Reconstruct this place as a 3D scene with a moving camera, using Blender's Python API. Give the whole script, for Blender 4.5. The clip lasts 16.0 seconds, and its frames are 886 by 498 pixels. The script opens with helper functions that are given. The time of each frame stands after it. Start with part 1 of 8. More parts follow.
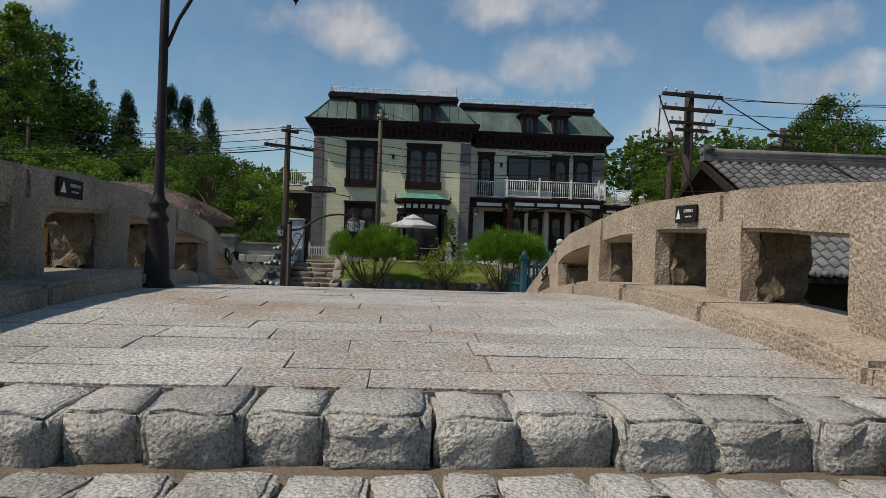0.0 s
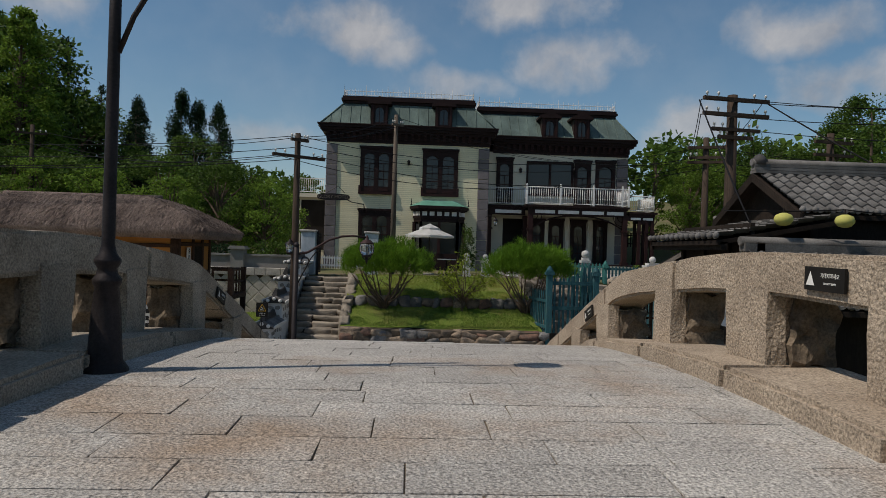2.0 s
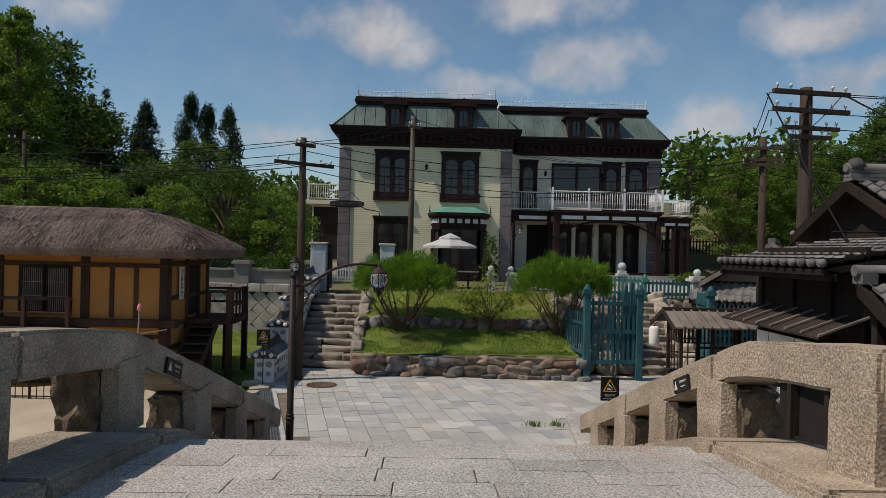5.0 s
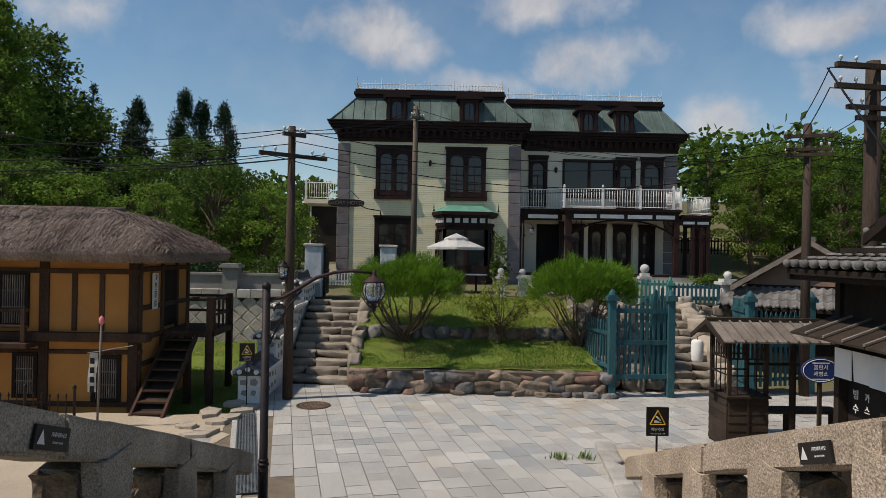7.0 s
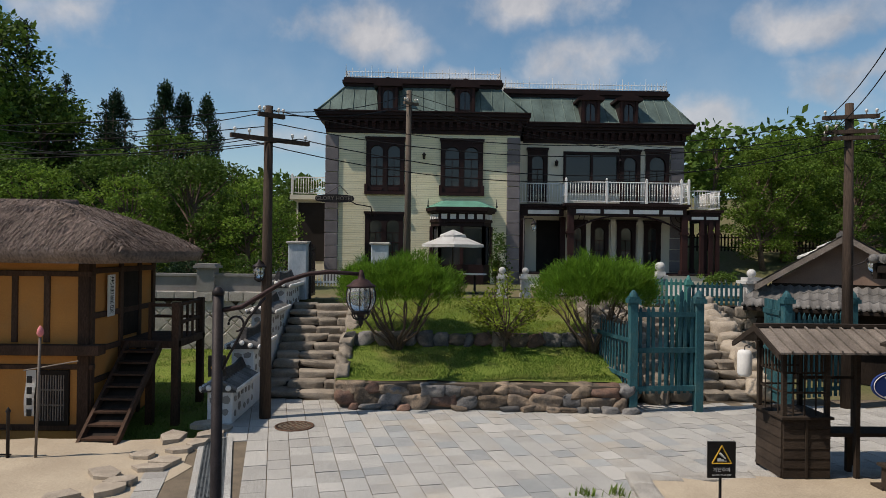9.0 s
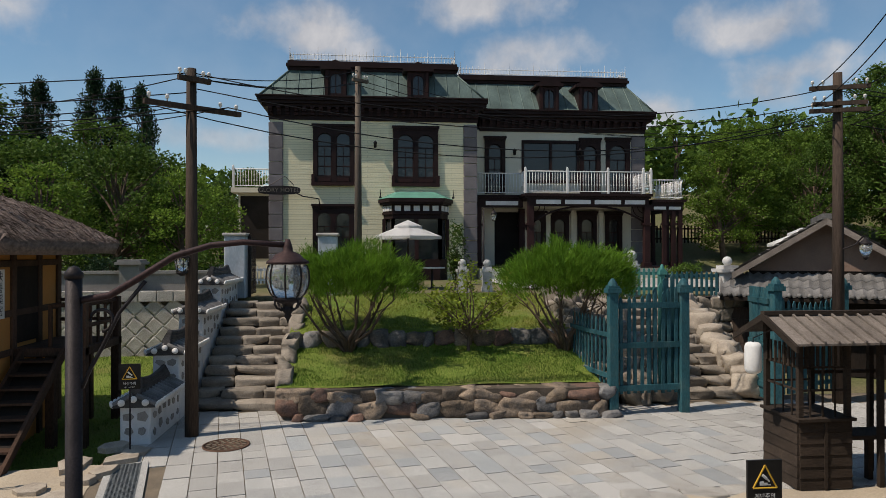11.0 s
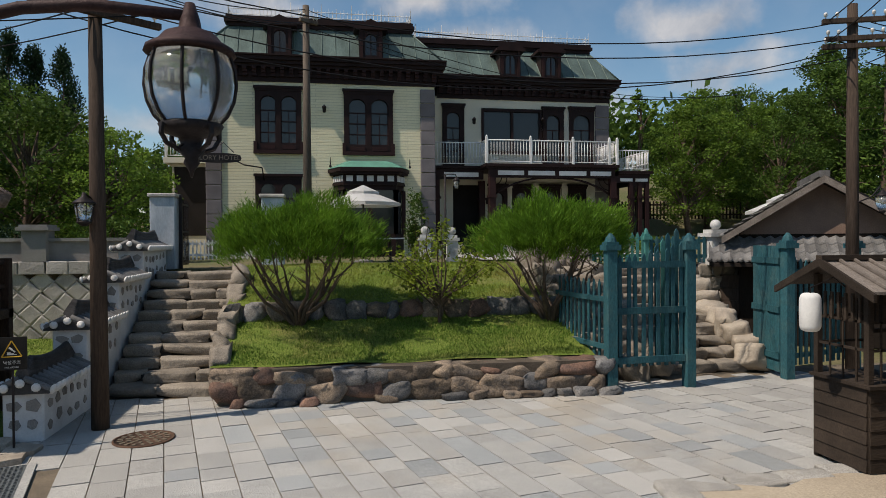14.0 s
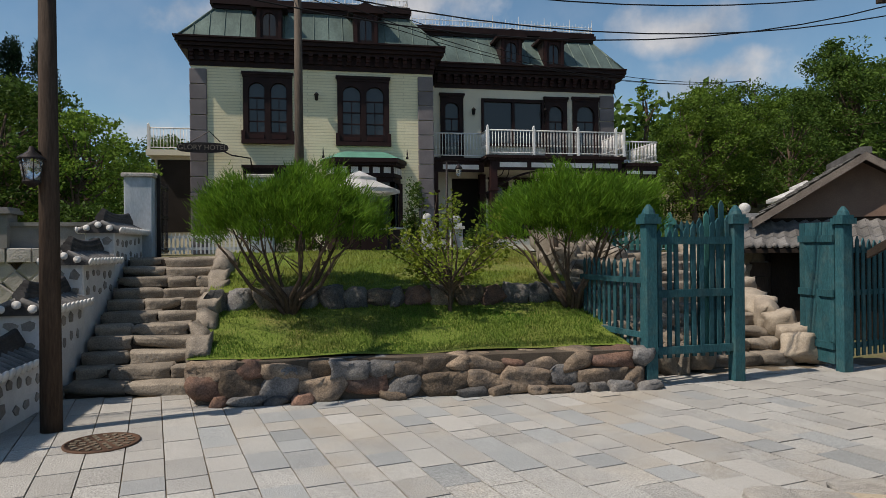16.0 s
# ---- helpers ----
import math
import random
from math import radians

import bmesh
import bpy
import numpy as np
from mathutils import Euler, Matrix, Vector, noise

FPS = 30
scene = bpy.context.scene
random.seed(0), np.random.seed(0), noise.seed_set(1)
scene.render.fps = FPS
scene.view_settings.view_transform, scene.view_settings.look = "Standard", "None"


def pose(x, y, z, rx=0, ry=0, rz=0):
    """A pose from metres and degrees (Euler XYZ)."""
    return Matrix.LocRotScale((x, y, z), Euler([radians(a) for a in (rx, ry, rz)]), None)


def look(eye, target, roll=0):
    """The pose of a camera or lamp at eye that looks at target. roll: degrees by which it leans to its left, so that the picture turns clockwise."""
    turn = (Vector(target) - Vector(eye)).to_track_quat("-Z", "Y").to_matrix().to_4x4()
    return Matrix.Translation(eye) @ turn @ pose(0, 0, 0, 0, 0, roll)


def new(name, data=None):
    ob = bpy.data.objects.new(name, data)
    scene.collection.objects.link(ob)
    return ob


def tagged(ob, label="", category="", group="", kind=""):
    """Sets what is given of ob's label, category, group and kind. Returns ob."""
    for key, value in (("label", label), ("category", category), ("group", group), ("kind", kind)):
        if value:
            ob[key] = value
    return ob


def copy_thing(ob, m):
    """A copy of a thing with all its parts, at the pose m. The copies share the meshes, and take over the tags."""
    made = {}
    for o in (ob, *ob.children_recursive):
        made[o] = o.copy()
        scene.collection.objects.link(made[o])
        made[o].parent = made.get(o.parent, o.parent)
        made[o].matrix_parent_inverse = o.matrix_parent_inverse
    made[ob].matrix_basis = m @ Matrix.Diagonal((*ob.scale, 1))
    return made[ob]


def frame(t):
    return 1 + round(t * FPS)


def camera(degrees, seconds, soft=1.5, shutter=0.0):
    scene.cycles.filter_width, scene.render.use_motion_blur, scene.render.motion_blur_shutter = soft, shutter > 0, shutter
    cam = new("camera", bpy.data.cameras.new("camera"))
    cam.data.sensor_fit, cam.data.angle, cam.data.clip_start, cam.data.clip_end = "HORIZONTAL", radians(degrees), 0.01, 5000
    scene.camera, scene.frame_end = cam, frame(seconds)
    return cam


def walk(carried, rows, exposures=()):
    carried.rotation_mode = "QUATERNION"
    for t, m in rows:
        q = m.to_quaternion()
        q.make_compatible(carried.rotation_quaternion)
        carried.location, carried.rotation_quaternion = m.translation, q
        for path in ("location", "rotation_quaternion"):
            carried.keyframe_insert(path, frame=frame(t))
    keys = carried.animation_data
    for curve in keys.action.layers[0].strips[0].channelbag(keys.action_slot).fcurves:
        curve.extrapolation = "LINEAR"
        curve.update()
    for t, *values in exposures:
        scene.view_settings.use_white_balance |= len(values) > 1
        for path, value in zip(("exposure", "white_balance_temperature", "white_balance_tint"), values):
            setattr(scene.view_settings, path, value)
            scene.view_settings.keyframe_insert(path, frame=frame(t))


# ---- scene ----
cam = camera(66.5, 16.0, soft=0.5)
PATH = [
    (0, (0.707, -23.47, 2.754), (0.845, -21.475, 2.755), 1.8),
    (0.5, (0.709, -23.087, 2.878), (0.836, -21.091, 2.88), 1.9),
    (1, (0.682, -22.69, 2.982), (0.797, -20.694, 2.987), 1.6),
    (1.5, (0.654, -22.349, 3.096), (0.759, -20.351, 3.1), 1.7),
    (2, (0.624, -21.985, 3.204), (0.719, -19.987, 3.208), 1.7),
    (2.5, (0.582, -21.594, 3.281), (0.666, -19.596, 3.285), 1.7),
    (3, (0.543, -21.251, 3.41), (0.618, -19.253, 3.416), 1.6),
    (3.5, (0.534, -20.852, 3.505), (0.6, -18.853, 3.511), 1.6),
    (4, (0.525, -20.469, 3.596), (0.581, -18.47, 3.601), 1.6),
    (6.5, (0.561, -17.951, 3.684), (0.595, -15.951, 3.692), 1.0),
    (7, (0.492, -17.431, 3.692), (0.526, -15.432, 3.7), 1.0),
    (7.5, (0.444, -16.969, 3.696), (0.477, -14.969, 3.7), 0.7),
    (8, (0.396, -16.45, 3.703), (0.427, -14.45, 3.708), 0.7),
    (10.5, (0.351, -13.883, 3.429), (0.507, -11.889, 3.436), 0.3),
    (11, (0.353, -13.469, 3.37), (0.552, -11.479, 3.376), -0.1),
    (11.5, (0.339, -13.108, 3.327), (0.602, -11.126, 3.323), -0.4),
    (12, (0.318, -12.753, 3.222), (0.595, -10.772, 3.208), -0.2),
    (12.5, (0.263, -12.37, 3.096), (0.553, -10.392, 3.073), -0.1),
    (13, (0.234, -12.009, 2.946), (0.53, -10.032, 2.92), -0.4),
    (13.5, (0.203, -11.623, 2.823), (0.507, -9.647, 2.794), -0.3),
    (14, (0.183, -11.205, 2.694), (0.537, -9.237, 2.669), -0.4),
    (14.5, (0.166, -10.801, 2.56), (0.533, -8.835, 2.535), -0.5),
    (15, (0.164, -10.407, 2.415), (0.532, -8.441, 2.389), -0.5),
    (15.5, (0.147, -9.978, 2.296), (0.524, -8.014, 2.285), -0.7),
    (16, (0.11, -9.608, 2.148), (0.491, -7.644, 2.148), -0.6),
]
walk(cam, [(t, look(eye, target, roll)) for t, eye, target, roll in PATH], [(0, -0.12, 6800, 11), (0.5, -0.1, 6850, 12), (1.0, -0.42, 6850, 12), (1.5, -0.42, 6850, 12), (2.5, -0.4, 6900, 13), (4.0, -0.32, 6950, 14), (6.4, 0, 7000, 14), (16, 0.02, 7000, 13)])

# ---- world and sun ----
SUN_FROM = Vector((-0.66, -0.2, 1.0)).normalized()
world = bpy.data.worlds.new("world")
scene.world = world
world.use_nodes = True
wn, wl = world.node_tree.nodes, world.node_tree.links
wn.clear()
sky = wn.new("ShaderNodeTexSky")
sky.sky_type, sky.sun_disc = "NISHITA", False
sky.sun_elevation = math.asin(SUN_FROM.z)
sky.sun_rotation = math.atan2(SUN_FROM.x, SUN_FROM.y)
sky.air_density, sky.dust_density, sky.ozone_density = 1.0, 0.4, 1.6
# a bluer, clearer air than the plain model gives
clear = wn.new("ShaderNodeHueSaturation"); clear.inputs["Saturation"].default_value = 1.22; clear.inputs["Value"].default_value = 1.06; clear.inputs["Hue"].default_value = 0.492
wl.new(sky.outputs[0], clear.inputs["Color"])


def wmath(op, a, b=None, c=None, clamp=False):
    m = wn.new("ShaderNodeMath"); m.operation = op; m.use_clamp = clamp
    for i, v in enumerate((a, b, c)):
        if v is None:
            continue
        if isinstance(v, (int, float)):
            m.inputs[i].default_value = v
        else:
            wl.new(v, m.inputs[i])
    return m.outputs[0]


def wvec(op, a, b=None):
    m = wn.new("ShaderNodeVectorMath"); m.operation = op
    for i, v in enumerate((a, b)):
        if v is None:
            continue
        if isinstance(v, tuple):
            m.inputs[i].default_value = v
        else:
            wl.new(v, m.inputs[i])
    return m


def wnoise(vec, scale, detail, rough):
    m = wn.new("ShaderNodeTexNoise"); m.inputs["Scale"].default_value = scale; m.inputs["Detail"].default_value = detail; m.inputs["Roughness"].default_value = rough
    wl.new(vec, m.inputs["Vector"])
    return m


# fair-weather clouds: heaped puffs, each a direction, a width, a height and a thickness, broken up by noise
tc = wn.new("ShaderNodeTexCoord")
away = tc.outputs["Generated"]
warp = wvec("SCALE", wvec("SUBTRACT", wnoise(away, 9.0, 3, 0.5).outputs["Color"], (0.5, 0.5, 0.5)).outputs[0])
warp.inputs["Scale"].default_value = 0.07
bent = wvec("ADD", away, warp.outputs[0]).outputs[0]
billow = wmath("SUBTRACT", wnoise(away, 13.0, 6, 0.55).outputs["Fac"], 0.5)
CLOUDS = [(-0.10, 0.947, 0.304, 0.15, 0.062, 0.95), (-0.03, 0.955, 0.285, 0.09, 0.04, 0.8), (0.15, 0.929, 0.345, 0.16, 0.06, 0.9), (0.215, 0.94, 0.268, 0.13, 0.05, 0.85), (0.05, 0.968, 0.238, 0.13, 0.035, 0.7),
          (0.49, 0.824, 0.295, 0.13, 0.05, 0.9), (0.53, 0.82, 0.225, 0.13, 0.05, 0.95), (0.385, 0.907, 0.178, 0.11, 0.05, 0.85), (-0.44, 0.85, 0.30, 0.12, 0.06, 0.8), (-0.22, 0.963, 0.150, 0.15, 0.03, 0.6),
          (-0.05, 0.92, 0.40, 0.2, 0.05, 0.7), (0.32, 0.86, 0.40, 0.2, 0.06, 0.8), (0.8, 0.55, 0.25, 0.22, 0.08, 0.9), (-0.8, 0.5, 0.33, 0.2, 0.08, 0.85), (0.93, -0.1, 0.3, 0.22, 0.09, 0.9),
          (0.6, -0.7, 0.35, 0.25, 0.09, 0.9), (-0.1, -0.92, 0.3, 0.25, 0.08, 0.9), (-0.75, -0.55, 0.25, 0.22, 0.08, 0.9), (0.2, -0.5, 0.8, 0.25, 0.2, 0.8), (-0.3, 0.5, 0.8, 0.2, 0.16, 0.7)]
cover = None
for cx_, cy_, cz_, wide, high, thick in CLOUDS:
    rel = wvec("MULTIPLY", wvec("SUBTRACT", bent, (cx_, cy_, cz_)).outputs[0], (1.3 / wide, 1.3 / wide, 1.3 / high)).outputs[0]
    edge_f = wmath("SUBTRACT", 1.0, wvec("LENGTH", rel).outputs["Value"])
    dens = wmath("MULTIPLY", wmath("MULTIPLY_ADD", wmath("MULTIPLY_ADD", billow, 2.4, edge_f), 1.15, 0.02, clamp=True), thick * 0.86)
    cover = dens if cover is None else wmath("MAXIMUM", cover, dens)
# thin veil between the puffs
veil = wmath("MULTIPLY", wmath("MULTIPLY_ADD", wnoise(away, 4.0, 5, 0.6).outputs["Fac"], 2.2, -0.95, clamp=True), 0.22)
cover = wmath("SMOOTH_MAX", cover, veil, 0.2)
tone = wn.new("ShaderNodeMixRGB"); tone.inputs[1].default_value, tone.inputs[2].default_value = (3.9, 4.2, 4.75, 1), (6.6, 6.65, 6.8, 1)
wl.new(wmath("MULTIPLY_ADD", wnoise(bent, 16.0, 5, 0.6).outputs["Fac"], 2.6, -0.75, clamp=True), tone.inputs[0])
cm = wn.new("ShaderNodeMixRGB"); wl.new(tone.outputs[0], cm.inputs[2])
wl.new(cover, cm.inputs[0]); wl.new(clear.outputs[0], cm.inputs[1])
bg = wn.new("ShaderNodeBackground"); bg.inputs["Strength"].default_value = 0.1
wl.new(cm.outputs[0], bg.inputs["Color"])
wo = wn.new("ShaderNodeOutputWorld"); wl.new(bg.outputs[0], wo.inputs[0])
sun = new("sun", bpy.data.lights.new("sun", "SUN"))
sun.data.energy, sun.data.angle, sun.data.color = 4.0, radians(0.53), (1.0, 0.945, 0.865)
sun.matrix_world = look(SUN_FROM * 60, (0, 0, 0))

# ---- materials ----
def mat(name, col, col2=None, rough=0.8, scale=1.5, grain=60.0, grain_amt=0.25, bump=0.25, bump_scale=None, metal=0.0, rnd=0.0, island=0.0, stretch=(1, 1, 1), spec=0.12, stain=None, stain_scale=0.6, stain_amt=0.5):
    """A surface with broad variation between two colours, fine grain, relief, and a shade of its own for each piece."""
    m = bpy.data.materials.new(name)
    m.use_nodes = True
    nt = m.node_tree
    n, l = nt.nodes, nt.links
    bs = n["Principled BSDF"]
    bs.inputs["Roughness"].default_value = rough
    bs.inputs["Metallic"].default_value = metal
    bs.inputs["Specular IOR Level"].default_value = spec
    geo = n.new("ShaderNodeNewGeometry")
    mp = n.new("ShaderNodeMapping"); mp.inputs["Scale"].default_value = stretch
    l.new(geo.outputs["Position"], mp.inputs[0])
    n1 = n.new("ShaderNodeTexNoise"); n1.inputs["Scale"].default_value = scale; n1.inputs["Detail"].default_value = 5
    n2 = n.new("ShaderNodeTexNoise"); n2.inputs["Scale"].default_value = grain; n2.inputs["Detail"].default_value = 4; n2.inputs["Roughness"].default_value = 0.7
    l.new(mp.outputs[0], n1.inputs["Vector"]); l.new(mp.outputs[0], n2.inputs["Vector"])
    r1 = n.new("ShaderNodeMapRange"); r1.inputs[1].default_value, r1.inputs[2].default_value = 0.32, 0.68
    l.new(n1.outputs["Fac"], r1.inputs[0])
    mix = n.new("ShaderNodeMixRGB")
    c2 = col2 or tuple(c * 0.7 for c in col)
    mix.inputs[1].default_value, mix.inputs[2].default_value = (*col, 1), (*c2, 1)
    l.new(r1.outputs[0], mix.inputs[0])
    out = mix.outputs[0]
    if stain:
        n3 = n.new("ShaderNodeTexNoise"); n3.inputs["Scale"].default_value = stain_scale; n3.inputs["Detail"].default_value = 8; n3.inputs["Roughness"].default_value = 0.65
        l.new(geo.outputs["Position"], n3.inputs["Vector"])
        r3 = n.new("ShaderNodeMapRange"); r3.inputs[1].default_value, r3.inputs[2].default_value, r3.inputs[4].default_value = 0.5, 0.68, stain_amt
        l.new(n3.outputs["Fac"], r3.inputs[0])
        ms = n.new("ShaderNodeMixRGB"); ms.inputs[2].default_value = (*stain, 1)
        l.new(r3.outputs[0], ms.inputs[0]); l.new(out, ms.inputs[1])
        out = ms.outputs[0]
    r2 = n.new("ShaderNodeMapRange"); r2.inputs[1].default_value, r2.inputs[2].default_value = 0.3, 0.7
    r2.inputs[3].default_value, r2.inputs[4].default_value = 1 - grain_amt, 1 + grain_amt
    l.new(n2.outputs["Fac"], r2.inputs[0])
    hs = n.new("ShaderNodeHueSaturation")
    l.new(out, hs.inputs["Color"])
    val = r2.outputs[0]
    for amt, src in ((rnd, "obj"), (island, "geo")):
        if amt:
            if src == "obj":
                o = n.new("ShaderNodeObjectInfo").outputs["Random"]
            else:
                o = geo.outputs["Random Per Island"]
            rr = n.new("ShaderNodeMapRange"); rr.inputs[3].default_value, rr.inputs[4].default_value = 1 - amt, 1 + amt
            l.new(o, rr.inputs[0])
            mm = n.new("ShaderNodeMath"); mm.operation = "MULTIPLY"
            l.new(val, mm.inputs[0]); l.new(rr.outputs[0], mm.inputs[1])
            val = mm.outputs[0]
    l.new(val, hs.inputs["Value"])
    l.new(hs.outputs[0], bs.inputs["Base Color"])
    if bump:
        b = n.new("ShaderNodeBump"); b.inputs["Strength"].default_value = bump; b.inputs["Distance"].default_value = 0.02
        if bump_scale:
            n4 = n.new("ShaderNodeTexNoise"); n4.inputs["Scale"].default_value = bump_scale; n4.inputs["Detail"].default_value = 6
            l.new(mp.outputs[0], n4.inputs["Vector"]); l.new(n4.outputs["Fac"], b.inputs["Height"])
        else:
            l.new(n2.outputs["Fac"], b.inputs["Height"])
        l.new(b.outputs[0], bs.inputs["Normal"])
    return m


def leaf_mat(name, col, col2, through_light=0.35):
    m = mat(name, col, col2, rough=0.6, scale=0.8, grain=5, grain_amt=0.25, bump=0, island=0.38, rnd=0.12, spec=0.12)
    n, l = m.node_tree.nodes, m.node_tree.links
    bs, out = n["Principled BSDF"], n["Material Output"]
    src = bs.inputs["Base Color"].links[0].from_socket
    tr = n.new("ShaderNodeBsdfTranslucent"); l.new(src, tr.inputs[0])
    mx = n.new("ShaderNodeMixShader"); mx.inputs[0].default_value = through_light
    l.new(bs.outputs[0], mx.inputs[1]); l.new(tr.outputs[0], mx.inputs[2]); l.new(mx.outputs[0], out.inputs[0])
    return m


def glass_mat(name, tint=(0.034, 0.036, 0.038), rough=0.06):
    m = mat(name, tint, tint, rough=rough, bump=0, grain_amt=0.1, spec=0.5)
    return m


GRANITE = mat("granite_slab", (0.45, 0.425, 0.385), (0.35, 0.33, 0.30), rough=0.85, scale=1.3, grain=70, grain_amt=0.75, bump=1.0, bump_scale=52, rnd=0.10, stain=(0.30, 0.19, 0.105), stain_scale=0.55, stain_amt=0.6)
GRANITE_TAN = mat("granite_parapet", (0.43, 0.35, 0.265), (0.32, 0.255, 0.19), rough=0.9, scale=2.2, grain=60, grain_amt=0.6, bump=0.9, bump_scale=45, rnd=0.05, stain=(0.2, 0.16, 0.12), stain_scale=1.2, stain_amt=0.45)
GRANITE_GREY = mat("granite_weathered", (0.37, 0.32, 0.255), (0.25, 0.215, 0.17), rough=0.9, scale=1.6, grain=70, grain_amt=0.6, bump=1.0, bump_scale=42, rnd=0.05, stain=(0.13, 0.105, 0.08), stain_scale=1.3, stain_amt=0.7)
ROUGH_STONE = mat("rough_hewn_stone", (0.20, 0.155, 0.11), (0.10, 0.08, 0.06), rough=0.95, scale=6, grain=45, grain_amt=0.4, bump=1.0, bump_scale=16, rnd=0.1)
KERB_STONE = mat("kerb_stone", (0.45, 0.425, 0.38), (0.33, 0.315, 0.285), rough=0.9, scale=3.5, grain=85, grain_amt=0.6, bump=1.0, bump_scale=55, rnd=0.12, stain=(0.2, 0.18, 0.15), stain_scale=2.5, stain_amt=0.4)
JOINT = mat("sandy_joint", (0.20, 0.16, 0.115), (0.14, 0.115, 0.085), rough=0.95, scale=3, grain=90, grain_amt=0.4, bump=0.5)
PAVER = mat("granite_paver", (0.42, 0.41, 0.38), (0.345, 0.34, 0.32), rough=0.85, scale=1.2, grain=70, grain_amt=0.6, bump=0.8, bump_scale=50, rnd=0.1, stain=(0.40, 0.34, 0.26), stain_scale=0.35, stain_amt=0.6)
PAVER_PALE = mat("pale_granite_paver", (0.47, 0.455, 0.42), (0.42, 0.405, 0.375), rough=0.85, scale=1.2, grain=70, grain_amt=0.5, bump=0.6, rnd=0.1)
PAVER_BLUE = mat("blue_grey_granite_paver", (0.31, 0.325, 0.32), (0.36, 0.365, 0.355), rough=0.85, scale=1.5, grain=70, grain_amt=0.55, bump=0.6, rnd=0.12)
PAVER_JOINED = mat("granite_paver_far", (0.41, 0.395, 0.36), (0.345, 0.335, 0.31), rough=0.85, scale=0.7, grain=70, grain_amt=0.6, bump=0.8, bump_scale=50, island=0.13)
SAND = mat("packed_sand", (0.44, 0.37, 0.275), (0.35, 0.29, 0.215), rough=0.95, scale=0.9, grain=50, grain_amt=0.25, bump=0.5, bump_scale=14)
BOULDER = mat("field_boulder", (0.25, 0.19, 0.135), (0.12, 0.098, 0.08), rough=0.9, scale=4.5, grain=40, grain_amt=0.45, bump=1.0, bump_scale=14, rnd=0.35, stain=(0.09, 0.085, 0.08), stain_scale=2.6, stain_amt=0.75)
BOULDER_RED = mat("reddish_field_boulder", (0.21, 0.125, 0.09), (0.12, 0.08, 0.065), rough=0.9, scale=5, grain=40, grain_amt=0.45, bump=1.0, bump_scale=14, rnd=0.3, stain=(0.08, 0.07, 0.065), stain_scale=2.6, stain_amt=0.6)
BOULDER_GREY = mat("dark_grey_field_boulder", (0.17, 0.165, 0.16), (0.085, 0.085, 0.085), rough=0.9, scale=4, grain=40, grain_amt=0.45, bump=1.0, bump_scale=14, rnd=0.35, stain=(0.25, 0.22, 0.18), stain_scale=3, stain_amt=0.5)
STEP_STONE = mat("stair_stone", (0.30, 0.26, 0.21), (0.19, 0.165, 0.135), rough=0.9, scale=3, grain=50, grain_amt=0.35, bump=0.8, bump_scale=16, rnd=0.18, stain=(0.15, 0.13, 0.11), stain_scale=2.0, stain_amt=0.5)
PALE_ROCK = mat("pale_flank_rock", (0.42, 0.36, 0.285), (0.29, 0.245, 0.195), rough=0.9, scale=3, grain=50, grain_amt=0.3, bump=0.8, bump_scale=14, rnd=0.12)
MASONRY = mat("diamond_masonry", (0.44, 0.41, 0.37), (0.33, 0.305, 0.275), rough=0.9, scale=2.5, grain=60, grain_amt=0.35, bump=0.8, bump_scale=20, rnd=0.12)
EARTH_MORTAR = mat("sandy_wall_mortar", (0.13, 0.105, 0.08), (0.08, 0.066, 0.052), rough=0.95, scale=4, grain=70, grain_amt=0.3, bump=0.6)
MORTAR = mat("dark_mortar", (0.06, 0.05, 0.042), rough=0.95, scale=4, grain=70, bump=0.4)
CONCRETE = mat("grey_parapet_concrete", (0.27, 0.26, 0.24), (0.20, 0.19, 0.175), rough=0.9, scale=1.5, grain=50, grain_amt=0.2, bump=0.3, stain=(0.13, 0.125, 0.115), stain_scale=0.9)
WHITE_PLASTER = mat("white_plaster", (0.74, 0.73, 0.71), (0.60, 0.59, 0.575), rough=0.9, scale=1.8, grain=30, grain_amt=0.08, bump=0.25, stain=(0.42, 0.41, 0.39), stain_scale=1.1, stain_amt=0.35)
INSET_STONE = mat("grey_inset_stone", (0.33, 0.30, 0.27), (0.24, 0.22, 0.20), rough=0.9, scale=5, grain=60, grain_amt=0.3, bump=0.5, rnd=0.15)
PILLAR_BLUE = mat("weathered_blue_white_render", (0.52, 0.55, 0.57), (0.32, 0.37, 0.41), rough=0.9, scale=3.0, grain=30, grain_amt=0.12, bump=0.3, stretch=(1, 1, 0.35), stain=(0.28, 0.30, 0.31), stain_scale=1.5, stain_amt=0.6)
ROOF_TILE = mat("dark_clay_tile", (0.085, 0.08, 0.078), (0.05, 0.048, 0.047), rough=0.6, scale=4, grain=50, grain_amt=0.3, bump=0.3, rnd=0.25, island=0.25)
ROOF_TILE_GREY = mat("grey_clay_tile", (0.19, 0.182, 0.173), (0.105, 0.1, 0.094), rough=0.65, scale=2.5, grain=40, grain_amt=0.3, bump=0.3, island=0.22, rnd=0.15)
TILE_END = mat("white_lime_tile_end", (0.78, 0.76, 0.72), (0.66, 0.64, 0.60), rough=0.9, scale=6, grain=40, grain_amt=0.1, bump=0.2)
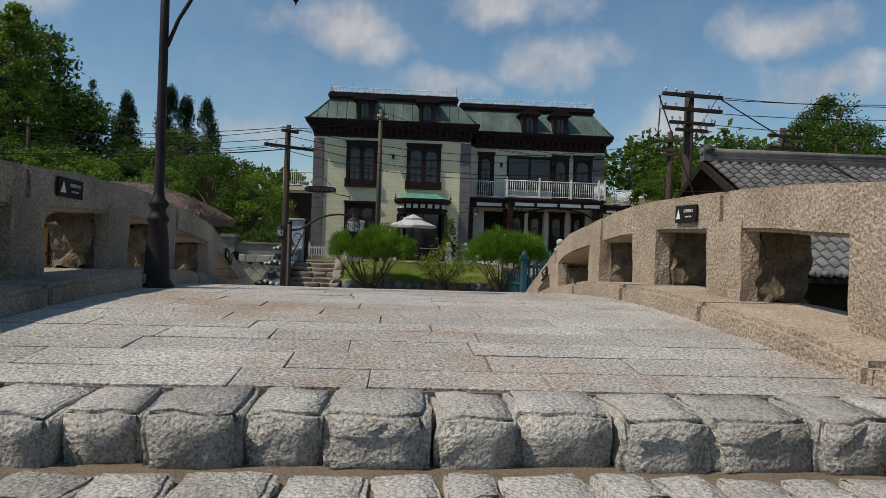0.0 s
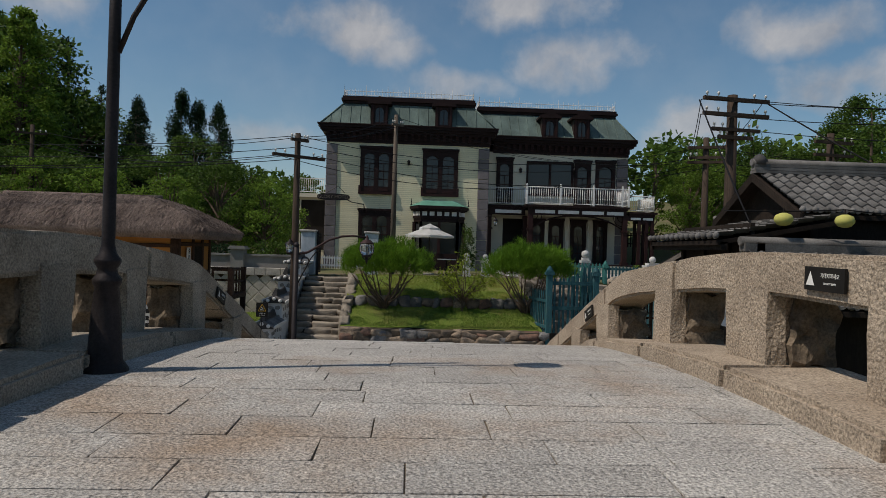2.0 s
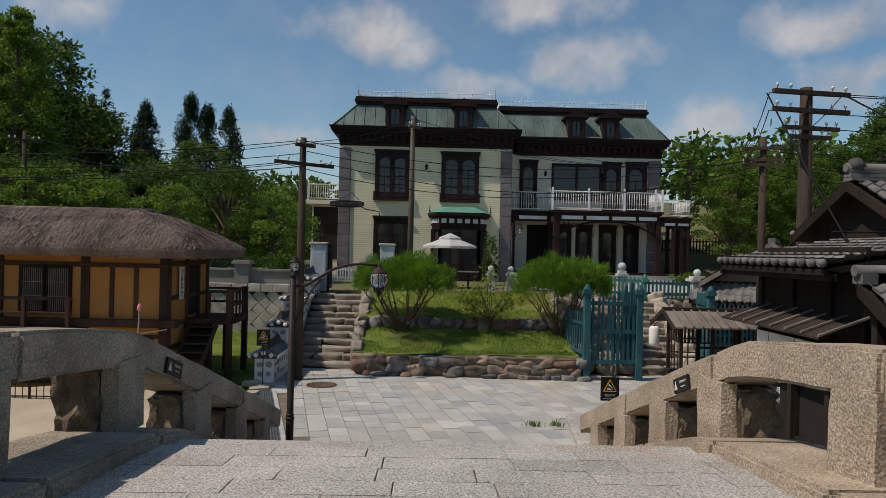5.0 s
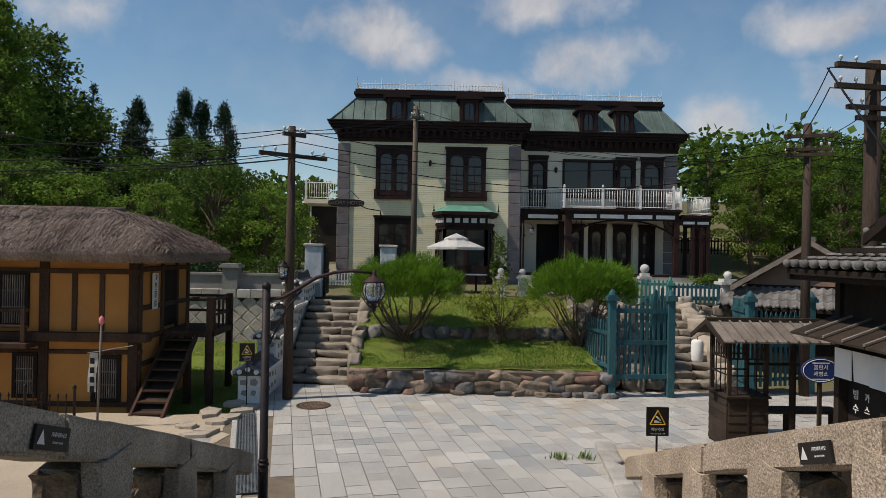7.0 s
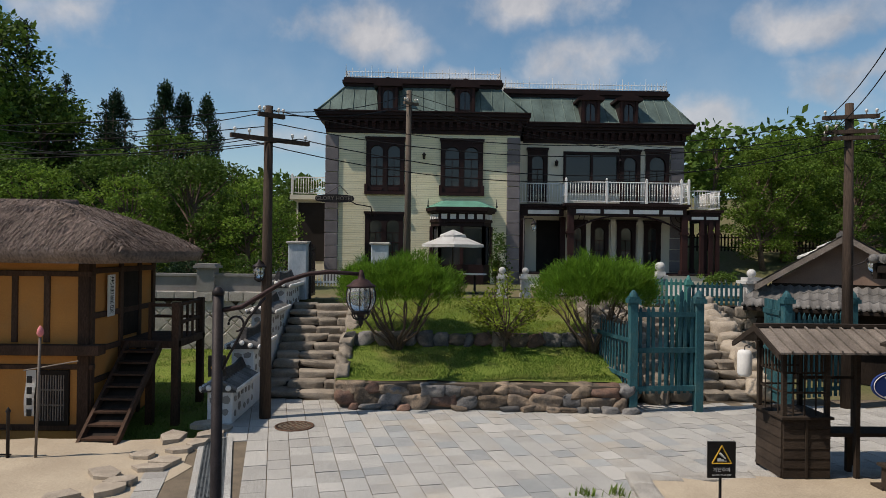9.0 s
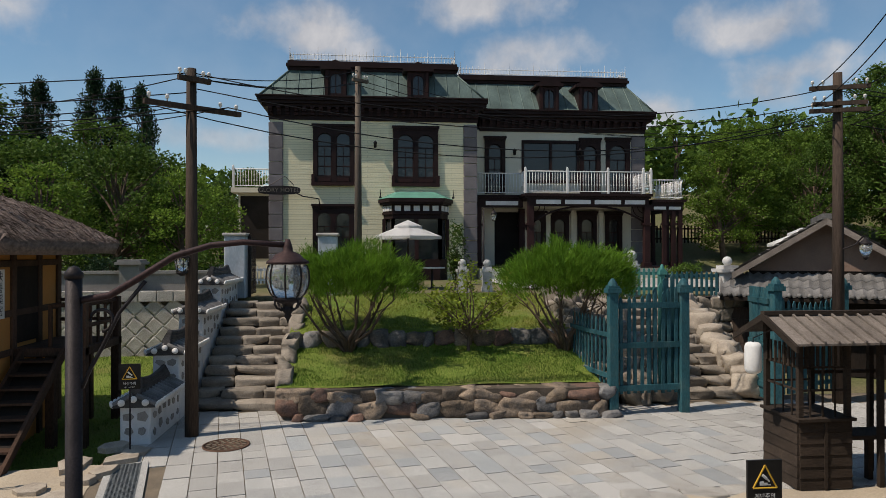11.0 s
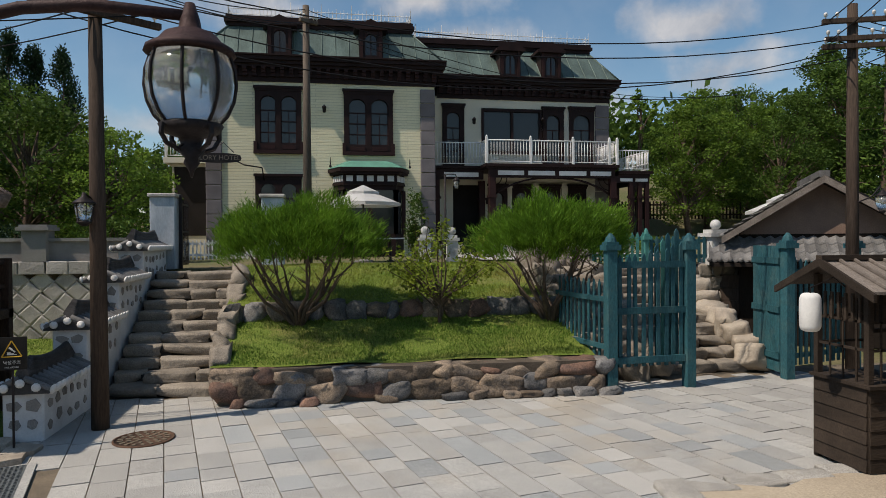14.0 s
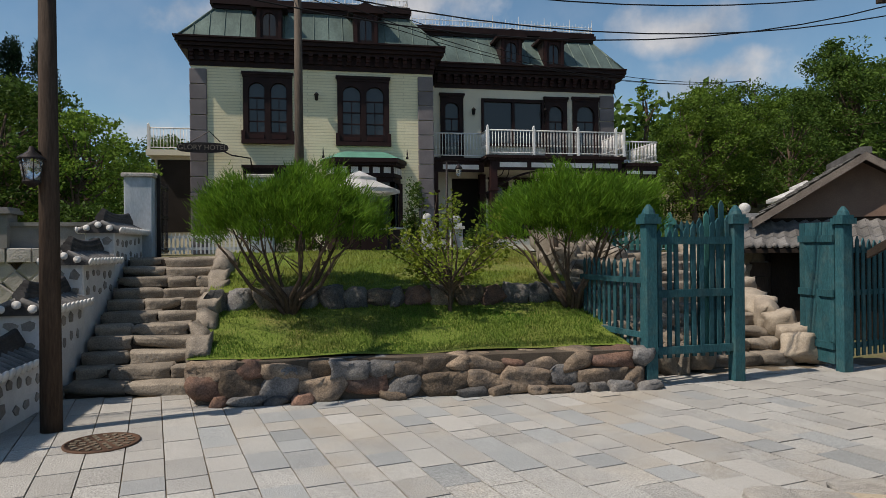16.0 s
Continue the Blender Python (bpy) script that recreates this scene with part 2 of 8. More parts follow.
CREAM_BRICK = mat("cream_brick", (0.82, 0.76, 0.54), (0.75, 0.69, 0.48), rough=0.85, scale=0.6, grain=40, grain_amt=0.1, bump=0.25, rnd=0.04, island=0.06)
def coursed(m, width, height, joint, amt):
    """Adds brick coursing on an upright wall that faces along y."""
    n, l = m.node_tree.nodes, m.node_tree.links
    geo = n.new("ShaderNodeNewGeometry")
    sp = n.new("ShaderNodeSeparateXYZ"); l.new(geo.outputs["Position"], sp.inputs[0])
    cb = n.new("ShaderNodeCombineXYZ"); l.new(sp.outputs["X"], cb.inputs[0]); l.new(sp.outputs["Z"], cb.inputs[1])
    br = n.new("ShaderNodeTexBrick")
    br.inputs["Scale"].default_value, br.inputs["Brick Width"].default_value, br.inputs["Row Height"].default_value, br.inputs["Mortar Size"].default_value = 1.0, width, height, joint
    br.inputs["Mortar Smooth"].default_value = 0.3
    br.inputs["Color1"].default_value, br.inputs["Color2"].default_value, br.inputs["Mortar"].default_value = (1, 1, 1, 1), (0.93, 0.93, 0.92, 1), (amt, amt, amt, 1)
    l.new(cb.outputs[0], br.inputs["Vector"])
    bs = n["Principled BSDF"]
    src = bs.inputs["Base Color"].links[0].from_socket
    mu = n.new("ShaderNodeMixRGB"); mu.blend_type = "MULTIPLY"; mu.inputs[0].default_value = 1
    l.new(src, mu.inputs[1]); l.new(br.outputs["Color"], mu.inputs[2]); l.new(mu.outputs[0], bs.inputs["Base Color"])
    b = n.new("ShaderNodeBump"); b.inputs["Strength"].default_value = 0.6; b.inputs["Distance"].default_value = 0.012; b.invert = True
    l.new(br.outputs["Fac"], b.inputs["Height"]); l.new(b.outputs[0], bs.inputs["Normal"])


coursed(CREAM_BRICK, 2.6, 0.115, 0.012, 0.7)
CREAM_JOINT = mat("cream_mortar", (0.52, 0.475, 0.33), rough=0.9, scale=1, grain=40, grain_amt=0.1, bump=0.2)
CREAM_WALL = mat("cream_plaster", (0.66, 0.62, 0.50), (0.59, 0.55, 0.45), rough=0.88, scale=0.8, grain=40, grain_amt=0.08, bump=0.15)
QUOIN = mat("grey_quoin_block", (0.20, 0.178, 0.182), (0.145, 0.13, 0.132), rough=0.85, scale=1.6, grain=50, grain_amt=0.2, bump=0.3, rnd=0.12)
BROWN = mat("dark_brown_paint", (0.027, 0.0145, 0.014), (0.018, 0.0105, 0.010), rough=0.55, scale=2, grain=30, grain_amt=0.2, bump=0.15)
BROWN_RED = mat("oxblood_timber", (0.038, 0.0175, 0.0165), (0.026, 0.013, 0.0125), rough=0.55, scale=2, grain=30, grain_amt=0.2, bump=0.15)
COPPER = mat("verdigris_copper", (0.135, 0.185, 0.165), (0.07, 0.095, 0.085), rough=0.5, metal=0.25, scale=1.1, grain=14, grain_amt=0.2, bump=0.12, stretch=(1, 1, 0.3), rnd=0.12)
COPPER_BRIGHT = mat("bright_verdigris", (0.13, 0.33, 0.25), (0.09, 0.22, 0.17), rough=0.55, metal=0.1, scale=1.5, grain=20, grain_amt=0.15, bump=0.1)
WHITE_IRON = mat("white_painted_iron", (0.78, 0.77, 0.75), (0.62, 0.61, 0.59), rough=0.5, scale=3, grain=40, grain_amt=0.1, bump=0.1)
DARK_GLASS = glass_mat("dark_window_glass")
# near-black colour that stands in for the shade of rooms behind openings
ROOM_SHADE = mat("dark_interior", (0.03, 0.026, 0.024), rough=0.9, bump=0)
IRON = mat("dark_cast_iron", (0.038, 0.032, 0.032), (0.025, 0.021, 0.021), rough=0.5, metal=0.3, scale=5, grain=60, grain_amt=0.25, bump=0.2)
RUST = mat("rust_brown_iron", (0.058, 0.034, 0.032), (0.036, 0.024, 0.024), rough=0.6, metal=0.3, scale=5, grain=50, grain_amt=0.3, bump=0.25)
MANHOLE_IRON = mat("worn_rusty_manhole_iron", (0.13, 0.075, 0.05), (0.08, 0.05, 0.036), rough=0.7, metal=0.2, scale=6, grain=50, grain_amt=0.3, bump=0.3)
LAMP_GLASS = mat("frosted_lamp_glass", (0.82, 0.84, 0.82), (0.72, 0.745, 0.73), rough=0.12, scale=3, grain=20, grain_amt=0.08, bump=0.03)
LAMP_GLASS.node_tree.nodes["Principled BSDF"].inputs["Transmission Weight"].default_value = 0.85
POLE_WOOD = mat("weathered_pole_wood", (0.075, 0.053, 0.04), (0.04, 0.03, 0.024), rough=0.85, scale=3, grain=40, grain_amt=0.35, bump=0.5, stretch=(1, 1, 0.1))
POLE_GREY = mat("grey_pole_wood", (0.15, 0.12, 0.095), (0.085, 0.068, 0.055), rough=0.85, scale=3, grain=40, grain_amt=0.3, bump=0.5, stretch=(1, 1, 0.1))
DARK_WOOD = mat("dark_stained_timber", (0.03, 0.022, 0.017), (0.018, 0.014, 0.0115), rough=0.8, scale=3, grain=45, grain_amt=0.35, bump=0.4, stretch=(1, 1, 0.25), rnd=0.2)
HUT_WOOD = mat("brown_hut_timber", (0.075, 0.043, 0.029), (0.045, 0.027, 0.019), rough=0.8, scale=3, grain=45, grain_amt=0.4, bump=0.4, stretch=(1, 1, 0.25), rnd=0.2)
GREY_BOARD = mat("weathered_grey_board", (0.23, 0.195, 0.165), (0.14, 0.118, 0.10), rough=0.85, scale=3, grain=45, grain_amt=0.3, bump=0.4, stretch=(1, 0.3, 1), rnd=0.15)
KIOSK_WOOD = mat("kiosk_brown_board", (0.05, 0.037, 0.028), (0.03, 0.023, 0.018), rough=0.8, scale=3, grain=50, grain_amt=0.3, bump=0.4, stretch=(0.3, 1, 1), rnd=0.2)
CLAY = mat("ochre_clay_plaster", (0.47, 0.215, 0.062), (0.39, 0.175, 0.052), rough=0.92, scale=1.2, grain=40, grain_amt=0.1, bump=0.3, stain=(0.34, 0.19, 0.08), stain_scale=1.3, stain_amt=0.4)
THATCH = mat("grey_brown_thatch", (0.235, 0.18, 0.152), (0.125, 0.095, 0.08), rough=0.95, scale=1.6, grain=30, grain_amt=0.45, bump=1.0, bump_scale=28, stretch=(1.0, 0.25, 0.6), island=0.3)
TEAL = mat("peeling_teal_paint", (0.03, 0.105, 0.12), (0.022, 0.075, 0.09), rough=0.65, scale=3, grain=40, grain_amt=0.3, bump=0.35, stretch=(1, 1, 0.3), rnd=0.18, stain=(0.08, 0.13, 0.125), stain_scale=3.5, stain_amt=0.5)
TEAL_PALE = mat("faded_green_paint", (0.07, 0.24, 0.21), (0.05, 0.17, 0.155), rough=0.65, scale=3, grain=40, grain_amt=0.25, bump=0.3, stretch=(1, 1, 0.3), rnd=0.18)
WHITE_CLOTH = mat("white_cloth", (0.80, 0.79, 0.77), (0.72, 0.71, 0.69), rough=0.85, scale=3, grain=60, grain_amt=0.06, bump=0.15)
PAPER = mat("white_paper_lantern", (0.72, 0.71, 0.67), (0.64, 0.63, 0.60), rough=0.8, scale=5, grain=40, grain_amt=0.06, bump=0.2)
YELLOW_PAPER = mat("yellow_lantern", (0.52, 0.50, 0.14), (0.44, 0.42, 0.12), rough=0.6, scale=5, grain=40, grain_amt=0.08, bump=0.1)
GRASS = mat("lawn_soil_green", (0.15, 0.19, 0.038), (0.1, 0.15, 0.027), rough=0.95, scale=1.1, grain=35, grain_amt=0.5, bump=1.0, bump_scale=40, stain=(0.22, 0.17, 0.07), stain_scale=0.9, stain_amt=0.5)
BLADE = leaf_mat("grass_blade", (0.17, 0.26, 0.036), (0.29, 0.28, 0.07), 0.4)
# greener blades, their colour also darkened to carry dappled shade
BLADE_LUSH_SHADED = leaf_mat("lush_shaded_grass_blade", (0.095, 0.19, 0.028), (0.16, 0.21, 0.045), 0.35)
EARTH = mat("earth_and_grass", (0.10, 0.115, 0.045), (0.16, 0.13, 0.075), rough=0.95, scale=0.35, grain=12, grain_amt=0.35, bump=0.6)
BARK = mat("grey_brown_bark", (0.14, 0.10, 0.072), (0.08, 0.058, 0.045), rough=0.9, scale=6, grain=40, grain_amt=0.35, bump=0.7, stretch=(1, 1, 0.3))
PINE_LEAF = leaf_mat("bright_pine_needle", (0.15, 0.28, 0.026), (0.085, 0.175, 0.018), 0.4)
YOUNG_LEAF = leaf_mat("yellow_green_leaf", (0.25, 0.31, 0.04), (0.15, 0.21, 0.03), 0.4)
TREE_LEAF = leaf_mat("broad_leaf", (0.088, 0.148, 0.025), (0.048, 0.09, 0.017), 0.32)
DARK_LEAF = leaf_mat("dark_conifer_leaf", (0.024, 0.05, 0.02), (0.015, 0.034, 0.015), 0.2)
BRIGHT_LEAF = leaf_mat("sunlit_leaf", (0.15, 0.235, 0.034), (0.095, 0.165, 0.025), 0.42)
BLACK_SIGN = mat("black_sign_plate", (0.022, 0.02, 0.018), rough=0.5, scale=5, grain=50, grain_amt=0.15, bump=0.05)
SIGN_WHITE = mat("sign_white", (0.75, 0.74, 0.70), rough=0.6, bump=0, grain_amt=0.05)
SIGN_YELLOW = mat("sign_yellow", (0.72, 0.42, 0.05), rough=0.6, bump=0, grain_amt=0.05)
SIGN_BLUE = mat("enamel_blue", (0.028, 0.055, 0.19), (0.022, 0.045, 0.16), rough=0.35, bump=0, grain_amt=0.1)
INK = mat("black_ink", (0.02, 0.02, 0.02), rough=0.7, bump=0)
STEEL = mat("grey_steel_grate", (0.20, 0.215, 0.21), (0.14, 0.15, 0.15), rough=0.5, metal=0.5, scale=6, grain=60, grain_amt=0.2, bump=0.2)
WIRE = mat("black_cable", (0.012, 0.012, 0.013), rough=0.6, bump=0)
PINK = mat("pink_blossom", (0.72, 0.25, 0.25), (0.6, 0.18, 0.2), rough=0.7, bump=0)


# ---- mesh helpers ----
def bx(bm, x0, x1, y0, y1, z0, z1):
    vs = [bm.verts.new(p) for p in ((x0, y0, z0), (x1, y0, z0), (x1, y1, z0), (x0, y1, z0), (x0, y0, z1), (x1, y0, z1), (x1, y1, z1), (x0, y1, z1))]
    for f in ((3, 2, 1, 0), (4, 5, 6, 7), (0, 1, 5, 4), (1, 2, 6, 5), (2, 3, 7, 6), (3, 0, 4, 7)):
        bm.faces.new([vs[i] for i in f])
    return vs


def prism(bm, poly, axis, a, b):
    """Extrudes a polygon of (u, v) along axis x, y or z from a to b."""
    def at(u, v, w):
        return {"x": (w, u, v), "y": (u, w, v), "z": (u, v, w)}[axis]
    lo = [bm.verts.new(at(u, v, a)) for u, v in poly]
    hi = [bm.verts.new(at(u, v, b)) for u, v in poly]
    k = len(poly)
    bm.faces.new(lo); bm.faces.new(hi[::-1])
    for i in range(k):
        bm.faces.new((lo[i], hi[i], hi[(i + 1) % k], lo[(i + 1) % k]))
    bmesh.ops.recalc_face_normals(bm, faces=bm.faces)


def tube(bm, pts, rad, n=8, cap=True):
    """A round bar through points; rad is one radius or one for each point."""
    pts = [Vector(p) for p in pts]
    rads = rad if isinstance(rad, (list, tuple)) else [rad] * len(pts)
    rings = []
    ref = None
    for i, p in enumerate(pts):
        d = (pts[min(i + 1, len(pts) - 1)] - pts[max(i - 1, 0)]).normalized()
        if ref is None or abs(ref.dot(d)) > 0.95:
            ref = Vector((0, 0, 1)) if abs(d.z) < 0.9 else Vector((1, 0, 0))
        u = d.cross(ref).normalized(); v = d.cross(u)
        rings.append([bm.verts.new(p + rads[i] * (math.cos(2 * math.pi * k / n) * u + math.sin(2 * math.pi * k / n) * v)) for k in range(n)])
    for a, b in zip(rings, rings[1:]):
        for k in range(n):
            f = bm.faces.new((a[k], b[k], b[(k + 1) % n], a[(k + 1) % n]))
            f.smooth = n > 5
    if cap:
        bm.faces.new(rings[0]); bm.faces.new(rings[-1][::-1])


def lathe(bm, prof, at=(0, 0, 0), n=14, flat=False):
    """A turned body from (radius, height) pairs."""
    rings = []
    for r, z in prof:
        rings.append([bm.verts.new((at[0] + r * math.cos(2 * math.pi * (k + 0.5) / n), at[1] + r * math.sin(2 * math.pi * (k + 0.5) / n), at[2] + z)) for k in range(n)])
    for a, b in zip(rings, rings[1:]):
        for k in range(n):
            f = bm.faces.new((a[k], a[(k + 1) % n], b[(k + 1) % n], b[k]))
            f.smooth = not flat
    bm.faces.new(rings[0][::-1]); bm.faces.new(rings[-1])


def mesh_of(name, bm, material, smooth=False):
    bmesh.ops.recalc_face_normals(bm, faces=bm.faces)
    me = bpy.data.meshes.new(name)
    bm.to_mesh(me); bm.free()
    me.materials.append(material)
    if smooth:
        me.polygons.foreach_set("use_smooth", [True] * len(me.polygons))
    return me


def part(name, bm, material, parent, label="", smooth=False):
    """Links a bmesh as one mesh object under a thing or a part."""
    ob = new(name, mesh_of(name, bm, material, smooth) if isinstance(bm, bmesh.types.BMesh) else bm)
    ob.parent = parent
    if label:
        tagged(ob, label)
    return ob


def piece(name, me, parent, m):
    ob = new(name, me)
    ob.parent = parent
    ob.matrix_basis = m
    return ob


def thing(name, label, category, group="", at=(0, 0, 0), turn=0):
    ob = new(name)
    ob.matrix_basis = pose(*at, 0, 0, turn)
    ob.empty_display_size = 0.2
    return tagged(ob, label, category, group)


def solid(name, bm, material, label, category, group="", kind="", smooth=False):
    return tagged(new(name, mesh_of(name, bm, material, smooth)), label, category, group, kind)


def B():
    return bmesh.new()


def box_part(name, ext, material, parent, label="", bevel=0.0):
    bm = B()
    bx(bm, *ext)
    if bevel:
        bmesh.ops.bevel(bm, geom=bm.edges[:], offset=bevel, segments=1, affect="EDGES")
    return part(name, bm, material, parent, label)


def chipped(seed, material, rough=0.06, bevel=0.05, name="stone"):
    """A unit block, centred, with its top edges worn and its sides a little uneven."""
    rs = random.Random(seed)
    bm = B()
    bx(bm, -0.5, 0.5, -0.5, 0.5, -0.5, 0.5)
    top = [e for e in bm.edges if all(v.co.z > 0 for v in e.verts)]
    bmesh.ops.bevel(bm, geom=top + [e for e in bm.edges if abs(e.verts[0].co.z - e.verts[1].co.z) > 0.5], offset=bevel, segments=1, affect="EDGES")
    for v in bm.verts:
        v.co += Vector((rs.uniform(-rough, rough), rs.uniform(-rough, rough), rs.uniform(-rough, rough) * 0.4))
    return mesh_of(name, bm, material)


def boulder(seed, material, cuts=2, rough=0.2, name="stone", swell=0.42, breaks=3):
    """A unit field stone: a swollen block with broken faces."""
    rs = random.Random(seed)
    bm = B()
    bx(bm, -0.5, 0.5, -0.5, 0.5, -0.5, 0.5)
    bmesh.ops.subdivide_edges(bm, edges=bm.edges[:], cuts=cuts + 2, use_grid_fill=True)
    off = Vector((rs.uniform(0, 50), rs.uniform(0, 50), rs.uniform(0, 50)))
    for v in bm.verts:
        c = v.co.copy()
        r = c.normalized() * 0.56
        d = Vector((noise.noise(c * 1.9 + off), noise.noise(c * 1.9 + off + Vector((9, 0, 0))), noise.noise(c * 1.9 + off + Vector((0, 9, 0)))))
        e = Vector((noise.noise(c * 5.3 + off), noise.noise(c * 5.3 + off + Vector((9, 0, 0))), noise.noise(c * 5.3 + off + Vector((0, 9, 0)))))
        v.co = c.lerp(r, swell) + d * rough + e * rough * 0.35
    # a few flat breaks, as hewn or split stone has them
    for _ in range(breaks):
        nrm = Vector((rs.uniform(-1, 1), rs.uniform(-1, 1), rs.uniform(-1, 1))).normalized()
        lim = rs.uniform(0.42, 0.56)
        for v in bm.verts:
            t = v.co.dot(nrm)
            if t > lim:
                v.co -= nrm * (t - lim) * 0.9
    return mesh_of(name, bm, material, True)


def put(x, y, z, sx, sy, sz, rz=0.0, rx=0.0, ry=0.0):
    return pose(x, y, z, rx, ry, rz) @ Matrix.Diagonal((sx, sy, sz, 1))


def words(text, size, m, material, parent, name="lettering", thick=0.004):
    """Raised lettering as a mesh, centred on the pose m, reading along its x axis."""
    cu = bpy.data.curves.new(name, "FONT")
    cu.body, cu.size, cu.align_x, cu.align_y, cu.extrude = text, size, "CENTER", "CENTER", thick
    tmp = bpy.data.objects.new(name, cu)
    scene.collection.objects.link(tmp)
    bpy.context.view_layer.update()
    me = bpy.data.meshes.new_from_object(tmp.evaluated_get(bpy.context.evaluated_depsgraph_get()))
    bpy.data.objects.remove(tmp)
    me.materials.clear(); me.materials.append(material)
    ob = new(name, me)
    ob.parent = parent
    ob.matrix_basis = m
    return ob

# ---- ground ----
def deck_z(y):
    return 2.35 - 0.0145 * (y + 17.9) ** 2


def lawn_z(x, y):
    base = 0.56 + 0.27 * min(max(y - 0.3, 0), 2.3) if y < 2.6 else 1.46 + 0.2 * (y - 2.6)
    return min(base, 2.1) + 0.04 * noise.noise(Vector((x * 0.8, y * 0.8, 0)))


def ground_z(x, y):
    if y > 6.6:
        z = 2.03
        if x > 13:
            z += 0.22 * min(max(y - 17, 0), 22) * min((x - 13) / 5, 1)
        if y > 34:
            z += 0.12 * min(y - 34, 40)
        return z
    if x < -3.7 and y > -26:
        return -0.42 + (0.36 if y < -2.4 else 0.1 * max(y + 1, 0))
    return -0.08


xs = [-900, -300, -120, -60, -40, -28, -20, -15, -12, -10, -8, -6, -4.6, -3.9, -3.65, -1, 2, 5, 8, 9, 10, 11, 13, 14.5, 16, 18, 21, 25, 30, 40, 60, 120, 300, 900]
ys = [-900, -300, -100, -60, -40, -30, -26.1, -25.9, -22, -18, -14, -10, -6, -3, -2.2, -1, 1, 3, 5, 6.58, 6.62, 8, 12, 16, 19, 22, 25, 28, 32, 36, 42, 50, 60, 90, 150, 400, 900]
bm = B()
grid = [[bm.verts.new((x, y, ground_z(x, y) + (0.08 * noise.noise(Vector((x * 0.3, y * 0.3, 3))) if abs(x) > 16 or y > 22 else 0))) for x in xs] for y in ys]
for j in range(len(ys) - 1):
    for i in range(len(xs) - 1):
        bm.faces.new((grid[j][i], grid[j][i + 1], grid[j + 1][i + 1], grid[j + 1][i]))
solid("ground", bm, EARTH, "grass and bare earth around the buildings", "ground", kind="structure")

# sandy ground on both sides of the plaza
def patch(name, x0, x1, y0, y1, z, material, label, category, amp=0.03, step=0.35, ragged=0.0, slope=(0, 0)):
    bm = B()
    nx, ny = max(2, int((x1 - x0) / step)), max(2, int((y1 - y0) / step))
    g = []
    for j in range(ny + 1):
        row = []
        for i in range(nx + 1):
            x, y = x0 + (x1 - x0) * i / nx, y0 + (y1 - y0) * j / ny
            if i in (0, nx) or j in (0, ny):
                x += ragged * noise.noise(Vector((x * 1.3, y * 1.3, 7))); y += ragged * noise.noise(Vector((x * 1.3, y * 1.3, 17)))
            row.append(bm.verts.new((x, y, z + slope[0] * (x - x0) + slope[1] * (y - y0) + amp * noise.noise(Vector((x * 0.7, y * 0.7, 1))))))
        g.append(row)
    for j in range(ny):
        for i in range(nx):
            f = bm.faces.new((g[j][i], g[j][i + 1], g[j + 1][i + 1], g[j + 1][i])); f.smooth = True
    return solid(name, bm, material, label, category, kind="structure")


patch("sand_bank", -14, -3.72, -24, -2.35, 0.0, SAND, "pale packed sand beside the plaza and under the hut's fence", "sand", 0.05, ragged=0.5, slope=(0.0, 0.0))
patch("side_lawn", -12.5, -4.12, -2.2, 6.45, -0.38, GRASS, "bright grass below the retaining wall", "lawn", 0.03, slope=(0, 0.092))
patch("sand_strip", 3.9, 16, -12, -4.6, 0.035, SAND, "pale packed sand along the plaza edge", "sand", 0.015, ragged=0.25)
patch("yard_paving", 5.2, 15, 9.5, 17.6, 2.08, PAVER_JOINED, "pale stone paving of the house yard", "paving", 0.01)

# ---- bridge ----
bridge = thing("bridge", "humpbacked granite footbridge with pierced stone parapets", "bridge", at=(0.65, -16, 0))
bridge["kind"] = "structure"
BI = Matrix.Translation((-0.65, 16, 0))


def bpart(name, bm, material, label=""):
    ob = part(name, bm, material, bridge, label)
    ob.matrix_basis = BI
    return ob


bm = B()
yy = [-20.9 + i * 0.206 for i in range(31)]
prism(bm, [(y, deck_z(y) - 0.011) for y in yy] + [(yy[-1], -0.1), (yy[0], -0.1)], "x", -1.75, 3.05)
bpart("deck_core", bm, JOINT)
# flights of steps at both ends
for name, y0, dy, k in (("far_step", -14.62, 0.52, 13), ("near_step", -22.1, -0.42, 11)):
    for i in range(k):
        z1 = (2.28 if dy > 0 else 1.86) - 0.172 * i - (0.17 if dy > 0 else 0)
        a, b = y0 + dy * i, y0 + dy * (i + 1) + (0.03 if dy > 0 else -0.03)
        if z1 < 0.03:
            continue
        bm = B()
        bx(bm, -1.75, 3.05, min(a, b), max(a, b), -0.06, z1)
        bmesh.ops.bevel(bm, geom=[e for e in bm.edges if all(v.co.z > 0 for v in e.verts)], offset=0.02, segments=1, affect="EDGES")
        bpart("step", bm, GRANITE)


PROFILE = [(-26.0, 1.35), (-21.9, 2.92), (-20.4, 3.15), (-19.3, 3.22), (-18.2, 3.25), (-17.2, 3.26), (-16.4, 3.22), (-15.8, 3.165), (-14.9, 3.08), (-14.2, 2.99), (-11.7, 2.14), (-8.7, 1.07)]


def top_z(y):
    for (a, za), (b, zb) in zip(PROFILE, PROFILE[1:]):
        if y <= b:
            return za + (zb - za) * (y - a) / (b - a)
    return PROFILE[-1][1]


def rough_bm(bm, amt, cell):
    for v in bm.verts:
        c = v.co
        v.co += Vector((noise.noise(c * cell), noise.noise(c * cell + Vector((5, 0, 0))), noise.noise(c * cell + Vector((0, 5, 0))))) * amt


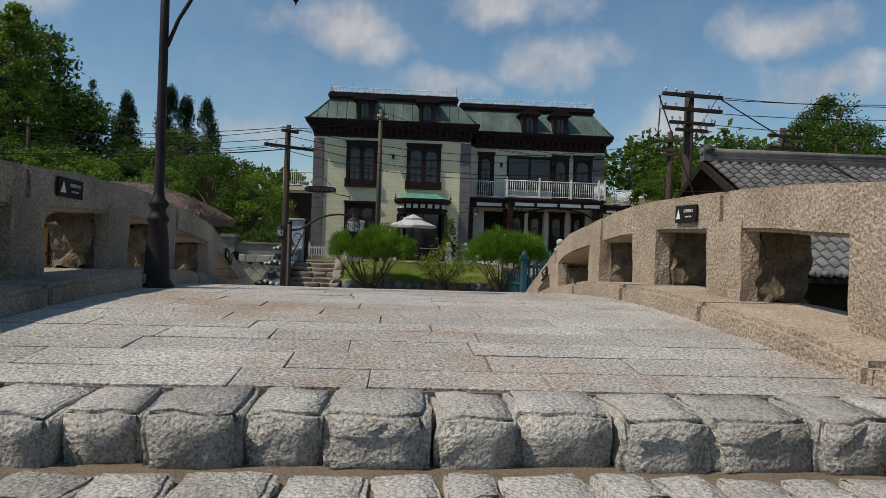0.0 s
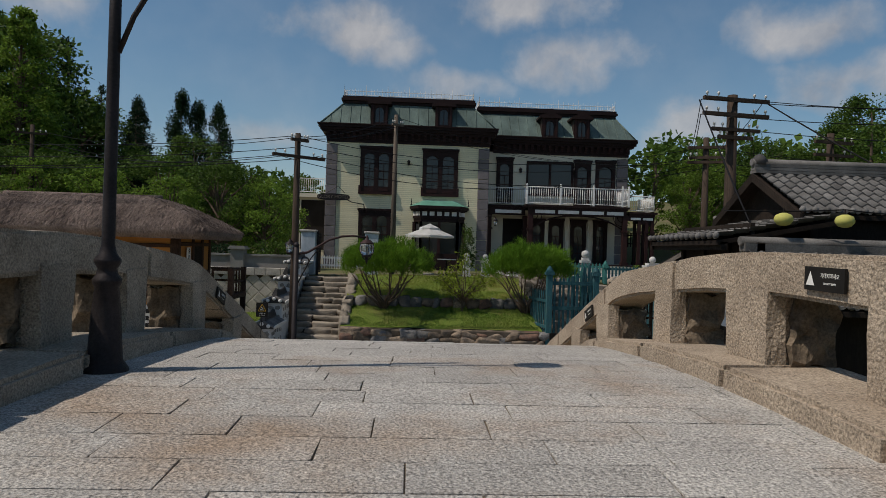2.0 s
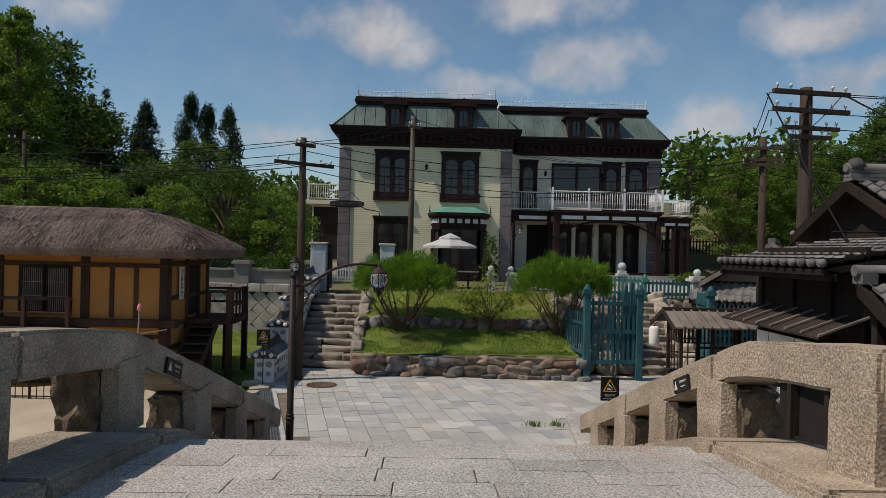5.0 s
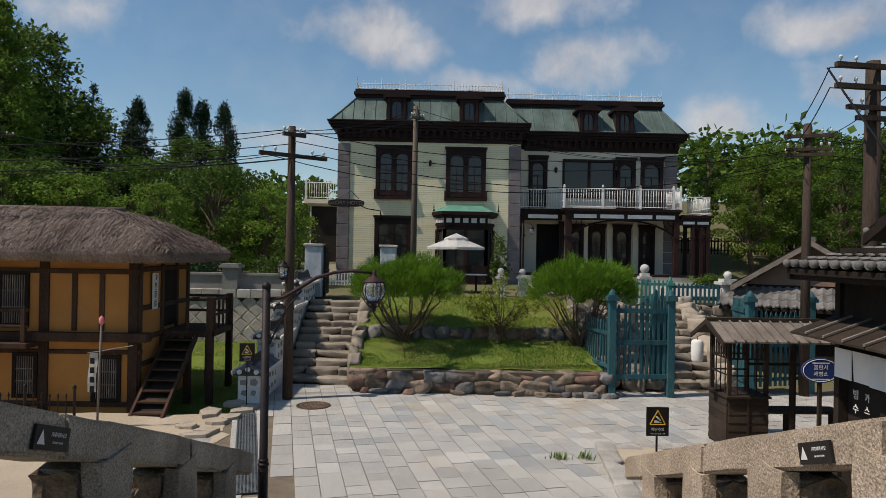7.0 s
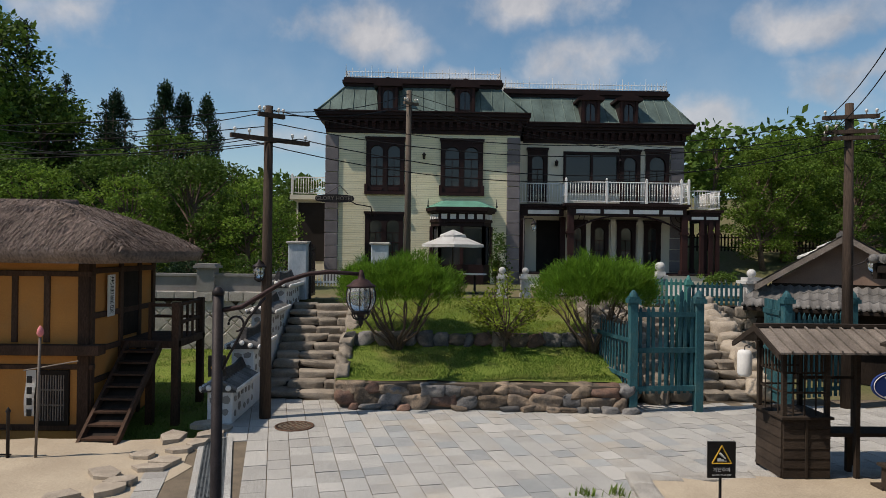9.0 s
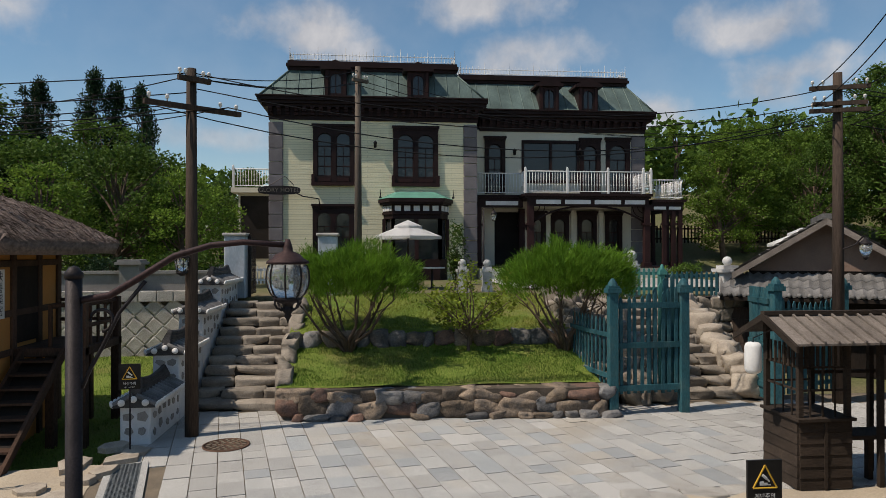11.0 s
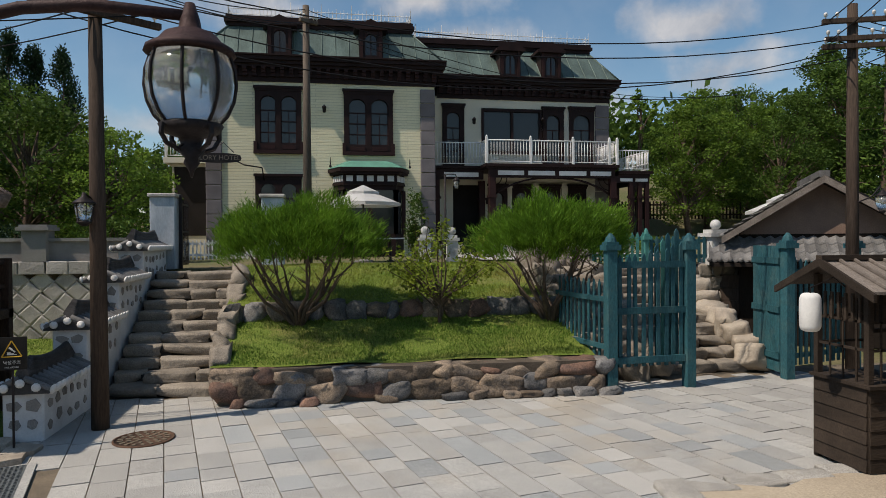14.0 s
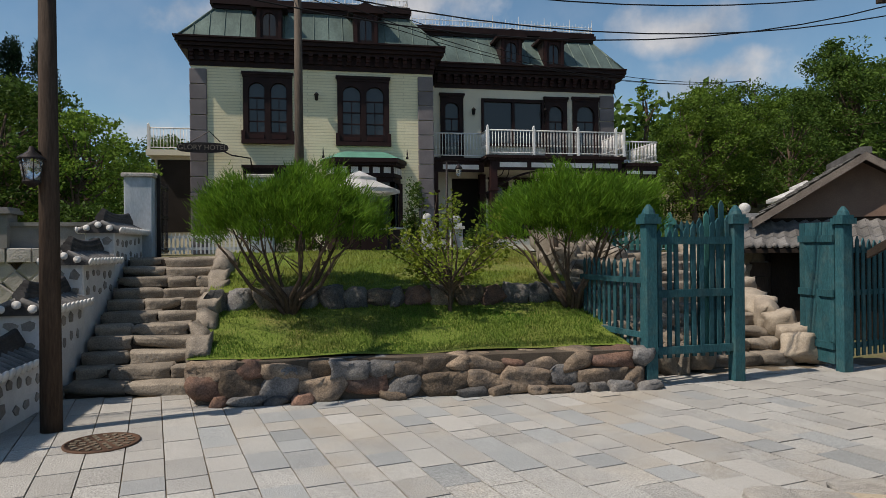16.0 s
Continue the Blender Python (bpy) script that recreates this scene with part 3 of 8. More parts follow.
def parapet(side, x0, x1, pillars, joints, material):
    """Long hewn beams on short pillars over a base course; x0 is the inner face."""
    lo, hi = min(x0, x1), max(x0, x1)
    ends = [-25.5] + joints + [-8.7]
    for a, b in zip(ends, ends[1:]):
        k = max(2, int((b - a) / 0.3))
        ys_ = [a + 0.008 + (b - a - 0.016) * i / k for i in range(k + 1)]
        bm = B()
        prism(bm, [(y, top_z(y)) for y in ys_] + [(y, top_z(y) - 0.29) for y in reversed(ys_)], "x", lo, hi)
        bmesh.ops.bevel(bm, geom=[e for e in bm.edges if len(e.link_faces) == 2 and e.calc_face_angle() > 0.7], offset=0.025, segments=2, affect="EDGES")
        bmesh.ops.triangulate(bm, faces=[f for f in bm.faces if len(f.verts) > 4])
        rough_bm(bm, 0.012, 5.0)
        bpart("parapet_beam", bm, material, "tan speckled granite beam")
    for y0, y1 in pillars:
        bm = B()
        m = (y0 + y1) / 2
        bx(bm, lo + 0.03, hi - 0.03, y0, y1, top_z(m) - 0.78, top_z(m) - 0.27)
        # the smooth shoulder that carries the beam
        inner = x0 + (0.0 if x1 > x0 else -0.12)
        bx(bm, inner - (0.012 if x1 > x0 else 0), inner + (0.12 if x1 > x0 else 0.132), y0 - 0.02, y1 + 0.02, top_z(m) - 0.8, top_z(m) - 0.22)
        bmesh.ops.subdivide_edges(bm, edges=bm.edges[:], cuts=2, use_grid_fill=True)
        rough_bm(bm, 0.022, 7.0)
        p = bpart("parapet_pillar", bm, material)
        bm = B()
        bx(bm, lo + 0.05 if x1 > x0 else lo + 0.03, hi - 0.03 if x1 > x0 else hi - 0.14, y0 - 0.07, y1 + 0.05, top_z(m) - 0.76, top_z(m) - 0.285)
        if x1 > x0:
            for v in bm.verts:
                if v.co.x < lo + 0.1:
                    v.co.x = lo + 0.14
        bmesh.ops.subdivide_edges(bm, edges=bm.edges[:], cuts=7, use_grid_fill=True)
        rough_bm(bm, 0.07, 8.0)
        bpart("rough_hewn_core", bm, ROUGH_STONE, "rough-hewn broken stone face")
    # base course with a kerb step towards the deck
    kx = x0 - 0.34 if x1 > x0 else x0 + 0.34
    ends = [-25.5, -23.9, -22.3, -20.75, -19.15, -17.6, -16.0, -14.5, -12.9, -11.3, -9.8, -8.75]
    for a, b in zip(ends, ends[1:]):
        k = 4
        ys_ = [a + 0.006 + (b - a - 0.012) * i / k for i in range(k + 1)]
        bm = B()
        lowb = [min(deck_z(y) if -21.1 < y < -14.6 else top_z(y) - 1.0, top_z(y) - 0.85) - 0.06 for y in ys_]
        prism(bm, [(y, top_z(y) - 0.76 + 0.02 * noise.noise(Vector((y, 3, 0)))) for y in ys_] + [(y, z) for y, z in zip(reversed(ys_), reversed(lowb))], "x", min(kx, x1), max(kx, x1))
        bmesh.ops.bevel(bm, geom=[e for e in bm.edges if len(e.link_faces) == 2 and e.calc_face_angle() > 0.7], offset=0.03, segments=2, affect="EDGES")
        bmesh.ops.triangulate(bm, faces=[f for f in bm.faces if len(f.verts) > 4])
        rough_bm(bm, 0.014, 4.0)
        bpart("base_course", bm, material)
    # outer spandrel wall down to the ground
    bm = B()
    ys_ = [-25.5 + i * 0.7 for i in range(25)]
    outer = (x1 - 0.35, x1 - 0.02) if x1 > x0 else (x1 + 0.02, x1 + 0.35)
    prism(bm, [(y, max(top_z(y) - 0.83, 0.02)) for y in ys_] + [(ys_[-1], -0.1), (ys_[0], -0.1)], "x", *outer)
    bpart("spandrel_wall", bm, GRANITE_GREY)


parapet("right", 3.04, 3.52, [(-22.2, -21.75), (-20.62, -20.17), (-19.03, -18.58), (-17.53, -16.98), (-15.87, -15.46), (-13.92, -13.46), (-12.6, -12.12), (-11.2, -10.75), (-9.9, -9.5)], [-23.2, -20.8, -18.75, -15.9, -13.7, -11.2], GRANITE_TAN)
parapet("left", -1.75, -2.23, [(-22.0, -21.6), (-20.5, -20.1), (-18.98, -18.6), (-17.5, -17.12), (-16.2, -15.8), (-14.45, -14.05), (-12.75, -12.3), (-11.3, -10.85), (-9.9, -9.5)], [-23.0, -20.7, -18.8, -15.7, -13.2, -11.0], GRANITE_GREY)

# low kerb from the parapet's end along the sand
rs = random.Random(19)
kerb_run = thing("plaza_kerb", "rough tan granite kerb between paving and sand", "kerb", at=(3.7, -6.5, 0))
kerb_run["kind"] = "structure"
kerb_meshes = [boulder(60 + i, KERB_STONE, 2, 0.05, "kerb_block", 0.02, 2) for i in range(4)]
for i in range(7):
    piece("kerb_block", kerb_meshes[i % 4], kerb_run, put(-0.28 + 0.07 * i, -1.95 + 0.62 * i, 0.02, 0.34, 0.64, 0.2 - 0.012 * i, -6 + rs.uniform(-2, 2)))
for i in range(10):
    piece("kerb_block", kerb_meshes[i % 4], kerb_run, put(0.55 + 0.62 * i, 1.95 + 0.06 * min(i, 4) + rs.uniform(-0.06, 0.06), -0.02, 0.6, 0.3, 0.13, rs.uniform(-8, 8)))

flag_mesh = []
for q in range(5):
    rq = random.Random(620 + q)
    bm = B()
    k_ = rq.choice((5, 6, 7))
    prism(bm, [(0.5 * rq.uniform(0.75, 1.15) * math.cos(2 * math.pi * (i + rq.uniform(-0.25, 0.25)) / k_), 0.5 * rq.uniform(0.75, 1.15) * math.sin(2 * math.pi * (i + rq.uniform(-0.25, 0.25)) / k_)) for i in range(k_)], "z", -0.5, 0.5)
    bmesh.ops.bevel(bm, geom=[e for e in bm.edges if all(v.co.z > 0 for v in e.verts)], offset=0.05, segments=1, affect="EDGES")
    flag_mesh.append(mesh_of("flagstone", bm, PALE_ROCK))
flags = thing("flagstone_edge", "broken pale flagstones bedded in sand at the plaza's edge", "paving", at=(-3.9, -3.2, 0))
flags["kind"] = "structure"
for i in range(13):
    piece("flagstone", flag_mesh[i % 5], flags, put(-0.35 + 0.05 * i + rs.uniform(-0.12, 0.12) - (0.55 if i % 3 == 0 else 0), -2.3 + 0.34 * i, 0.03 + rs.uniform(-0.015, 0.015), rs.uniform(0.45, 0.75), rs.uniform(0.4, 0.6), 0.1, rs.uniform(0, 180), rs.uniform(-4, 4), rs.uniform(-4, 4)))
def weed(x, y, seed):
    rw = random.Random(seed)
    t = thing("weed_tuft", "small green weed growing in the paving beside the kerb", "weed", "weeds in the paving", at=(x, y, 0.0))
    verts, faces = [], []
    for _ in range(45):
        a, L = rw.uniform(0, 6.283), rw.uniform(0.05, 0.16)
        d = Vector((math.cos(a) * rw.uniform(0.2, 0.8), math.sin(a) * rw.uniform(0.2, 0.8), 1)).normalized() * L
        o = Vector((rw.gauss(0, 0.07), rw.gauss(0, 0.07), 0))
        sd = Vector((-math.sin(a), math.cos(a), 0)) * rw.uniform(0.006, 0.014)
        k = len(verts)
        verts += [tuple(o - sd), tuple(o + sd), tuple(o + d * 0.6 + sd), tuple(o + d), tuple(o + d * 0.6 - sd)]
        faces.append((k, k + 1, k + 2, k + 3, k + 4))
    me = bpy.data.meshes.new("blade_cluster"); me.from_pydata(verts, [], faces); me.materials.append(BLADE_LUSH_SHADED)
    part("blade_cluster", me, BLADE_LUSH_SHADED, t)["kind"] = "stuff"


weed(3.33, -5.26, 1)
weed(2.86, -5.28, 2)

# ---- small signs fixed to the parapets ----
def plaque(x, y, z, facing, slope=0.0):
    t = thing("warning_plaque", "small black plaque with white lettering on the stone parapet", "sign", "plaques on the bridge", at=(x, y, z))
    bm = B(); bx(bm, -0.006, 0.012, -0.19, 0.19, -0.07, 0.07)
    if slope:
        bmesh.ops.rotate(bm, verts=bm.verts[:], cent=(0, 0, 0), matrix=Matrix.Rotation(slope, 3, "X"))
    part("plate", bm, BLACK_SIGN, t)
    s = -1 if facing < 0 else 1
    xo = -0.0085 if s < 0 else 0.0145
    rot = Matrix.Rotation(slope, 4, "X")
    r = rot @ pose(xo, 0, 0, 90, 0, -90 if s < 0 else 90)
    words("기대지마시오", 0.032, r @ pose(0.06, 0.02, 0), SIGN_WHITE, t, "lettering", 0.001)
    words("DO NOT LEAN", 0.017, r @ pose(0.06, -0.024, 0), SIGN_WHITE, t, "lettering", 0.001)
    bm = B(); prism(bm, [(-0.04, -0.04), (0.04, -0.04), (0.0, 0.042)], "z", 0, 0.002)
    ob = part("pictogram", bm, SIGN_WHITE, t); ob.matrix_basis = r @ pose(-0.125, 0, 0)
    return t


plaque(3.022, -18.18, 3.1, -1, 0.02)
plaque(3.022, -13.05, 2.42, -1, -0.33)
plaque(-1.735, -18.25, 3.12, 1, -0.02)
plaque(-1.735, -13.4, 2.55, 1, -0.33)

# ---- plaza bed, drain, manhole ----
bm = B()
bx(bm, -4.0, 16.0, -9.0, 1.5, -0.07, -0.015)
solid("plaza_bed", bm, JOINT, "sandy joint bed under the plaza paving", "paving", kind="structure")
drain = thing("drain_grate", "stone-framed steel drainage channel cover set in the paving", "drain", at=(-2.88, -4.8, 0.012), turn=15)
ang = radians(15)
for i in range(11):
    bm = B()
    bx(bm, -0.2, 0.2, -0.2, 0.2, -0.012, 0.0)
    o = part("grate_panel", bm, IRON, drain); o.matrix_basis = pose(0, (i - 5) * 0.46, 0)
    bm = B()
    for a in range(8):
        bx(bm, -0.2 + a * 0.054, -0.178 + a * 0.054, -0.22, 0.22, 0.0, 0.012)
    for b in range(9):
        bx(bm, -0.2, 0.2, -0.215 + b * 0.052, -0.199 + b * 0.052, 0.002, 0.014)
    part("grate_mesh", bm, STEEL, o)
bm = B()
bx(bm, -0.3, -0.2, -2.55, 2.55, -0.02, 0.008); bx(bm, 0.2, 0.3, -2.55, 2.55, -0.02, 0.008)
part("stone_rim", bm, PAVER, drain)
manhole = thing("manhole_cover", "round rusty cast-iron manhole cover in the paving", "manhole cover", at=(-2.23, -1.41, 0.006))
bm = B(); lathe(bm, [(0.40, -0.02), (0.40, 0.014), (0.37, 0.016), (0.37, 0.008), (0.0, 0.008)], n=32)
part("rim", bm, MANHOLE_IRON, manhole)
bm = B()
for ring, cnt in ((0.1, 6), (0.2, 12), (0.3, 18)):
    for k in range(cnt):
        a = 2 * math.pi * k / cnt
        m = Matrix.Rotation(a, 4, "Z") @ Matrix.Translation((ring, 0, 0.008))
        vs = bx(bm, -0.035, 0.035, -0.022, 0.022, 0, 0.01)
        bmesh.ops.transform(bm, matrix=m, verts=vs)
part("raised_pattern", bm, JOINT, manhole)

# ---- lawn terrace between the stairs ----
bm = B()
nx, ny = 40, 34
g = [[bm.verts.new((-1.65 + 6.75 * i / nx, 0.45 + 6.2 * j / ny, lawn_z(-1.65 + 6.75 * i / nx, 0.45 + 6.2 * j / ny))) for i in range(nx + 1)] for j in range(ny + 1)]
for j in range(ny):
    for i in range(nx):
        f = bm.faces.new((g[j][i], g[j][i + 1], g[j + 1][i + 1], g[j + 1][i])); f.smooth = True
lawn = solid("lawn", bm, GRASS, "sloping terraced lawn with worn dry patches", "lawn", kind="structure")
# blades of grass
def grass_blades(label, x0, x1, y0, y1, count, height_at, material, seed):
    rs = random.Random(seed)
    verts, faces = [], []
    for _ in range(count):
        x, y = rs.uniform(x0, x1), rs.uniform(y0, y1)
        if noise.noise(Vector((x * 0.7, y * 0.9, 4))) < -0.22 and rs.random() < 0.8:
            continue
        z = height_at(x, y)
        a, h, w = rs.uniform(0, 6.283), rs.uniform(0.022, 0.062), rs.uniform(0.005, 0.01)
        dx, dy = math.cos(a) * w, math.sin(a) * w
        lx, ly = rs.uniform(-0.03, 0.03), rs.uniform(-0.03, 0.03)
        k = len(verts)
        verts += [(x - dx, y - dy, z - 0.01), (x + dx, y + dy, z - 0.01), (x + lx, y + ly, z + h)]
        faces.append((k, k + 1, k + 2))
    me = bpy.data.meshes.new("grass"); me.from_pydata(verts, [], faces); me.materials.append(material)
    tagged(new("grass", me), label, "grass", kind="stuff")


# lower terrace: the bushes' dappled shadow is put into the blade colour
grass_blades("lush green grass on the lower terrace, darkened for dappled shade", -1.6, 5.0, 0.5, 2.5, 30000, lawn_z, BLADE_LUSH_SHADED, 5)
grass_blades("short sun-dried grass on the upper terrace", -1.6, 5.0, 2.75, 6.5, 34000, lawn_z, BLADE, 6)
grass_blades("green grass below the retaining wall", -8.5, -4.15, -2.1, 6.4, 26000, lambda x, y: -0.38 + 0.092 * (y + 2.2) + 0.03 * noise.noise(Vector((x * 0.7, y * 0.7, 1))), BLADE_LUSH_SHADED, 7)

# ---- stairs, white stepped wall, retaining wall ----
stone_stair = thing("stone_stair", "rough stone stair of eleven uneven steps beside a white wall", "stair", at=(-2.5, 3, 0))
stone_stair["kind"] = "structure"
SI = Matrix.Translation((2.5, -3, 0))
step_meshes = [boulder(40 + i, STEP_STONE, 2, 0.08, "step_stone", 0.045, 2) for i in range(8)]
rs = random.Random(11)
bm = B()
for i in range(11):
    y0 = 1.25 + 0.355 * i
    bx(bm, -3.5, -1.75, y0 + 0.04, 5.4, max(0.185 * i - 0.05, -0.05), 0.185 * (i + 1) - 0.045)
o = part("stair_core", bm, MORTAR, stone_stair); o.matrix_basis = SI
for i in range(11):
    y0, z1 = 1.15 + 0.355 * i, 0.185 * (i + 1)
    x = -3.48
    while x < -1.75:
        w = min(rs.uniform(0.5, 1.25), -1.62 - x)
        if -1.62 - x - w < 0.2:
            w = -1.62 - x
        skew = -0.12 * (x + 2.6)
        piece("step_stone", rs.choice(step_meshes), stone_stair, SI @ put(x + w / 2, y0 + 0.24 + skew * 0.6 + rs.uniform(-0.02, 0.02), z1 - 0.105 + rs.uniform(-0.012, 0.012), w * 1.0, 0.5, 0.215, rs.uniform(-3, 3), rs.uniform(-1.5, 1.5), rs.uniform(-1.5, 1.5)))
        x += w
# slanting edge stones between stair and lawn
edge_meshes = [boulder(70 + i, STEP_STONE, 2, 0.12, swell=0.12) for i in range(5)]
for i in range(8):
    y = 0.95 + 0.52 * i
    piece("edge_stone", edge_meshes[i % 5], stone_stair, SI @ put(-1.58 + rs.uniform(-0.04, 0.04), y, 0.45 + 0.2 * i + rs.uniform(-0.03, 0.03), 0.36, 0.6, 0.62 if i else 0.85, rs.uniform(-15, 15), 22, 0))

# ---- boulder wall of the terrace ----
boulder_wall = thing("boulder_wall", "low wall of dark brown field boulders holding the lawn", "wall", at=(2, 0.3, 0))
boulder_wall["kind"] = "structure"
WI = Matrix.Translation((-2, -0.3, 0))
bm = B(); prism(bm, [(-1.5, 0.31), (5.15, -0.02), (5.15, 0.75), (-1.5, 0.75)], "z", -0.05, 0.575)
o = part("wall_core", bm, EARTH_MORTAR, boulder_wall); o.matrix_basis = WI
bould = [boulder(100 + i, (BOULDER, BOULDER_GREY, BOULDER, BOULDER_GREY, BOULDER, BOULDER_RED)[i % 6], 2, 0.13, swell=0.1, breaks=5) for i in range(16)]
for row, (zc, h, lo, hi) in enumerate(((0.16, 0.36, 0.36, 0.78), (0.43, 0.28, 0.3, 0.66))):
    x = -1.6
    while x < 5.1:
        w = rs.uniform(lo, hi)
        yb = 0.36 - 0.055 * (x + 1.1) * 0.9 + 0.06
        big = 1.35 if row == 0 and x < 0.6 and rs.random() < 0.6 else 1.0
        piece("boulder", rs.choice(bould), boulder_wall, WI @ put(x + w / 2, yb + rs.uniform(-0.04, 0.04) + 0.04 * row, zc + rs.uniform(-0.03, 0.03) + (0.06 if big > 1 else 0), w * 1.08, 0.5, h * big * rs.uniform(1.02, 1.18), rs.uniform(-5, 5), rs.uniform(-4, 4), rs.uniform(-8, 8)))
        x += w * 0.97
x = -1.3
while x < 5.1:
    w = rs.uniform(0.2, 0.5)
    if rs.random() < 0.75:
        piece("boulder", rs.choice(bould), boulder_wall, WI @ put(x + w / 2, 0.18 - 0.05 * (x + 1.1) + rs.uniform(-0.03, 0.03), 0.04, w, 0.26, rs.uniform(0.12, 0.2), rs.uniform(-15, 15), 0, rs.uniform(-6, 6)))
    x += w
upper_wall = thing("upper_terrace_wall", "second low course of dark stones across the lawn", "wall", at=(2, 2.6, 1.2))
upper_wall["kind"] = "structure"
WI2 = Matrix.Translation((-2, -2.6, -1.2))
bm = B(); bx(bm, -1.5, 5.0, 2.58, 2.85, 1.0, 1.43)
o = part("wall_core", bm, EARTH_MORTAR, upper_wall); o.matrix_basis = WI2
x = -1.7
while x < 5.0:
    w = rs.uniform(0.26, 0.55)
    piece("boulder", rs.choice(bould), upper_wall, WI2 @ put(x + w / 2, 2.58 + rs.uniform(-0.03, 0.03), 1.28 + rs.uniform(-0.03, 0.03), w * 1.08, 0.38, rs.uniform(0.38, 0.43), rs.uniform(-8, 8), rs.uniform(-6, 6), rs.uniform(-8, 8)))
    x += w * 0.98

# ---- white stepped wall with tiled caps ----
white_wall = thing("stepped_white_wall", "white plastered stepped wall inset with grey stones and capped with dark tiles", "wall", at=(-3.8, 2.4, 0))
white_wall["kind"] = "structure"
VI = Matrix.Translation((3.8, -2.4, 0))
TIERS = [(-1.2, 0.55, 0.66), (0.55, 2.35, 1.3), (2.35, 4.15, 1.95), (4.15, 6.3, 2.52)]
insets = []
for q in range(6):
    r_ = random.Random(500 + q)
    bm = B()
    k_ = r_.choice((4, 5, 5, 6))
    prism(bm, [(0.5 * r_.uniform(0.75, 1.1) * math.cos(2 * math.pi * (i + r_.uniform(-0.22, 0.22)) / k_ + 0.6), 0.5 * r_.uniform(0.75, 1.1) * math.sin(2 * math.pi * (i + r_.uniform(-0.22, 0.22)) / k_ + 0.6)) for i in range(k_)], "x", -0.5, 0.5)
    bmesh.ops.bevel(bm, geom=[e for e in bm.edges if all(v.co.x > 0 for v in e.verts)], offset=0.08, segments=1, affect="EDGES")
    insets.append(mesh_of("inset_stone", bm, INSET_STONE))
bm = B(); lathe(bm, [(0.0, -0.5), (0.5, -0.5), (0.5, 0.5), (0.0, 0.5)], n=10)
bmesh.ops.rotate(bm, verts=bm.verts[:], cent=(0, 0, 0), matrix=Matrix.Rotation(math.pi / 2, 3, "Y"))
cap_roll = mesh_of("cap_tile", bm, ROOF_TILE_GREY, True)
bm = B(); lathe(bm, [(0.0, -0.5), (0.3, -0.45), (0.5, -0.1), (0.5, 0.25), (0.3, 0.5), (0.0, 0.55)], n=10)
bmesh.ops.rotate(bm, verts=bm.verts[:], cent=(0, 0, 0), matrix=Matrix.Rotation(math.pi / 2, 3, "Y"))
cap_end = mesh_of("tile_end", bm, TILE_END, True)
X0, X1 = -4.08, -3.56
for k, (a, b, top) in enumerate(TIERS):
    zb = -0.1 if k < 2 else 0.2 * k
    bm = B(); bx(bm, X0, X1, a, b, zb, top)
    bmesh.ops.bevel(bm, geom=[e for e in bm.edges if abs(e.verts[0].co.z - e.verts[1].co.z) > 0.3], offset=0.02, segments=1, affect="EDGES")
    o = part("wall_tier", bm, WHITE_PLASTER, white_wall); o.matrix_basis = VI
    # stones showing in the plaster, on the stair side and the front
    for row in range(2 if k else 2):
        y = a + 0.2
        z = top - 0.17 - row * 0.27
        while y < b - 0.12:
            s = rs.uniform(0.12, 0.22)
            piece("inset_stone", rs.choice(insets), white_wall, VI @ put(X1 + 0.001, y, z + rs.uniform(-0.05, 0.05), 0.03, s, rs.uniform(0.13, 0.2), 0, rs.uniform(-15, 15)))
            y += s + rs.uniform(0.06, 0.2)
        for xx in (X0 + 0.15, X1 - 0.14):
            piece("inset_stone", rs.choice(insets), white_wall, VI @ put(xx, a - 0.001, z + rs.uniform(-0.02, 0.02), 0.03, rs.uniform(0.15, 0.22), rs.uniform(0.14, 0.22), 90, rs.uniform(-15, 15)))
    # tiled saddle cap: cross rolls with white ends, ridge layers above
    bm = B()
    prism(bm, [(X0 - 0.1, top), (X1 + 0.1, top), (X1 + 0.1, top + 0.03), ((X0 + X1) / 2, top + 0.17), (X0 - 0.1, top + 0.03)], "y", a - 0.08, b - 0.02)
    o = part("cap_bed", bm, ROOF_TILE, white_wall); o.matrix_basis = VI
    n = int((b - a) / 0.17)
    for i in range(n + 1):
        y = a - 0.02 + i * (b - a) / n
        for s in (-1, 1):
            xm = (X0 + X1) / 2 + s * 0.19
            piece("cap_tile", cap_roll, white_wall, VI @ put(xm, y, top + 0.125, 0.36, 0.1, 0.1, 0, 0, s * 26))
            piece("tile_end", cap_end, white_wall, VI @ put((X0 + X1) / 2 + s * 0.385, y, top + 0.05, 0.06, 0.14, 0.14, 0, 0, s * 20))
    for xx in (-0.2, 0.0, 0.2):
        piece("tile_end", cap_end, white_wall, VI @ put((X0 + X1) / 2 + xx, a - 0.1, top + 0.09 + (0.06 if xx == 0 else 0), 0.06, 0.12, 0.12, 90))
    for j in range(4):
        bm = B()
        pts = [((X0 + X1) / 2, a - 0.02 + 0.08 * j + t * (b - a - 0.12 * j), top + 0.2 + 0.055 * j + 0.07 * (2 * t - 1) ** 2) for t in [i / 8 for i in range(9)]]
        tube(bm, pts, 0.085 - 0.012 * j, 8)
        o = part("ridge_tile", bm, ROOF_TILE, white_wall); o.matrix_basis = VI

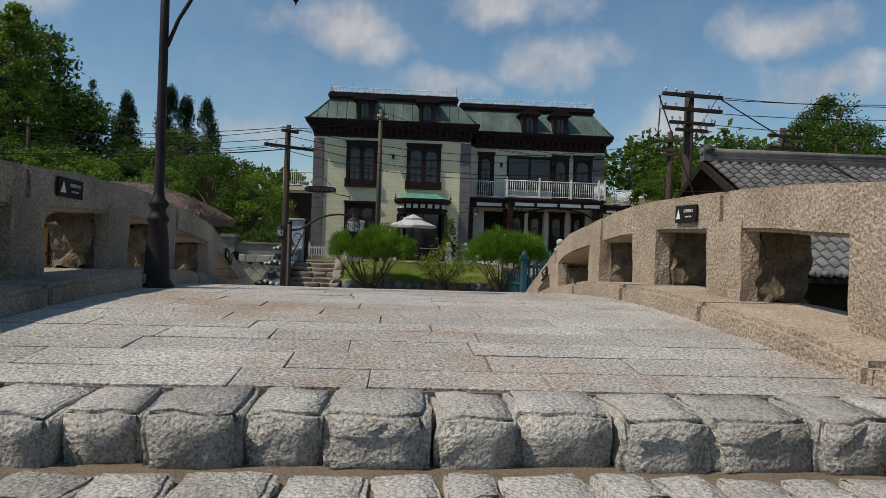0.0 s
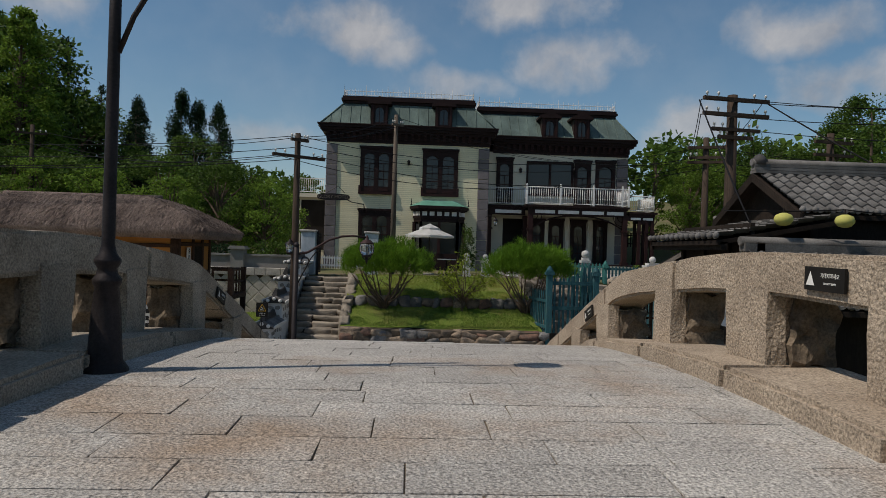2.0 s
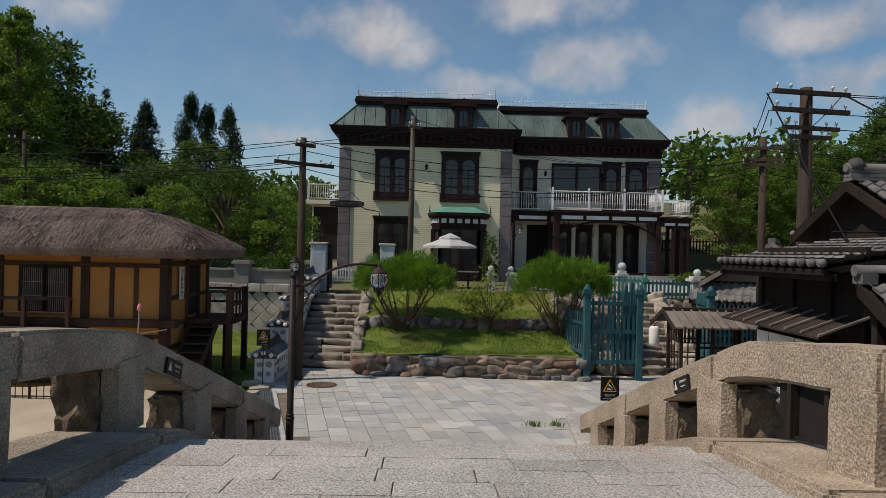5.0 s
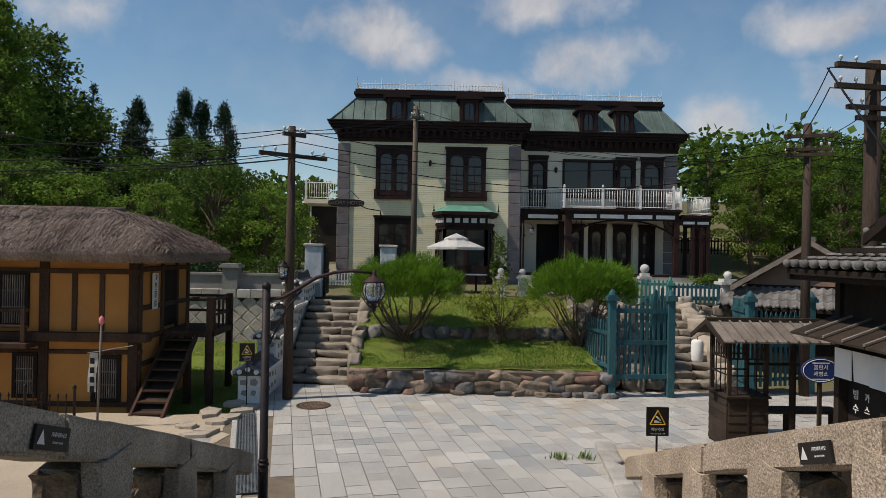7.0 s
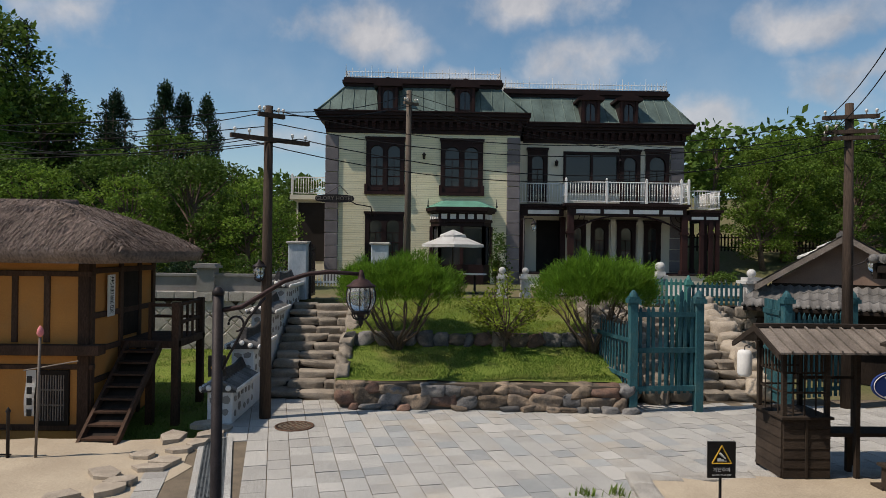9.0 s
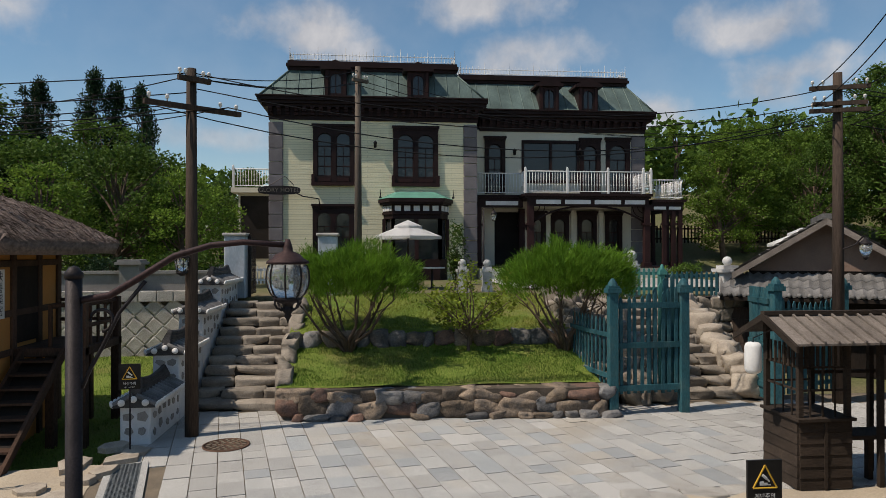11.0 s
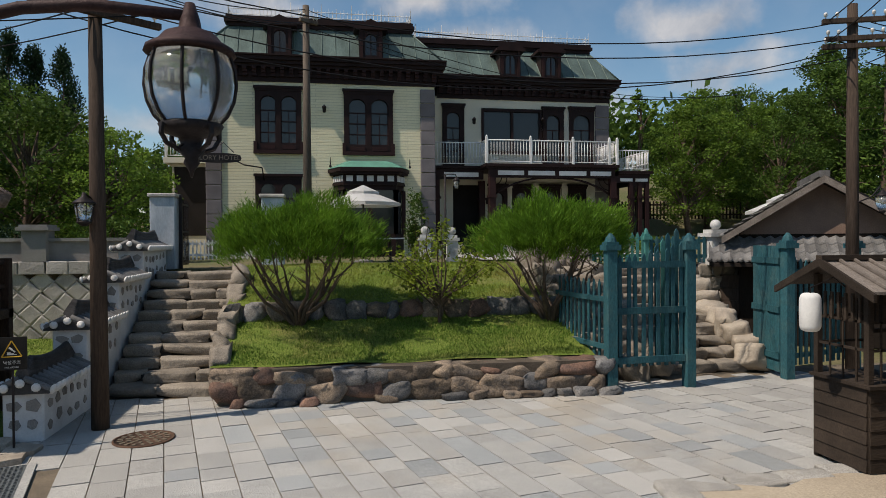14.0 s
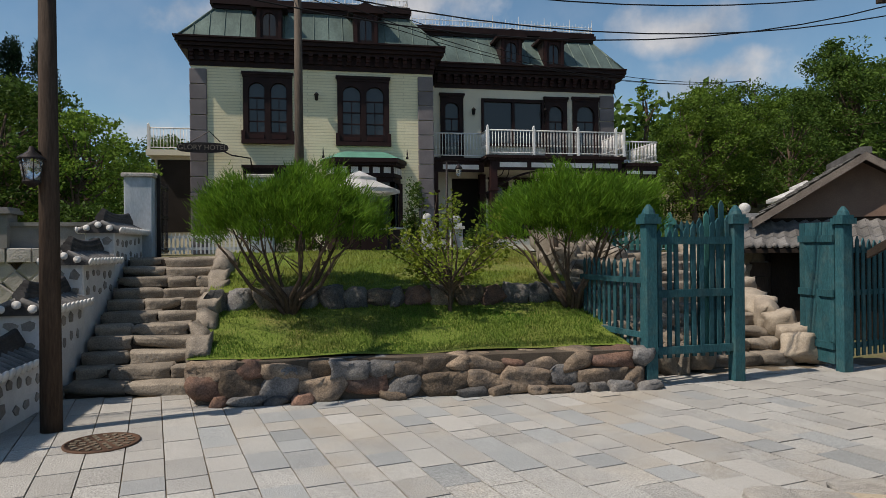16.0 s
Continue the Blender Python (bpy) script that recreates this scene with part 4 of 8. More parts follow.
# ---- diamond masonry retaining wall with a grey parapet ----
retaining = thing("retaining_wall", "pale diamond-coursed masonry wall under a grey parapet", "wall", at=(-9, 6.5, 0))
retaining["kind"] = "structure"
RI = Matrix.Translation((9, -6.5, 0))
bm = B(); bx(bm, -22, -4.1, 6.5, 6.9, -0.6, 2.0)
o = part("wall_core", bm, EARTH_MORTAR, retaining); o.matrix_basis = RI
bm = B()
bx(bm, -0.5, 0.5, -0.5, 0.5, -0.5, 0.5)
bmesh.ops.bevel(bm, geom=[e for e in bm.edges if all(v.co.y < 0 for v in e.verts)], offset=0.1, segments=1, affect="EDGES")
rs2 = random.Random(3)
for v in bm.verts:
    v.co += Vector((rs2.uniform(-0.03, 0.03), rs2.uniform(-0.08, 0.05) if v.co.y < 0 else 0, rs2.uniform(-0.03, 0.03)))
dia = mesh_of("masonry_block", bm, MASONRY)
dg = 0.54
count = 0
for j in range(-1, 10):
    for i in range(0, 36):
        x = -4.3 - i * dg * 0.5 * 2 * 0.98 - (0.5 * dg if j % 2 else 0)
        z = -0.5 + j * dg * 0.5 * 1.0 + 0.12
        if z > 1.98 or x < -13.5 or z < -0.45:
            continue
        piece("masonry_block", dia, retaining, RI @ put(x, 6.47, z + 0.02, 0.383 * rs.uniform(0.94, 1.0), 0.16, 0.383 * rs.uniform(0.94, 1.0), rs.uniform(-2, 2), rs.uniform(-2, 2), 45 + rs.uniform(-5, 5)))
capm = [chipped(130 + i, MASONRY, 0.03, 0.05, "cap_block") for i in range(4)]
x = -4.15
while x > -14:
    w = rs.uniform(0.35, 0.6)
    piece("cap_block", rs.choice(capm), retaining, RI @ put(x - w / 2, 6.52, 2.11, w * 0.98, 0.4, 0.3))
    x -= w
bm = B(); bx(bm, -22, -4.1, 6.5, 6.75, 2.26, 2.74); bx(bm, -22, -4.1, 6.44, 6.81, 2.74, 2.82)
o = part("parapet", bm, CONCRETE, retaining); o.matrix_basis = RI
for x in (-6.55, -9.3, -12.0, -14.7):
    bm = B(); bx(bm, x - 0.27, x + 0.27, 6.32, 6.86, 2.26, 3.0)
    bx(bm, x - 0.36, x + 0.36, 6.23, 6.95, 3.0, 3.08); bx(bm, x - 0.31, x + 0.31, 6.28, 6.9, 3.08, 3.14)
    o = part("pier", bm, CONCRETE, retaining); o.matrix_basis = RI

# ---- the mansard house ----
house = thing("house", "cream brick hotel with verdigris mansard roof and dark brown trim", "house", at=(5, 20, 2.0))
HI = Matrix.Translation((-5, -20, -2.0))


def hp(name, bm, material, label="", parent=None, smooth=False):
    ob = part(name, bm, material, parent or house, label, smooth)
    if parent is None:
        ob.matrix_basis = HI
    return ob


def pierced(bm, x0, x1, z0, z1, y0, y1, holes):
    """A wall along x with openings cut through it."""
    cx = sorted({x0, x1, *[h[0] for h in holes], *[h[1] for h in holes]})
    cz = sorted({z0, z1, *[h[2] for h in holes], *[h[3] for h in holes]})
    for a, b in zip(cx, cx[1:]):
        run = None
        for c, d in zip(cz, cz[1:]):
            mx, mz = (a + b) / 2, (c + d) / 2
            if any(h[0] < mx < h[1] and h[2] < mz < h[3] for h in holes):
                if run:
                    bx(bm, a, b, y0, y1, *run); run = None
            else:
                run = (run[0] if run else c, d)
        if run:
            bx(bm, a, b, y0, y1, *run)


def arch(bm, xa, xb, zs, zt, y0, y1, k=8):
    """Fills between a half-round arch springing at zs and the level zt."""
    r, xm = (xb - xa) / 2, (xa + xb) / 2
    for i in range(k):
        a0, a1 = math.pi * i / k, math.pi * (i + 1) / k
        prism_quad = [(xm - r * math.cos(a0), zs + r * math.sin(a0)), (xm - r * math.cos(a1), zs + r * math.sin(a1)), (xm - r * math.cos(a1), zt), (xm - r * math.cos(a0), zt)]
        lo = [bm.verts.new((u, y0, v)) for u, v in prism_quad]
        hi = [bm.verts.new((u, y1, v)) for u, v in prism_quad]
        bm.faces.new(lo); bm.faces.new(hi[::-1])
        for q in range(4):
            bm.faces.new((lo[q], hi[q], hi[(q + 1) % 4], lo[(q + 1) % 4]))


def sash_window(x0, x1, z0, z1, y, lights, sill=True, door=False, name="window"):
    """A brown cased opening with round-headed lights; y is the wall's face."""
    w = part(name, B(), BROWN, house)
    w.matrix_basis = HI @ pose((x0 + x1) / 2, y, z0)
    X, H = (x1 - x0) / 2, z1 - z0
    bm = B()
    st = 0.2 if lights > 1 else 0.2
    lw = (2 * X - st * (lights + 1)) / lights
    zb = 0.34 if not door else 0.12
    zt = H - 0.30
    bx(bm, -X, X, -0.10, 0.12, 0, zb); bx(bm, -X, X, -0.10, 0.12, zt + 0.06, H)
    for i in range(lights + 1):
        bx(bm, -X + i * (lw + st), -X + i * (lw + st) + st, -0.10, 0.12, zb, zt + 0.06)
    for i in range(lights):
        xa = -X + st + i * (lw + st)
        arch(bm, xa, xa + lw, zt - lw / 2 - 0.02, zt + 0.06, -0.10, 0.12)
    w.data = mesh_of("window", bm, BROWN)
    bm = B()
    bx(bm, -X - 0.06, X + 0.06, -0.17, 0.02, H - 0.02, H + 0.09)
    bx(bm, -X - 0.02, X + 0.02, -0.13, 0.02, H - 0.12, H - 0.02)
    part("head_moulding", bm, BROWN, w)
    if sill:
        bm = B()
        bx(bm, -X - 0.07, X + 0.07, -0.19, 0.02, -0.09, 0.06)
        for s in (-1, 1):
            bx(bm, s * X - 0.07, s * X + 0.07, -0.15, 0.02, -0.05, 0.42)
        for i in range(lights):
            xa = -X + st + i * (lw + st)
            bx(bm, xa + 0.05, xa + lw - 0.05, -0.125, -0.09, 0.1, 0.27)
        part("window_sill", bm, BROWN_RED, w)
    for i in range(lights):
        xa = -X + st + i * (lw + st)
        bm = B(); bx(bm, xa, xa + lw, 0.03, 0.045, zb, zt)
        part("pane", bm, DARK_GLASS, w)
        bm = B()
        bx(bm, xa, xa + 0.035, -0.01, 0.03, zb, zt); bx(bm, xa + lw - 0.035, xa + lw, -0.01, 0.03, zb, zt)
        bx(bm, xa + lw / 2 - 0.015, xa + lw / 2 + 0.015, 0.0, 0.03, zb, zb + (zt - zb) * 0.68)
        for fz in (0.0, 0.22, 0.45, 0.68):
            zz = zb + (zt - zb) * fz
            bx(bm, xa, xa + lw, -0.005, 0.03, zz, zz + 0.045)
        part("glazing_grid", bm, BROWN_RED, w)
    return w


# left block
LX0, LX1, LY, LZ0, LZ1 = -4.45, 5.12, 18.12, 1.95, 9.5
WINS = [(-2.5, -0.6, 6.49, 9.15), (1.18, 3.28, 6.47, 9.12), (-2.52, -0.62, 2.72, 5.46)]
bm = B(); pierced(bm, LX0, LX1, LZ0, LZ1, LY, LY + 0.35, [(a + 0.12, b - 0.12, c + 0.1, d - 0.1) for a, b, c, d in WINS] + [(0.9, 3.55, 2.2, 5.0)])
bmesh.ops.remove_doubles(bm, verts=bm.verts[:], dist=0.001)
hp("front_wall", bm, CREAM_BRICK, "cream painted brick wall")
bm = B()
bx(bm, LX0, LX0 + 0.3, LY + 0.35, 29, LZ0, LZ1); bx(bm, LX0 + 0.3, 14.2, 28.7, 29, LZ0, LZ1); bx(bm, LX1 - 0.3, LX1, LY + 0.35, 20.3, LZ0, LZ1); bx(bm, 13.9, 14.2, 20.65, 28.7, LZ0, LZ1)
hp("side_wall", bm, CREAM_WALL)
# dark sheets behind the windows; the rooms' shade is in their colour
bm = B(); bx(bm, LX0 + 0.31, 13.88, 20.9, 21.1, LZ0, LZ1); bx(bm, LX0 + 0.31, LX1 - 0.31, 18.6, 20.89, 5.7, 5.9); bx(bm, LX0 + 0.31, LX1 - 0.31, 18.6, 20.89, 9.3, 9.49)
hp("inner_wall", bm, ROOM_SHADE, "near-black sheets painted as room shade behind the windows")
for i, wn_ in enumerate(WINS):
    sash_window(*wn_, LY, 2)
quoin_m = chipped(400, QUOIN, 0.012, 0.045, "quoin")
for k in range(12):
    z = 2.25 + 0.605 * k
    for x in (-4.18, 4.81):
        piece("quoin", quoin_m, house, HI @ put(x, LY + 0.1, z + 0.1, 0.64, 0.36, 0.575))
for k in range(12):
    piece("quoin", quoin_m, house, HI @ put(13.86, 20.42, 2.35 + 0.605 * k, 0.72, 0.36, 0.575))

# right block wall with its openings
RY = 20.3
RW = [(5.85, 6.9, 6.25, 9.08), (10.78, 11.86, 6.25, 9.06), (12.15, 13.42, 6.25, 9.1)]
GD = [(8.05, 9.0), (9.25, 10.2), (10.65, 11.65), (12.1, 13.0)]
holes = [(a + 0.12, b - 0.12, c + 0.02, d - 0.1) for a, b, c, d in RW] + [(7.8, 10.7, 6.9, 8.95), (6.35, 7.7, 2.6, 5.35)] + [(a + 0.1, b - 0.1, 2.72, 5.2) for a, b in GD]
bm = B(); pierced(bm, LX1, 14.2, LZ0, LZ1, RY, RY + 0.35, holes)
hp("recessed_front_wall", bm, CREAM_WALL, "cream plaster wall behind the balcony")
for wn_ in RW:
    sash_window(*wn_, RY, 1, sill=False, door=True)
for a, b in GD:
    sash_window(a, b, 2.62, 5.3, RY, 1, sill=False, door=True, name="porch_door")
w = part("wide_window", B(), BROWN, house); w.matrix_basis = HI @ pose(9.25, RY, 6.9)
bm = B()
bx(bm, -1.5, 1.5, -0.08, 0.1, 1.95, 2.1); bx(bm, -1.5, 1.5, -0.08, 0.1, -0.08, 0.08)
for x in (-1.5, -0.05, 1.38):
    bx(bm, x, x + 0.12, -0.08, 0.1, 0.08, 1.95)
w.data = mesh_of("wide_window", bm, BROWN)
for x in (-0.72, 0.7):
    bm = B(); bx(bm, x - 0.66, x + 0.68, 0.04, 0.055, 0.08, 1.95); part("pane", bm, DARK_GLASS, w)
# dark pilaster and cream pilasters on the porch wall
for x in (7.88, 9.1, 10.42, 11.86):
    bm = B(); bx(bm, x - 0.12, x + 0.12, RY - 0.1, RY, 2.6, 5.45); bx(bm, x - 0.16, x + 0.16, RY - 0.14, RY, 5.2, 5.32)
    hp("pilaster", bm, CREAM_WALL)

# cornices with brackets
def moulding(x0, x1, y0, y1, outs, right_most):
    """One moulded band round a block: steps of (out, bottom, top)."""
    bm = B()
    rings = []
    for out, z0, z1 in outs:
        for z in (z0, z1):
            rings.append([bm.verts.new(p) for p in ((x0 - (out if x0 < 0 else 0), y0 - out, z), (x1 + min(out, right_most), y0 - out, z), (x1 + min(out, right_most), y1, z), (x0 - (out if x0 < 0 else 0), y1, z))])
    for p, q in zip(rings, rings[1:]):
        for k in range(4):
            bm.faces.new((p[k], p[(k + 1) % 4], q[(k + 1) % 4], q[k]))
    bm.faces.new(rings[0][::-1]); bm.faces.new(rings[-1])
    return bm


STEPS = ((0.05, 9.42, 9.62), (0.09, 9.62, 9.98), (0.3, 9.98, 10.1), (0.41, 10.1, 10.24), (0.51, 10.24, 10.4), (0.58, 10.4, 10.46))
hp("cornice", moulding(LX0, LX1, LY, 28.5, STEPS, 0.46), BROWN, "dark brown bracketed cornice")
hp("cornice", moulding(LX1 + 0.47, 14.2, RY, 28.6, [(o_, a_ - 0.002, b_ - 0.002) for o_, a_, b_ in STEPS], 0.45), BROWN)
bm = B()
bx(bm, -0.085, 0.085, -0.24, 0.0, -0.1, 0.0); bx(bm, -0.085, 0.085, -0.17, 0.0, -0.22, -0.1); bx(bm, -0.085, 0.085, -0.09, 0.0, -0.36, -0.22)
brk = mesh_of("bracket", bm, BROWN_RED)
for i in range(26):
    piece("bracket", brk, house, HI @ pose(LX0 + 0.05 + i * (LX1 - LX0 - 0.1) / 25, LY - 0.1, 9.98))
for i in range(23):
    piece("bracket", brk, house, HI @ pose(LX1 + 0.65 + i * (14.1 - LX1 - 0.65) / 22, RY - 0.1, 9.976))

# mansard slopes with standing seams
def mansard(x0, x1, y0, xt0, xt1, yt, z0, z1, back, tag):
    bm = B()
    lo = [bm.verts.new(p) for p in ((x0, y0, z0), (x1, y0, z0), (x1, back, z0), (x0, back, z0))]
    hi = [bm.verts.new(p) for p in ((xt0, yt, z1), (xt1, yt, z1), (xt1, back - 1, z1), (xt0, back - 1, z1))]
    for i in range(4):
        bm.faces.new((lo[i], lo[(i + 1) % 4], hi[(i + 1) % 4], hi[i]))
    bm.faces.new(hi); bm.faces.new(lo[::-1])
    hp("mansard_roof", bm, COPPER, "verdigris copper mansard roof with standing seams")
    n = int((x1 - x0) / 0.56)
    slope = Vector((0, yt - y0, z1 - z0))
    for i in range(n + 1):
        x = x0 + (x1 - x0) * i / n
        t = 1.0
        if x < xt0:
            t = (x - x0) / max(xt0 - x0, 1e-3)
        if x > xt1:
            t = (x1 - x) / max(x1 - xt1, 1e-3)
        if t < 0.08:
            continue
        a, b = Vector((x, y0 - 0.012, z0 + 0.01)), Vector((x, y0 + (yt - y0) * t - 0.012, z0 + (z1 - z0) * t))
        bm = B(); tube(bm, [a, b], 0.022, 4)
        hp("standing_seam", bm, COPPER)
    for a, b in (((x0, y0, z0), (xt0, yt, z1)), ((x1, y0, z0), (xt1, yt, z1))):
        bm = B(); tube(bm, [a, b], 0.05, 6); hp("hip_roll", bm, COPPER)
    bm = B()
    bx(bm, xt0 - 0.06, xt1 + 0.06, yt - 0.06, back - 1, z1, z1 + 0.16); bx(bm, xt0 - 0.16, xt1 + 0.16, yt - 0.16, back - 0.9, z1 + 0.16, z1 + 0.3); bx(bm, xt0 - 0.1, xt1 + 0.1, yt - 0.1, back - 0.9, z1 + 0.3, z1 + 0.44)
    hp("roof_curb", bm, BROWN)
    # white iron cresting
    bm = B()
    zc = z1 + 0.44
    for (xa, ya), (xb, yb) in (((xt0, yt), (xt1, yt)), ((xt0, yt), (xt0, back - 1.2)), ((xt1, yt), (xt1, back - 1.2))):
        d = Vector((xb - xa, yb - ya, 0)); L = d.length; d.normalize()
        for h in (0.07, 0.3):
            tube(bm, [(xa, ya, zc + h), (xb, yb, zc + h)], 0.016, 4)
        k = int(L / 0.16)
        for i in range(k + 1):
            p = Vector((xa, ya, zc)) + d * (L * i / k)
            tall = i % 8 == 0
            tube(bm, [p, p + Vector((0, 0, 0.66 if tall else 0.48 if i % 2 == 0 else 0.38))], [0.028 if tall else 0.015, 0.008], 4)
    hp("roof_cresting", bm, WHITE_IRON, "white painted iron roof cresting")


mansard(-4.85, 5.4, 17.68, -3.58, 4.12, 18.4, 10.46, 11.78, 28.5, "l")
mansard(4.4, 14.55, 19.85, 4.75, 13.58, 21.3, 10.46, 12.08, 28.5, "r")


def dormer(x, y, z, w=1.0, h=0.95, deep=1.2):
    d = part("dormer", B(), BROWN, house); d.matrix_basis = HI @ pose(x, y, z)
    bm = B(); pierced(bm, -w / 2, w / 2, 0, h, 0, 0.12, [(-0.24, 0.24, 0.12, h - 0.12)])
    bx(bm, -w / 2, -w / 2 + 0.08, 0.12, deep, 0, h); bx(bm, w / 2 - 0.08, w / 2, 0.12, deep, 0, h)
    d.data = mesh_of("dormer", bm, BROWN)
    bm = B()
    prism(bm, [(-w / 2 - 0.2, h - 0.02), (w / 2 + 0.2, h - 0.02), (w / 2 + 0.2, h + 0.1), (0, h + 0.42), (-w / 2 - 0.2, h + 0.1)], "y", -0.14, deep)
    part("pediment", bm, BROWN, d)
    bm = B(); bx(bm, -0.24, 0.24, 0.06, 0.07, 0.12, h - 0.12); part("pane", bm, DARK_GLASS, d)
    bm = B()
    arch(bm, -0.24, 0.24, h - 0.42, h - 0.1, -0.02, 0.06); bx(bm, -0.015, 0.015, 0.0, 0.06, 0.12, h - 0.2)
    bx(bm, -0.46, -0.34, -0.04, 0.0, 0, h); bx(bm, 0.34, 0.46, -0.04, 0.0, 0, h)
    part("glazing_grid", bm, BROWN_RED, d)


for x, y in ((-1.44, 17.66), (2.33, 17.66), (9.08, 19.85), (11.1, 19.85)):
    dormer(x, y, 10.46, 1.0, 1.2)

# bay with a copper hood
BAY = [(0.75, 18.12), (1.15, 17.3), (3.3, 17.3), (3.72, 18.12)]
def bay_ring(out, z0, z1):
    c = [(0.75 - out * 0.8, 18.12), (1.15 - out * 0.5, 17.3 - out), (3.3 + out * 0.5, 17.3 - out), (3.72 + out * 0.8, 18.12)]
    return c, z0, z1


def bay_prism(bm, out, z0, z1):
    c, _, _ = bay_ring(out, z0, z1)
    prism(bm, c, "z", z0, z1)


for nm, out, z0, z1 in (("bay_base", 0.0, 1.95, 3.0), ("bay_lintel", 0.02, 4.85, 5.05), ("bay_string_course", 0.1, 5.05, 5.15), ("bay_frieze", 0.06, 5.15, 5.5), ("bay_cornice", 0.25, 5.5, 5.6), ("bay_eave", 0.34, 5.6, 5.76)):
    bm = B(); bay_prism(bm, out, z0, z1); hp(nm, bm, BROWN)
for (xa, ya), (xb, yb) in zip(BAY, BAY[1:]):
    L = math.hypot(xb - xa, yb - ya)
    n = 2 if L > 1 else 1
    for i in range(n + 1):
        bm = B(); x, y = xa + (xb - xa) * i / n, ya + (yb - ya) * i / n
        bx(bm, x - 0.08, x + 0.08, y - 0.08 if y < 18 else y - 0.12, y + 0.08 if y < 18 else y, 3.0, 4.85)
        hp("bay_post", bm, BROWN_RED)
    for i in range(5):
        t0 = (i + 0.18) / 5; t1 = (i + 0.82) / 5
        pts = [(xa + (xb - xa) * t, ya + (yb - ya) * t) for t in (t0, t1)]
        nrm = Vector((yb - ya, -(xb - xa), 0)).normalized()
        q = [Vector((*pts[0], 5.2)) + nrm * 0.075, Vector((*pts[1], 5.2)) + nrm * 0.075, Vector((*pts[1], 5.44)) + nrm * 0.075, Vector((*pts[0], 5.44)) + nrm * 0.075]
        bm = B()
        fr = [bm.verts.new(p) for p in q]; bk = [bm.verts.new(p - nrm * 0.03) for p in q]
        bm.faces.new(fr); bm.faces.new(bk[::-1])
        for j in range(4):
            bm.faces.new((fr[j], bk[j], bk[(j + 1) % 4], fr[(j + 1) % 4]))
        hp("frieze_panel", bm, WHITE_PLASTER, "pale panel of the bay frieze")
bm = B(); prism(bm, [(0.85, 18.1), (1.2, 17.42), (3.25, 17.42), (3.62, 18.1)], "z", 3.0, 4.84); hp("bay_glass", bm, DARK_GLASS)
bm = B()
k = 10
lo = [bm.verts.new((*p, 5.77)) for p in ((0.45, 18.11), (0.95, 16.98), (3.5, 16.98), (4.02, 18.11))]
hi = [bm.verts.new((*p, 6.12)) for p in ((1.25, 18.11), (1.5, 17.85), (2.95, 17.85), (3.2, 18.11))]
for i in range(3):
    bm.faces.new((lo[i], lo[i + 1], hi[i + 1], hi[i]))
bm.faces.new(hi); bm.faces.new(lo[::-1]); bm.faces.new((lo[3], lo[0], hi[0], hi[3]))
hp("bay_roof", bm, COPPER_BRIGHT, "bright green copper hood of the bay")
for x in (0.58, 3.9):
    bm = B(); lathe(bm, [(0.05, 0), (0.06, 0.06), (0.02, 0.12), (0.03, 0.2), (0.008, 0.42)], (x, 17.25, 5.76), 8); hp("finial", bm, IRON)

# wall lamps
def wall_lamp(x, y, z):
    t = part("wall_lamp", B(), IRON, house); t.matrix_basis = HI @ pose(x, y, z)
    bm = B(); tube(bm, [(0, 0, 0.02), (0, -0.16, 0.1), (0, -0.2, 0.04)], 0.014, 6); lathe(bm, [(0.03, -0.1), (0.07, -0.08), (0.09, 0.12), (0.11, 0.13), (0.02, 0.24)], (0, -0.2, -0.1), 6)
    t.data = mesh_of("wall_lamp", bm, IRON)
    bm = B(); lathe(bm, [(0.055, 0.0), (0.075, 0.16)], (0, -0.2, -0.17), 6); part("lamp_glass", bm, LAMP_GLASS, t)


for p in ((0.35, LY, 8.35), (7.35, RY, 8.4), (10.74, RY - 0.05, 8.45), (7.95, RY - 0.1, 4.6)):
    wall_lamp(*p)

# balcony and porch
bm = B()
bx(bm, 7.35, 13.65, 17.85, RY, 5.98, 6.1); bx(bm, LX1, 7.34, 18.95, RY, 5.98, 6.1)
bx(bm, 7.42, 13.58, 17.95, RY, 5.88, 5.98); bx(bm, 13.66, 15.35, 17.9, 21.5, 5.72, 5.84); bx(bm, 13.66, 15.25, 18.0, 21.5, 5.6, 5.72)
hp("balcony_floor", bm, BROWN, "dark brown balcony floor over the porch")
bm = B()
bx(bm, 7.55, 13.5, 18.0, 18.22, 5.5, 5.88); bx(bm, LX1, 7.54, 19.05, 19.25, 5.5, 5.98); bx(bm, 13.5, 15.2, 18.0, 18.2, 5.3, 5.6); bx(bm, 15.0, 15.2, 18.2, 21.4, 5.3, 5.6)
hp("porch_beam", bm, BROWN)
for x0, x1 in ((5.7, 7.3), (7.95, 9.15), (9.35, 10.6), (10.8, 12.1), (12.3, 13.3)):
    bm = B(); yb = 19.05 if x1 < 7.4 else 18.0
    bx(bm, x0, x1, yb - 0.02, yb, 5.6, 5.8); hp("beam_panel", bm, WHITE_PLASTER, "pale inset panel of the porch beam")
for x0, x1 in ((13.75, 14.35), (14.5, 15.1)):
    bm = B(); bx(bm, x0, x1, 17.985, 18.0, 5.36, 5.5); hp("beam_panel", bm, WHITE_PLASTER)
